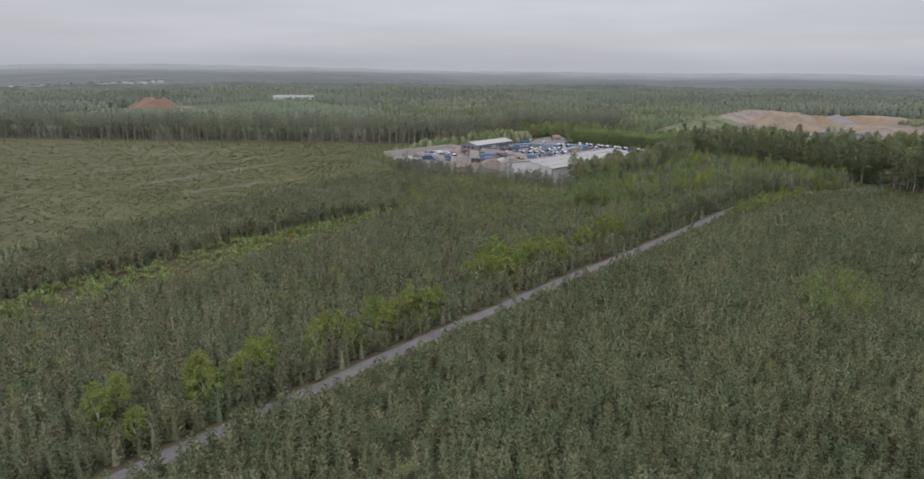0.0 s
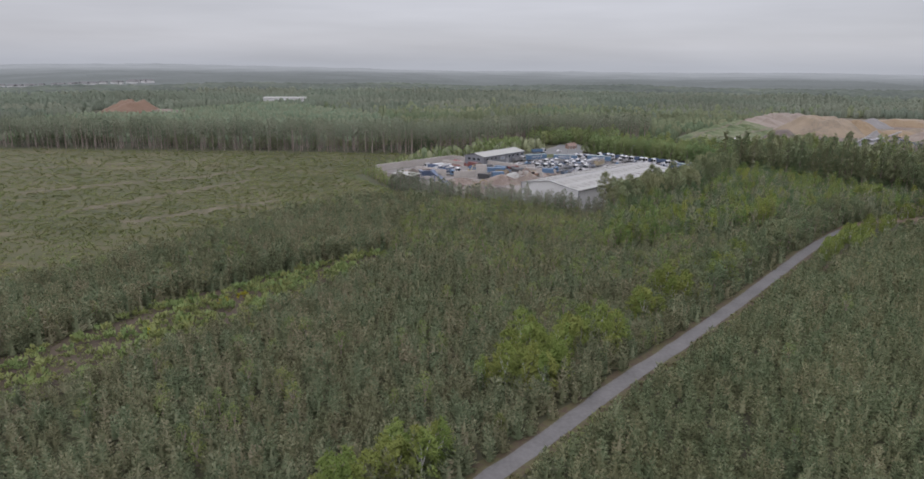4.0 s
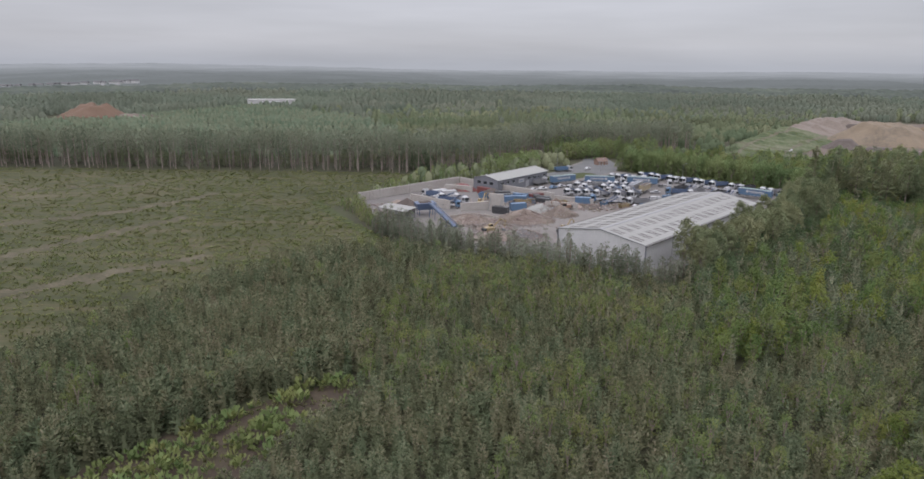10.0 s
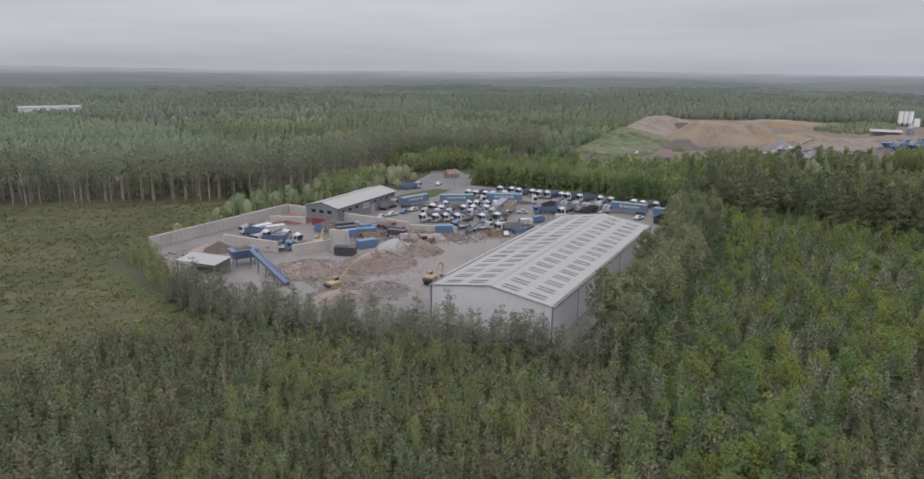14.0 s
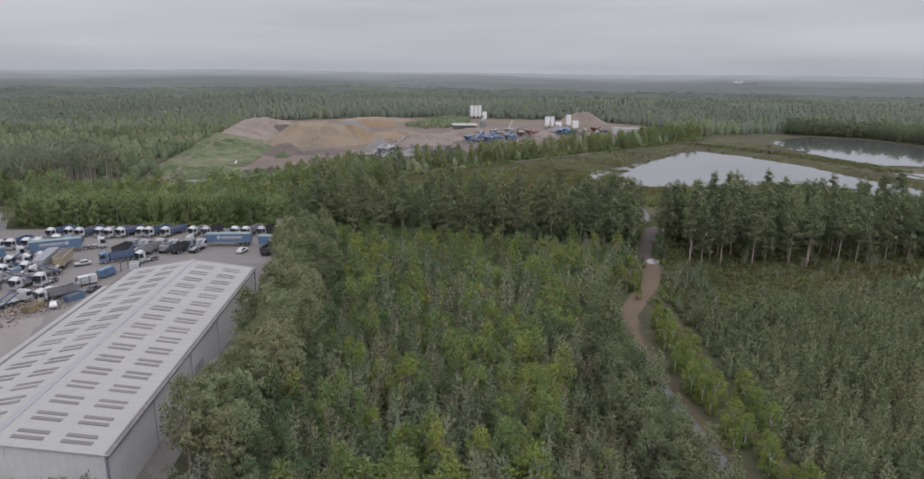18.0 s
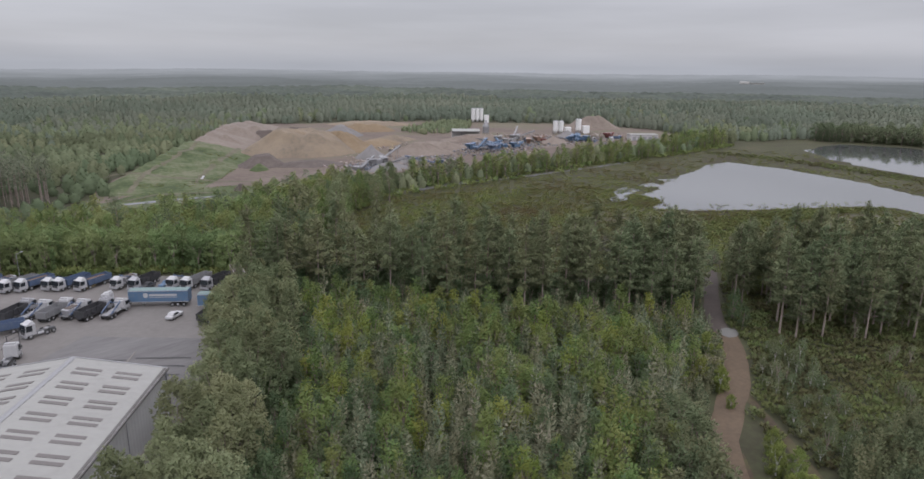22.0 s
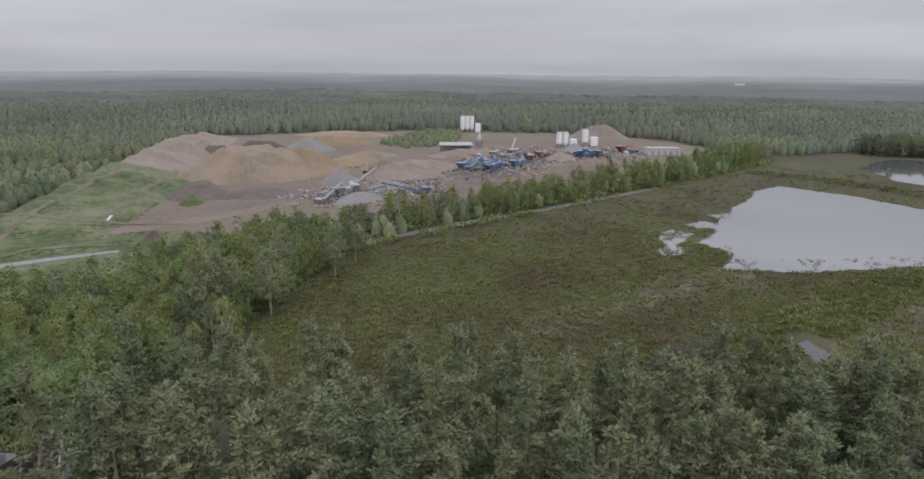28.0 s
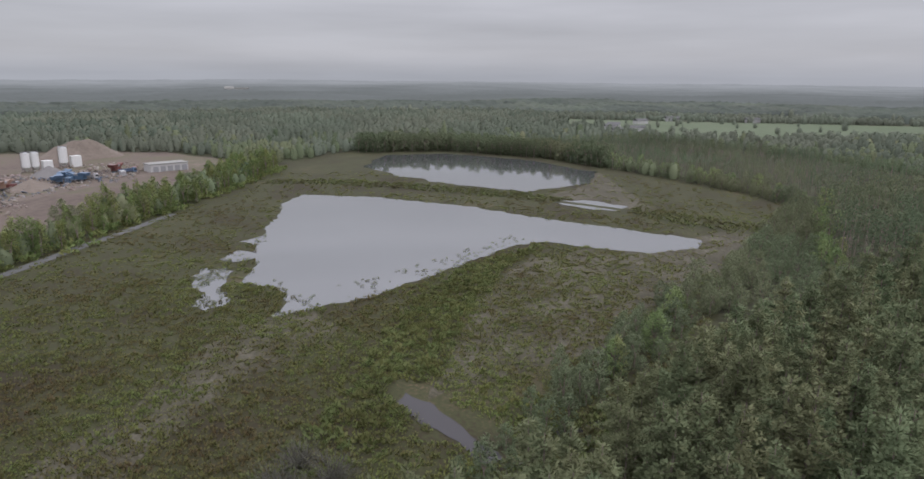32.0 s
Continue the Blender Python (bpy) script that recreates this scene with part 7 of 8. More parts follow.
debris("yard_scrap", [(-9, 433, 7, 2.6, 420), (14, 405, 14, 1.0, 700), (-14, 405, 12, 0.8, 400), (46, 396, 9, 0.8, 260), (58, 400, 8, 0.8, 260), (24, 404, 8, 1.6, 360), (35, 400, 10, 1.2, 400), (-36, 392, 9, 0.8, 200)], M["debris"], "loose scrap and parts strewn on concrete", 0.1, 0.45)
patch("dusty_ground", [(-24, 374), (-16, 360), (14, 340), (34, 344), (44, 356), (56, 390), (40, 398), (16, 396), (-6, 392)], 0.09, M["dust"], "pale dust spread over the working yard", "dust", 3, 3)

conv = root("sorting_conveyor", -17.5, 377.5, 0.05, -65, "blue inclined conveyor of a sorting plant", "conveyor")
part("belt_bed", slab((0, -0.8, 5.0), (21, -0.8, 1.2), (21, 0.8, 1.2), (0, 0.8, 5.0), 0.5), M["navy"], conv)
for s in (-1, 1):
    part("side_rail", tube((0, s * 0.9, 5.4), (21, s * 0.9, 1.6), 0.16, seg=5), M["navy"], conv)
for x in (1, 6, 11, 16, 20):
    z = 4.5 - x * 0.18
    for s in (-1, 1):
        part("leg", tube((x, s * 0.9, max(z, 0.6)), (x, s * 1.1, 0), 0.12, seg=5), M["navy"], conv)
plant_ = root("screening_plant", -20, 381, 0.05, 20, "brown and blue sorting hopper on legs", "plant")
part("hopper", box(-3, 3, -2, 2, 2.2, 4.6, top=(-0.7, -0.7, -0.5, -0.5)), M["navy"], plant_)
for x in (-2.5, 2.5):
    for y in (-1.6, 1.6):
        part("leg", tube((x, y, 0), (x, y, 2.3), 0.15, seg=6), M["navy"], plant_)
part("feed_load", box(-2.6, 2.6, -1.7, 1.7, 4.2, 5.1, top=(0.8, 0.8, 0.6, 0.6)), M["dark_soil"], plant_)
cover = root("low_shed", -37, 377.5, 0.05, -36, "low shelter with pale blue-grey roof beside the wall", "shelter")
part("roof", slab((0, 0, 3.4), (13, 0, 3.4), (13, 6.5, 4.0), (0, 6.5, 4.0), 0.2), M["roof_white"], cover)
for x in (0.3, 6.5, 12.7):
    for y in (0.4, 6.1):
        part("post", box(x - 0.12, x + 0.12, y - 0.12, y + 0.12, 0, 3.3), M["steel"], cover)
part("back_wall", box(0.2, 12.8, 6.2, 6.35, 0, 3.6), M["cladding"], cover)
# long dark run-off stains and joints on the apron
for i in range(6):
    a = 0.12 + 0.15 * i
    x0, y0 = 76 + 16 * a, 385.5 + 18.5 * a
    patch("run_off_stain", [(x0 + 1, y0 - 1), (x0 + 9, y0 - 9.2), (x0 + 9.3, y0 - 8.8), (x0 + 1.4, y0 - 0.5)], 0.13 + 0.004 * i, M["rubber"], "thin dark run-off streak on concrete", "stain", 1.5, 0.25)
    patch("run_off_stain", [(x0 + 10.5, y0 - 9.6), (x0 + 18, y0 - 17.0), (x0 + 18.3, y0 - 16.6), (x0 + 10.8, y0 - 9.2)], 0.14 + 0.004 * i, M["rubber"], "thin dark run-off streak on concrete", "stain", 1.5, 0.25)
ribbon("expansion_joint", [(86, 376.5), (102, 395.5)], 0.3, 0.16, M["dust"], "pale joint line in concrete", "joint", 0.05)
# mesh fence between lorry park and yard
fence = root("yard_fence", 60, 399, 0.05, 33, "thin dark steel fence across the lorry park", "fence")
for i in range(13):
    part("post", box(i * 3.0 - 0.06, i * 3.0 + 0.06, -0.06, 0.06, 0, 2.6), M["black"], fence)
for z in (0.4, 1.4, 2.4):
    part("rail", box(0, 36, -0.03, 0.03, z - 0.04, z + 0.04), M["black"], fence)
# apron beyond the shed end
patch("concrete_apron", [(97, 366), (74, 384), (84, 402), (98, 411), (115, 391)], 0.1, M["apron"], "grey concrete apron streaked with dark run-off", "apron", 6, 0.4)
patch("entrance_road", [(26, 468), (42, 486), (62, 520), (70, 560), (80, 560), (80, 520), (74, 490), (60, 474), (40, 462)], 0.1, M["asphalt"], "grey entrance road past the gate", "road", 6, 0.6)
patch("entrance_lawn", [(26, 458), (40, 474), (56, 484), (62, 480), (52, 466), (34, 452)], 0.16, M["grass"], "mown grass strip at the yard entrance", "lawn", 4, 0.5)

for px_, py_ in ((45, 502), (98, 455), (62, 470)):
    lamp = root("lamp_post", px_, py_, 0.05, 30, "tall thin grey lamp post beside the lorry park", "lamp post", "lamp posts")
    part("pole", tube((0, 0, 0), (0, 0, 9), 0.11, 0.07, 6), M["steel"], lamp)
    part("arm", tube((0, 0, 8.9), (1.4, 0, 9.2), 0.06, seg=5), M["steel"], lamp)
    part("lamp_head", box(1.2, 2.0, -0.18, 0.18, 9.1, 9.25, bev=0.03), M["grey"], lamp)
house = root("gate_house", 71, 514, -0.7, 20, "small brick house at the yard entrance", "house")
house.scale = (0.62, 0.62, 0.62)
part("wall", box(-5, 5, -3.5, 3.5, 1.25, 4.6), M["brick"], house)
part("roof_slope", slab((-5.4, -4.0, 4.4), (5.4, -4.0, 4.4), (5.4, 0, 7.4), (-5.4, 0, 7.4), 0.15), M["roof_tile"], house)
part("roof_slope", slab((-5.4, 0, 7.4), (5.4, 0, 7.4), (5.4, 4.0, 4.4), (-5.4, 4.0, 4.4), 0.15), M["roof_tile"], house)
part("gable", quadbm(((-5.02, -3.5, 4.6), (-5.02, 0, 7.2), (-5.02, 3.5, 4.6))), M["brick"], house)
part("gable", quadbm(((5.02, -3.5, 4.6), (5.02, 3.5, 4.6), (5.02, 0, 7.2))), M["brick"], house)
part("chimney", box(2.5, 3.4, -0.4, 0.4, 6.5, 8.6), M["brick"], house)
for x in (-3.2, 0, 3.2):
    for z in (1.0, 3.0):
        part("window", box(x - 0.6, x + 0.6, -3.56, -3.5, z, z + 1.1), M["white"], house)

# ---- quarry ----
def ridge(name, line, widths, heights, mat, label):
    """A long bank: crest along a line, one side steep, the other long."""
    v, f = [], []
    prof = np.linspace(-1, 1, 27)
    n = 90
    L = np.array(line, float)
    s = np.concatenate([[0], np.cumsum(np.hypot(*np.diff(L, axis=0).T))]); s /= s[-1]
    for i in range(n + 1):
        t = i / n
        x, y = np.interp(t, s, L[:, 0]), np.interp(t, s, L[:, 1])
        d = np.array([np.interp(min(t + 0.02, 1), s, L[:, 0]) - np.interp(max(t - 0.02, 0), s, L[:, 0]), np.interp(min(t + 0.02, 1), s, L[:, 1]) - np.interp(max(t - 0.02, 0), s, L[:, 1])])
        d /= np.hypot(*d)
        h = np.interp(t, np.linspace(0, 1, len(heights)), heights)
        for p in prof:
            w = (widths[0] if p < 0 else widths[1]) * p
            px, py = x + d[1] * w, y - d[0] * w
            z = h * (1 - abs(p)) ** 0.9 * (1 + 0.25 * noise.noise((px * 0.04, py * 0.04, 2.0))) - 0.1 + 1.3 * (1 - abs(p)) * min(1.0, h / 4) * noise.noise((px * 0.13, py * 0.13, 5.0))
            v.append((px, py, z))
    m = len(prof)
    for i in range(n):
        for j in range(m - 1):
            a = i * m + j
            f += [(a, a + 1, a + m + 1), (a, a + m + 1, a + m)]
    return tagged(new(name, mesh_np(name, v, [t[::-1] for t in f], [mat])), label, "bank")


ridge("grass_bank", [(160, 562), (176, 590), (208, 626), (250, 678)], (9, 40), (0.0, 4, 7, 8.5, 9), M["embankment"], "grassed earth bank at the quarry edge")
ridge("soil_bank", [(240, 664), (294, 730), (340, 785), (377, 830)], (12, 30), (7, 9, 9, 5), M["pink_soil"], "bare pinkish soil bank along the quarry rim")
ribbon("rim_path", [(150, 556), (164, 580), (196, 624), (240, 680), (290, 742), (340, 796), (380, 842)], 4, 0.3, M["worn_grass"], "pale worn path along the quarry rim", "path", 1.5)
for nm, x, y, rx, ry, h, mat, lab, tr, fl in (
        ("sand_mound", 306, 638, 38, 34, 14, "sand", "great flat-topped mound of tan sand", -38, 0.40), ("sand_mound", 334, 640, 20, 32, 11, "orange_sand", "orange-brown cut face of a sand mound", 20, 0.3),
        ("dark_mound", 256, 603, 15, 13, 5.5, "dark_soil", "purple-brown tipped soil heap", -38, 0.3), ("dark_mound", 276, 588, 22, 13, 2.2, "dark_soil", "low dark spread of topsoil", -30, 0.4),
        ("soil_mound", 287, 700, 19, 17, 8, "pink_soil", "pinkish tipped soil heap", 20, 0.1), ("soil_mound", 322, 740, 32, 26, 9, "pink_soil", "pinkish soil mound at the rim", 40, 0.4),
        # the two dark lens-shaped heaps stand in for cut soil faces
        ("dark_mound", 331, 722, 15, 8, 7, "dark_soil", "dark brown heap standing for a cut face", -38, 0.3), ("dark_mound", 372, 738, 20, 8, 5.5, "dark_soil", "dark brown heap standing for a cut face", -42, 0.4),
        ("soil_mound", 390, 707, 19, 16, 8, "grey_stone", "grey-brown stockpile of soil", -38, 0.2), ("sand_mound", 434, 728, 26, 16, 6, "orange_sand", "orange-brown stockpile of wet sand", -44, 0.4),
        ("sand_mound", 478, 770, 44, 16, 3, "sand", "pale sand spread at the rim", -46, 0.5), ("gravel_mound", 358, 580, 22, 17, 6.5, "pink_soil", "wide grey-brown gravel stockpile", -30, 0.2),
        ("gravel_mound", 384, 590, 26, 15, 5, "pink_soil", "long ribbed gravel stockpile", -40, 0.3), ("gravel_cone", 321, 585, 10.5, 10.5, 8.5, "grey_stone", "pointed grey gravel cone", 0, 0.0), ("soil_mound", 605, 606, 28, 18, 12, "pink_soil", "brown stockpile beside silos", -30, 0.25),
        ("sand_mound", 372, 640, 24, 14, 3.5, "orange_sand", "low spread of orange-tan sand", 10, 0.3), ("soil_mound", 446, 610, 30, 14, 4.5, "pink_soil", "low heap of pinkish soil", -40, 0.3), ("soil_mound", 330, 562, 14, 9, 3, "grey_stone", "small heap of crushed stone", 30, 0.1),
        ("sand_mound", 400, 655, 18, 10, 4, "sand", "small heap of pale sand", -30, 0.1), ("soil_mound", 480, 560, 16, 10, 4, "pink_soil", "heap of broken stone", 20, 0.1), ("gravel_cone", 520, 575, 10, 10, 6, "grey_stone", "pointed grey gravel cone", 0, 0.0),
        ("grass_hump", 232, 612, 14, 8, 4.0, "embankment", "grassy hump at the foot of a bank", 50, 0.2), ("grass_hump", 246, 590, 8, 5, 3.0, "embankment", "grassy hump at the foot of a bank", 50, 0.1),
        ("brushwood_mound", 207.8, 541.7, 3.6, 2.8, 2.6, "dark_soil", "dark heap of brushwood on the bank", 0, 0.2), ("gravel_mound", 300, 545, 16, 9, 3, "grey_stone", "grey gravel heap near the trees", 10, 0.2)):
    heap(nm, x, y, rx, ry, h, M[mat], lab, tr, rough=0.26 if "hump" in nm else 0.13, flat=fl, seg=64, rings=20)
BANK = np.array([(160, 562), (176, 590), (208, 626), (250, 678)], float)


def bank_z(x, y):
    """Height of the grass bank at a place."""
    s = np.concatenate([[0], np.cumsum(np.hypot(*np.diff(BANK, axis=0).T))])
    t = np.linspace(0, 1, 200)
    bx, by = np.interp(t, s / s[-1], BANK[:, 0]), np.interp(t, s / s[-1], BANK[:, 1])
    i = int(np.argmin(np.hypot(bx - x, by - y)))
    d = math.hypot(bx[i] - x, by[i] - y) / 40.0
    h = float(np.interp(t[i], np.linspace(0, 1, 5), (0.0, 4, 7, 8.5, 9)))
    return h * max(1 - d, 0.0) ** 0.9 * (1 + 0.25 * noise.noise((x * 0.04, y * 0.04, 2.0))) - 0.1 + 1.3 * max(1 - d, 0.0) * min(1.0, h / 4) * noise.noise((x * 0.13, y * 0.13, 5.0))


for nm, lab, wide, line in (("rim_track", "pale worn soil track along the top of the bank", 2.4, [(168, 566), (184, 590), (214, 623), (254, 672)]), ("bank_track", "pale path slanting across the grass bank", 1.8, [(200, 570), (216, 592), (232, 612), (250, 634), (266, 650)])):
    ob = ribbon(nm, line, wide, 0.0, M["worn_grass"], lab, "path", 1.0, 1.0)
    for v in ob.data.vertices:
        v.co.z = max(bank_z(v.co.x, v.co.y), 0.1) + 0.12
patch("terrace", TERRACE, 0.12, M["embankment"], "grassy terrace below the quarry bank", "terrace", 5, 2)
x, y = planted(TERRACE, 1.7, 0.5)
k = (rs.uniform(0, 1, len(x)) < 0.5)
k &= ~inside([(154, 547), (178, 542), (196, 537), (194, 528), (178, 531), (154, 536)], x, y)
scatter("terrace_grass", TUFT, rows_of(x[k], y[k], 0.3, 0.8), [M["reed"]], "rough grass tufts on the terrace", "undergrowth")
x, y = planted([(160, 566), (176, 592), (208, 628), (236, 660), (262, 640), (244, 606), (216, 572), (190, 560)], 2.2, 0.5)
k = rs.uniform(0, 1, len(x)) < 0.6 * (lumps(x, y, 0.08, 3.0) > 0.48)
from_bank = near_line([(160, 562), (176, 590), (208, 626), (250, 678)], x[k], y[k])
p = rows_of(x[k], y[k], 0.4, 1.0)
p[:, 2] = np.clip(6.0 * (1 - from_bank / 40) ** 0.9, 0, 9) * np.clip((y[k] - 560) / 60, 0.3, 1.2)
scatter("bank_scrub", TUFT, p, [M["reed"]], "green tussocks on the earth bank", "undergrowth")
for nm, lab, wide, line in (("bank_path", "pale path climbing past the bank", 2.4, [(208, 580), (214.7, 589.4), (235, 614), (256, 640), (276, 664)]), ("base_track", "pale sandy track along the bank's foot", 2.6, [(164, 598), (176.5, 601.6), (192.5, 587.6), (205, 576.6), (214, 566), (224, 554.6)]),
                            ("soil_strip", "bare sandy strip below the bank", 2.0, [(160, 550), (175.3, 555.8), (187.3, 549.2), (199, 541)])):
    ob = ribbon(nm, line, wide, 0.0, M["worn_grass"], lab, "path", 1.0, 1.0)
    for v in ob.data.vertices:
        v.co.z = max(bank_z(v.co.x, v.co.y), 0.16) + 0.12
patch("settling_pool", [(157, 545), (167, 543.5), (178.4, 540.5), (193.5, 535.4), (193, 532.6), (178, 536.5), (166, 539.5), (157, 541.5)], 0.2, M["water"], "narrow settling pool at the bank's foot", "pool", 3, 0.8)
ribbon("haul_road", [(150, 556), (176, 570), (220, 556), (270, 560), (330, 555), (400, 560), (470, 540), (560, 515)], 9, 0.16, M["haul_soil"], "pale haul road through the quarry", "road", 1.5)
pipe = root("concrete_culvert", 208, 579, 0.3, 40, "white concrete outfall chute on the bank", "culvert")
part("chute", slab((-1.6, -0.5, 0.2), (2.4, -0.5, 1.6), (2.4, 0.5, 1.6), (-1.6, 0.5, 0.2), 0.3), M["white"], pipe)
part("head_wall", box(-2.3, -1.5, -1.3, 1.3, 0, 0.8), M["white"], pipe)


def silo_group(x, y, turn, count, r, h, words):
    g = root("silo_group", x, y, 0.05, turn, words, "silo")
    for i in range(count):
        b = tube((i * r * 2.1, 0, 3.0), (i * r * 2.1, 0, h), r, seg=16)
        tank = part("tank", b, M["silo_white"], g)
        part("cone", tube((i * r * 2.1, 0, 1.0), (i * r * 2.1, 0, 3.0), r * 0.35, r, 12), M["silo_white"], tank)
        part("cap", tube((i * r * 2.1, 0, h), (i * r * 2.1, 0, h + 0.6), r, r * 0.4, 12), M["silver"], tank)
        for a in (0.8, 2.4, 3.9, 5.5):
            part("leg", tube((i * r * 2.1 + r * 0.9 * math.cos(a), r * 0.9 * math.sin(a), 0), (i * r * 2.1 + r * 0.9 * math.cos(a), r * 0.9 * math.sin(a), 3.4), 0.15, seg=5), M["steel"], g)
    part("walkway", box(-r, count * r * 2.1 - r, -0.6, 0.6, h + 0.6, h + 0.8), M["steel"], g)
    part("ladder", tube((-r - 0.2, 0, 0), (-r - 0.2, 0, h), 0.12, seg=4), M["steel"], g)
    part("batch_house", box(count * r * 2.1 - r * 0.5, count * r * 2.1 + r * 1.8, -r, r, 0, h * 0.55), M["silo_white"], g)
    return g


silo_group(574, 727, -42, 3, 2.0, 14, "three tall white cement silos far across the quarry")
silo_group(533, 596, -42, 2, 2.2, 11, "two white silos beside stockpiles")
silo_group(556, 588, -42, 1, 2.4, 12, "single white silo with batching house")
ws = root("quarry_shed", 440, 630, 0.05, -44, "long white-roofed open shed in the quarry", "shed")
part("roof", slab((0, -4, 6.5), (22, -4, 6.5), (22, 4, 7.8), (0, 4, 7.8), 0.4), M["roof_white"], ws)
part("back_wall", box(0.3, 21.7, 3.4, 3.8, 0, 7.0), M["cladding"], ws)
for x in (0.5, 7.5, 14.5, 21.5):
    part("post", box(x - 0.2, x + 0.2, -3.7, -3.3, 0, 6.4), M["steel"], ws)
hop = root("hopper_tower", 459, 611, 0.05, 0, "grey conical hopper tower", "hopper")
part("tank", tube((0, 0, 5), (0, 0, 10), 2.6, seg=12), M["steel"], hop)
part("roof_cone", tube((0, 0, 10), (0, 0, 15), 2.6, 0.3, 12), M["steel"], hop)
for a in (0.8, 2.4, 3.9, 5.5):
    part("leg", tube((2 * math.cos(a), 2 * math.sin(a), 0), (2 * math.cos(a), 2 * math.sin(a), 5.2), 0.2, seg=5), M["steel"], hop)
flat = root("flat_building", 540, 530, 0.05, -44, "low building with flat pale roof", "building")
part("wall", box(0, 22, -5, 5, 0, 4.4), M["cladding"], flat)
part("roof", box(-0.4, 22.4, -5.4, 5.4, 4.4, 4.8), M["roof_white"], flat)
for i in range(5):
    part("door", box(1.5 + 4.2 * i, 4.5 + 4.2 * i, -5.08, -5.0, 0, 3.2), M["grey"], flat)


def conveyor(x, y, turn, length, h, mat, words):
    c = root("belt_conveyor", x, y, 0.05, turn, words, "conveyor")
    part("boom", slab((0, -0.5, 1.0), (length, -0.5, h), (length, 0.5, h), (0, 0.5, 1.0), 0.5), mat, c)
    for s in (-1, 1):
        part("rail", tube((0, s * 0.6, 1.3), (length, s * 0.6, h + 0.3), 0.1, seg=4), mat, c)
    for k in (0.25, 0.6, 0.9):
        for s in (-1, 1):
            part("leg", tube((length * k, s * 0.4, 1 + (h - 1) * k - 0.4), (length * k - 1, s * 1.2, 0), 0.12, seg=4), mat, c)
    part("hopper", box(-2.2, 0.8, -1.4, 1.4, 1.2, 3.0, top=(-0.5, -0.5, -0.4, -0.4)), mat, c)
    return c


for x, y, tr, ln, h, m, w in ((280, 548, 28, 24, 6, "steel", "grey belt conveyor at the screening plant"), (300, 558, 18, 30, 9, "steel", "grey belt conveyor lifting gravel"), (306, 556, -80, 18, 6, "steel", "grey belt conveyor in the quarry"),
                              (330, 536, 150, 20, 6, "navy", "dark belt conveyor in the quarry"), (396, 566, 20, 22, 7, "blue", "blue belt conveyor of the crusher"), (404, 574, -40, 20, 6, "blue", "blue belt conveyor of the crusher"),
                              (420, 560, 60, 18, 6, "blue", "blue belt conveyor in the quarry"), (452, 585, -20, 26, 8, "steel", "grey belt conveyor in the quarry"), (480, 600, 30, 24, 8, "steel", "grey belt conveyor in the quarry"), (500, 560, 10, 16, 5, "blue", "blue belt conveyor in the quarry")):
    conveyor(x, y, tr, ln, h, M[m], w)


def crusher(x, y, turn, mat, words):
    c = root("mobile_crusher", x, y, 0.05, turn, words, "crusher")
    for s in (-1, 1):
        part("crawler_track", box(-3, 3, s * 1.2 - 0.3, s * 1.2 + 0.3, 0, 1.0, bev=0.2), M["black"], c)
    part("body", box(-4, 3, -1.4, 1.4, 1.1, 3.2, bev=0.1), mat, c)
    part("hopper", box(-5.5, -1.5, -1.6, 1.6, 3.0, 4.6, top=(-0.8, -0.4, -0.5, -0.5)), mat, c)
    part("screen_box", slab((0, -1.2, 3.2), (5, -1.2, 4.8), (5, 1.2, 4.8), (0, 1.2, 3.2), 0.9), mat, c)
    part("discharge", tube((3, 0, 1.6), (8, 0, 4.2), 0.45, seg=6), mat, c)
    part("engine", box(-1.4, 1.5, -1.45, 1.45, 3.2, 4.2, bev=0.1), M["grey"], c)


for x, y, tr, m in ((398, 572, 20, "blue"), (410, 560, -30, "blue"), (416, 568, 70, "blue"), (404, 556, 10, "navy"), (428, 556, 0, "blue"), (497, 556, 30, "blue"), (510, 560, 10, "blue"), (504, 550, 80, "blue"), (455, 566, 40, "orange"), (474, 570, 0, "orange"), (300, 556, 0, "steel"), (308, 560, 60, "steel"), (470, 590, 10, "steel"), (452, 592, 20, "steel"), (540, 548, 0, "red")):
    crusher(x, y, tr, M[m], {"blue": "blue tracked crusher", "navy": "dark blue tracked screener", "orange": "orange-red tracked crusher", "steel": "grey screening machine", "red": "red tracked screener"}[m] + " standing on quarry floor")
for i in range(16):
    put((T_grey, C_white, K_white, T_bb, K_red, T_grey, C_silver, K_blue)[i % 8], 440 + 8.5 * i + rs.uniform(-3, 3), 596 - 5.0 * i + rs.uniform(-9, 9), rs.uniform(0, 360))
put(E_yellow, 350, 600, 40); put(E_orange, 468, 578, 100)
debris("quarry_scrap", [(395, 560, 26, 2.5, 340), (430, 570, 30, 2.0, 300), (470, 575, 34, 1.5, 280), (510, 560, 34, 1.5, 240), (300, 556, 18, 1.8, 400), (345, 560, 20, 1, 300), (455, 605, 26, 1, 300)], M["scrap"], "blue and grey scrap metal and plant parts in the quarry", 0.3, 1.0)
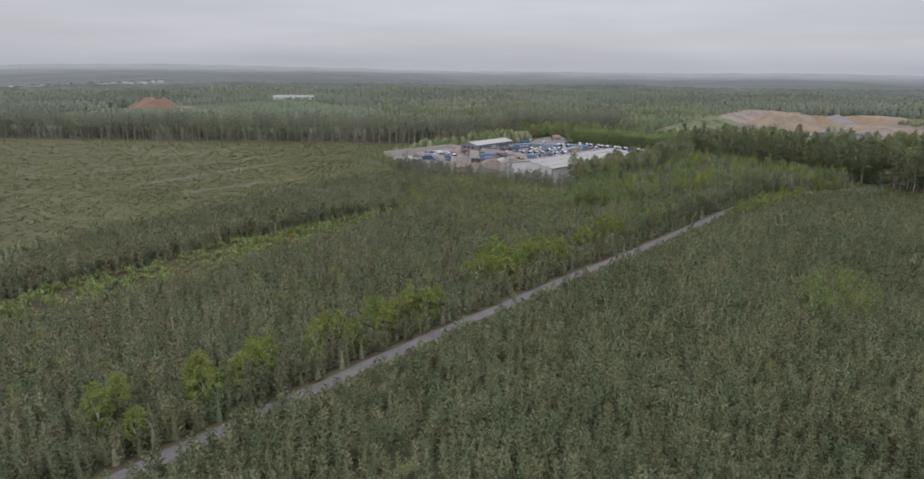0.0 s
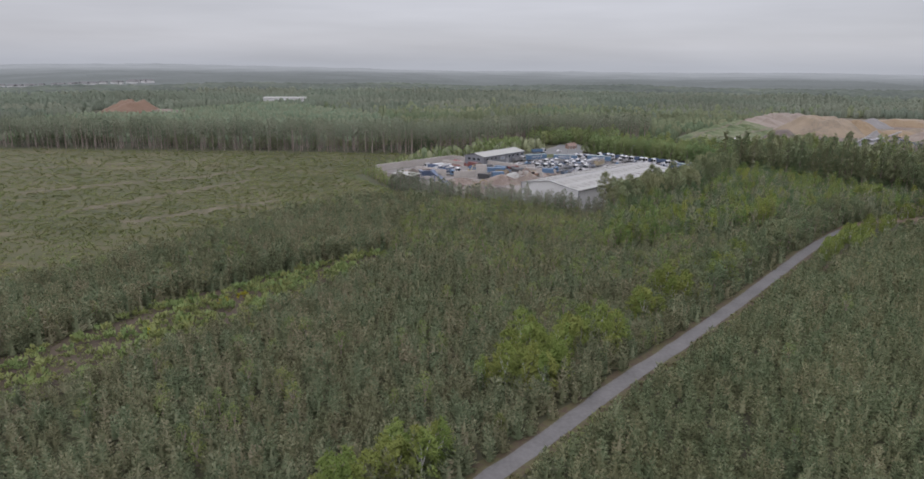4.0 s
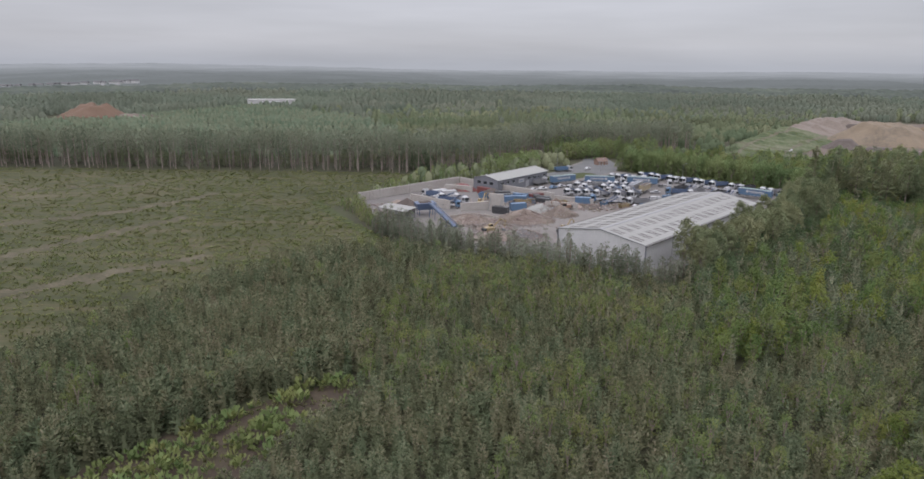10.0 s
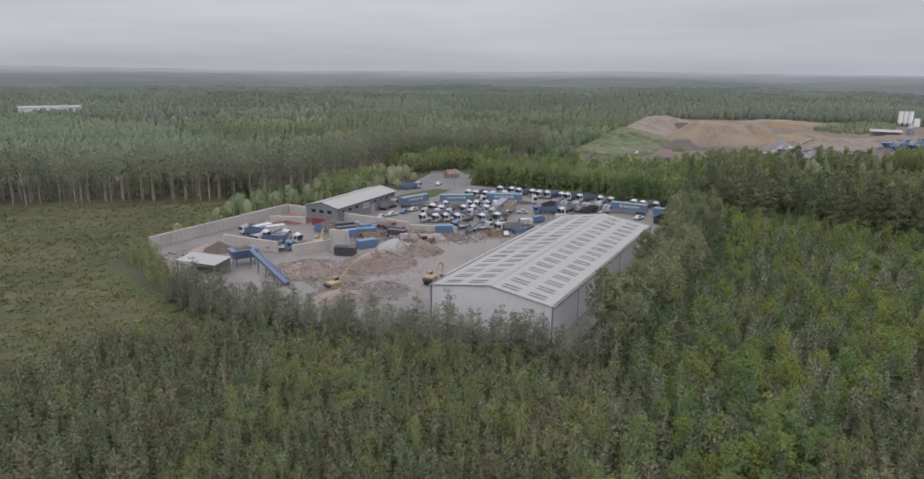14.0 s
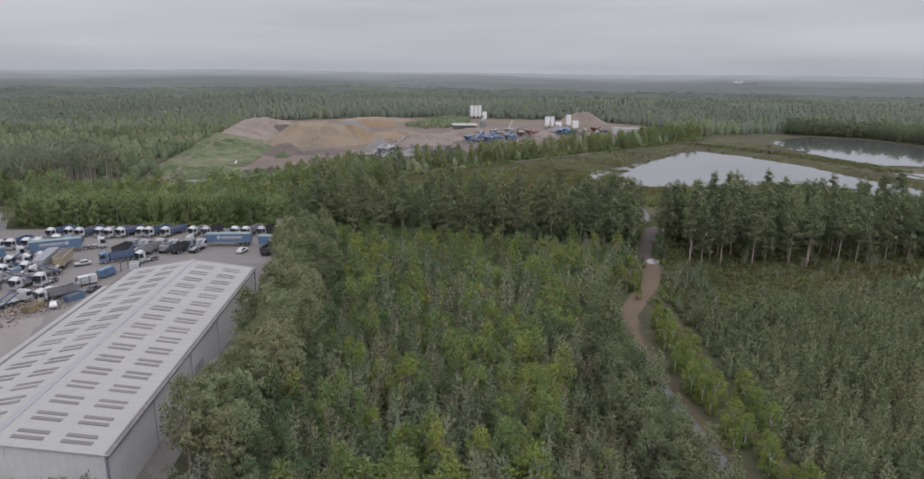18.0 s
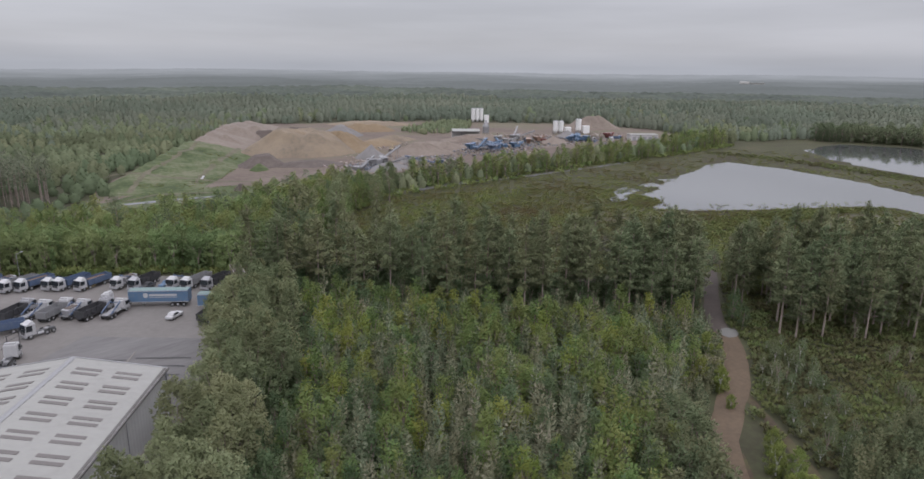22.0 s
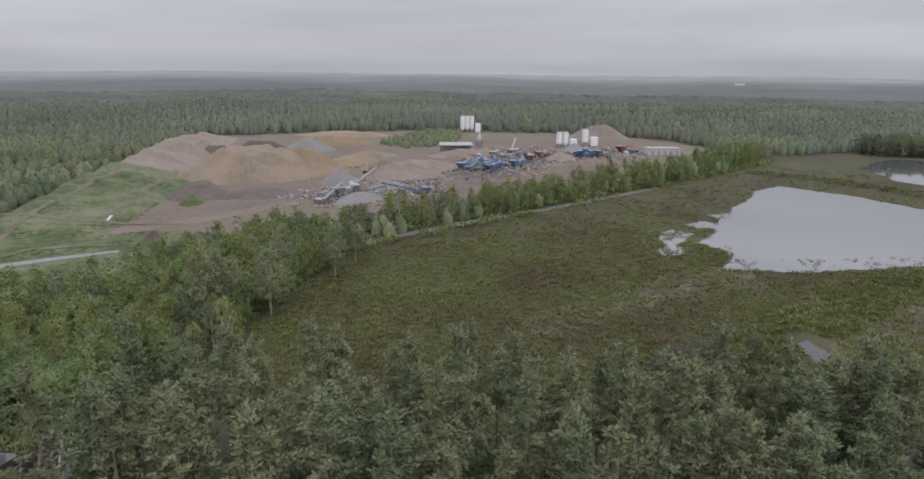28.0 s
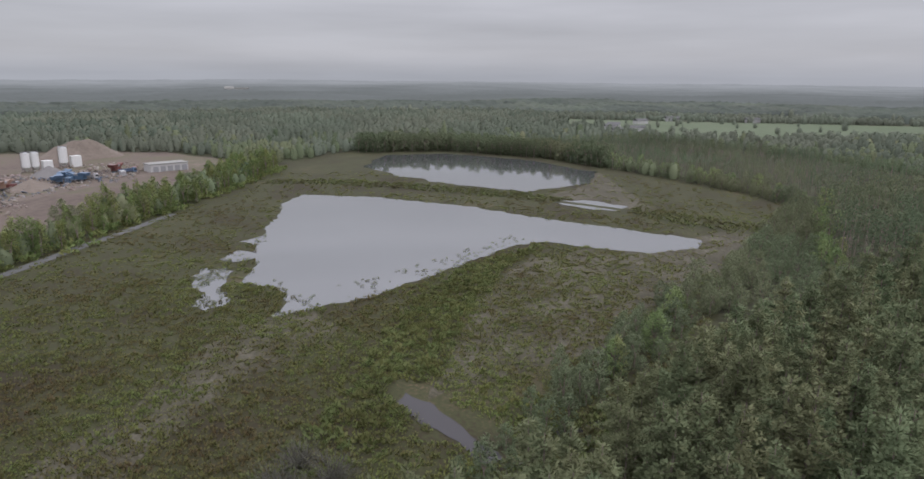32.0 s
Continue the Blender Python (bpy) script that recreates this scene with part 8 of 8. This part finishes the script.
debris("quarry_rocks", [(300, 555, 30, 1, 260), (420, 565, 36, 1, 320), (480, 585, 50, 1, 420), (330, 545, 20, 0.6, 160), (540, 560, 40, 0.6, 260), (360, 600, 50, 0.5, 200)], M["debris"], "loose stone and scrap over the quarry floor", 0.4, 1.5)

# ---- far things ----
heap("red_mound", -352, 772, 36, 22, 14, M["red_soil"], "red-brown soil mound beyond the heath", 10, flat=0.3)
heap("red_mound", -312, 772, 26, 14, 5, M["pink_soil"], "low bare soil spread beyond the heath", 10, flat=0.5)
fb = root("far_depot", -282, 1006, 0, 8, "long white-roofed depot among far trees", "building")
part("wall", box(0, 58, 0, 14, 0, 7), M["cladding"], fb)
part("roof", box(-0.5, 58.5, -0.5, 14.5, 7, 8.6, top=(0, 0, 5, 5)), M["roof_white"], fb)
part("annexe", box(18, 40, -10, 0, 0, 5.5), M["white"], fb)
for i in range(26):
    a = i / 25
    x, y = -930 + 190 * a + rs.uniform(-8, 8), 1390 + 290 * a + rs.uniform(-40, 40)
    h = root("far_house", x, y, float(rise(x, y)) + 4, rs.uniform(-25, 25), "pale rendered house in a far village", "house", "far village")
    L = rs.uniform(8, 22)
    part("wall", box(0, L, 0, 9, 0, 6), M["cladding"], h)
    part("roof", box(-0.5, L + 0.5, -0.5, 9.5, 6, 9, top=(0.5, 0.5, 4.6, 4.6)), M["asphalt"], h)
dome = root("far_hangar", 2030, 978, float(rise(2030, 978)) + 7, 108, "white arched hangar in far forest", "hangar")
part("shell", tube((0, 0, 0), (26, 0, 0), 8, seg=18), M["roof_white"], dome)
part("annexe", box(-40, -2, -6, 6, 0, 5), M["roof_white"], dome)
for x, y, L in ((880, 150, 18), (930, 165, 14), (850, 185, 12), (1060, 60, 20), (1040, -40, 18), (900, 176, 14), (1000, 120, 16)):
    b = root("farm_building", x, y, 0.3, rs.uniform(60, 120), "low grey farm building by the pasture", "farm building", "farm")
    part("wall", box(0, L, 0, 10, 0, 4), M["cladding"], b)
    part("roof", box(-0.5, L + 0.5, -0.5, 10.5, 4, 6.4, top=(0, 0, 5, 5)), M["asphalt"], b)


# bare twiggy willow scrub
for x, y, h in ((230, 367, 9.0), (235, 363, 10.5), (239, 369, 8.0), (227, 371, 7.5), (225, 363, 8.0), (233, 371, 8.5)):
    s = Shape()
    for i in range(800):
        a, k = rs.uniform(0, 6.283), rs.uniform(0, 1) ** 0.5
        d = np.array((math.cos(a) * k, math.sin(a) * k, rs.uniform(0.4, 1.3)))
        s.blade(d * h * 0.42 * rs.uniform(0.1, 1.0) * (1, 1, 0.9), d + rs.normal(size=3) * 0.3, rs.uniform(0.7, 1.5), 0.09, 0)
    for i in range(8):
        a = i * 0.785
        s.cone(0, h * 0.5, 0.08, 0.03, 4, 0, 0, 0, 1.6 * math.cos(a), 1.6 * math.sin(a))
    v, f, m, _ = s.done()
    w = new("bare_willow", mesh_np("bare_willow", v, f, [M["dead_wood"]]))
    w.location = (x, y, 0)
    tagged(w, "bare grey-brown twiggy willow scrub at the marsh edge", "willow", "bare willows")
# bare dead trees at the marsh edge
for x, y, h in ((215, 384, 9.0), (221, 378, 7.0)):
    d = root("dead_tree", x, y, 0, rs.uniform(0, 360), "bare grey dead tree at the marsh edge", "dead tree", "dead trees")
    part("trunk", tube((0, 0, 0), (0.3, 0.2, h), 0.16, 0.03, 6), M["dead_wood"], d)
    b = bmesh.new()
    for i in range(26):
        z, a = h * rs.uniform(0.25, 0.95), rs.uniform(0, 6.283)
        ln = (1.1 - z / h) * h * 0.36 + 0.5
        e = (ln * math.cos(a), ln * math.sin(a), z + ln * 0.5)
        tube((0.3 * z / h, 0.2 * z / h, z), e, 0.05, 0.015, 4, b)
        for _ in range(2):
            a2 = a + rs.uniform(-0.9, 0.9)
            tube((e[0] * 0.6, e[1] * 0.6, z + ln * 0.3), (e[0] * 0.6 + 0.7 * math.cos(a2), e[1] * 0.6 + 0.7 * math.sin(a2), z + ln * 0.3 + 0.7), 0.025, 0.008, 3, b)
    part("crown", b, M["dead_wood"], d)
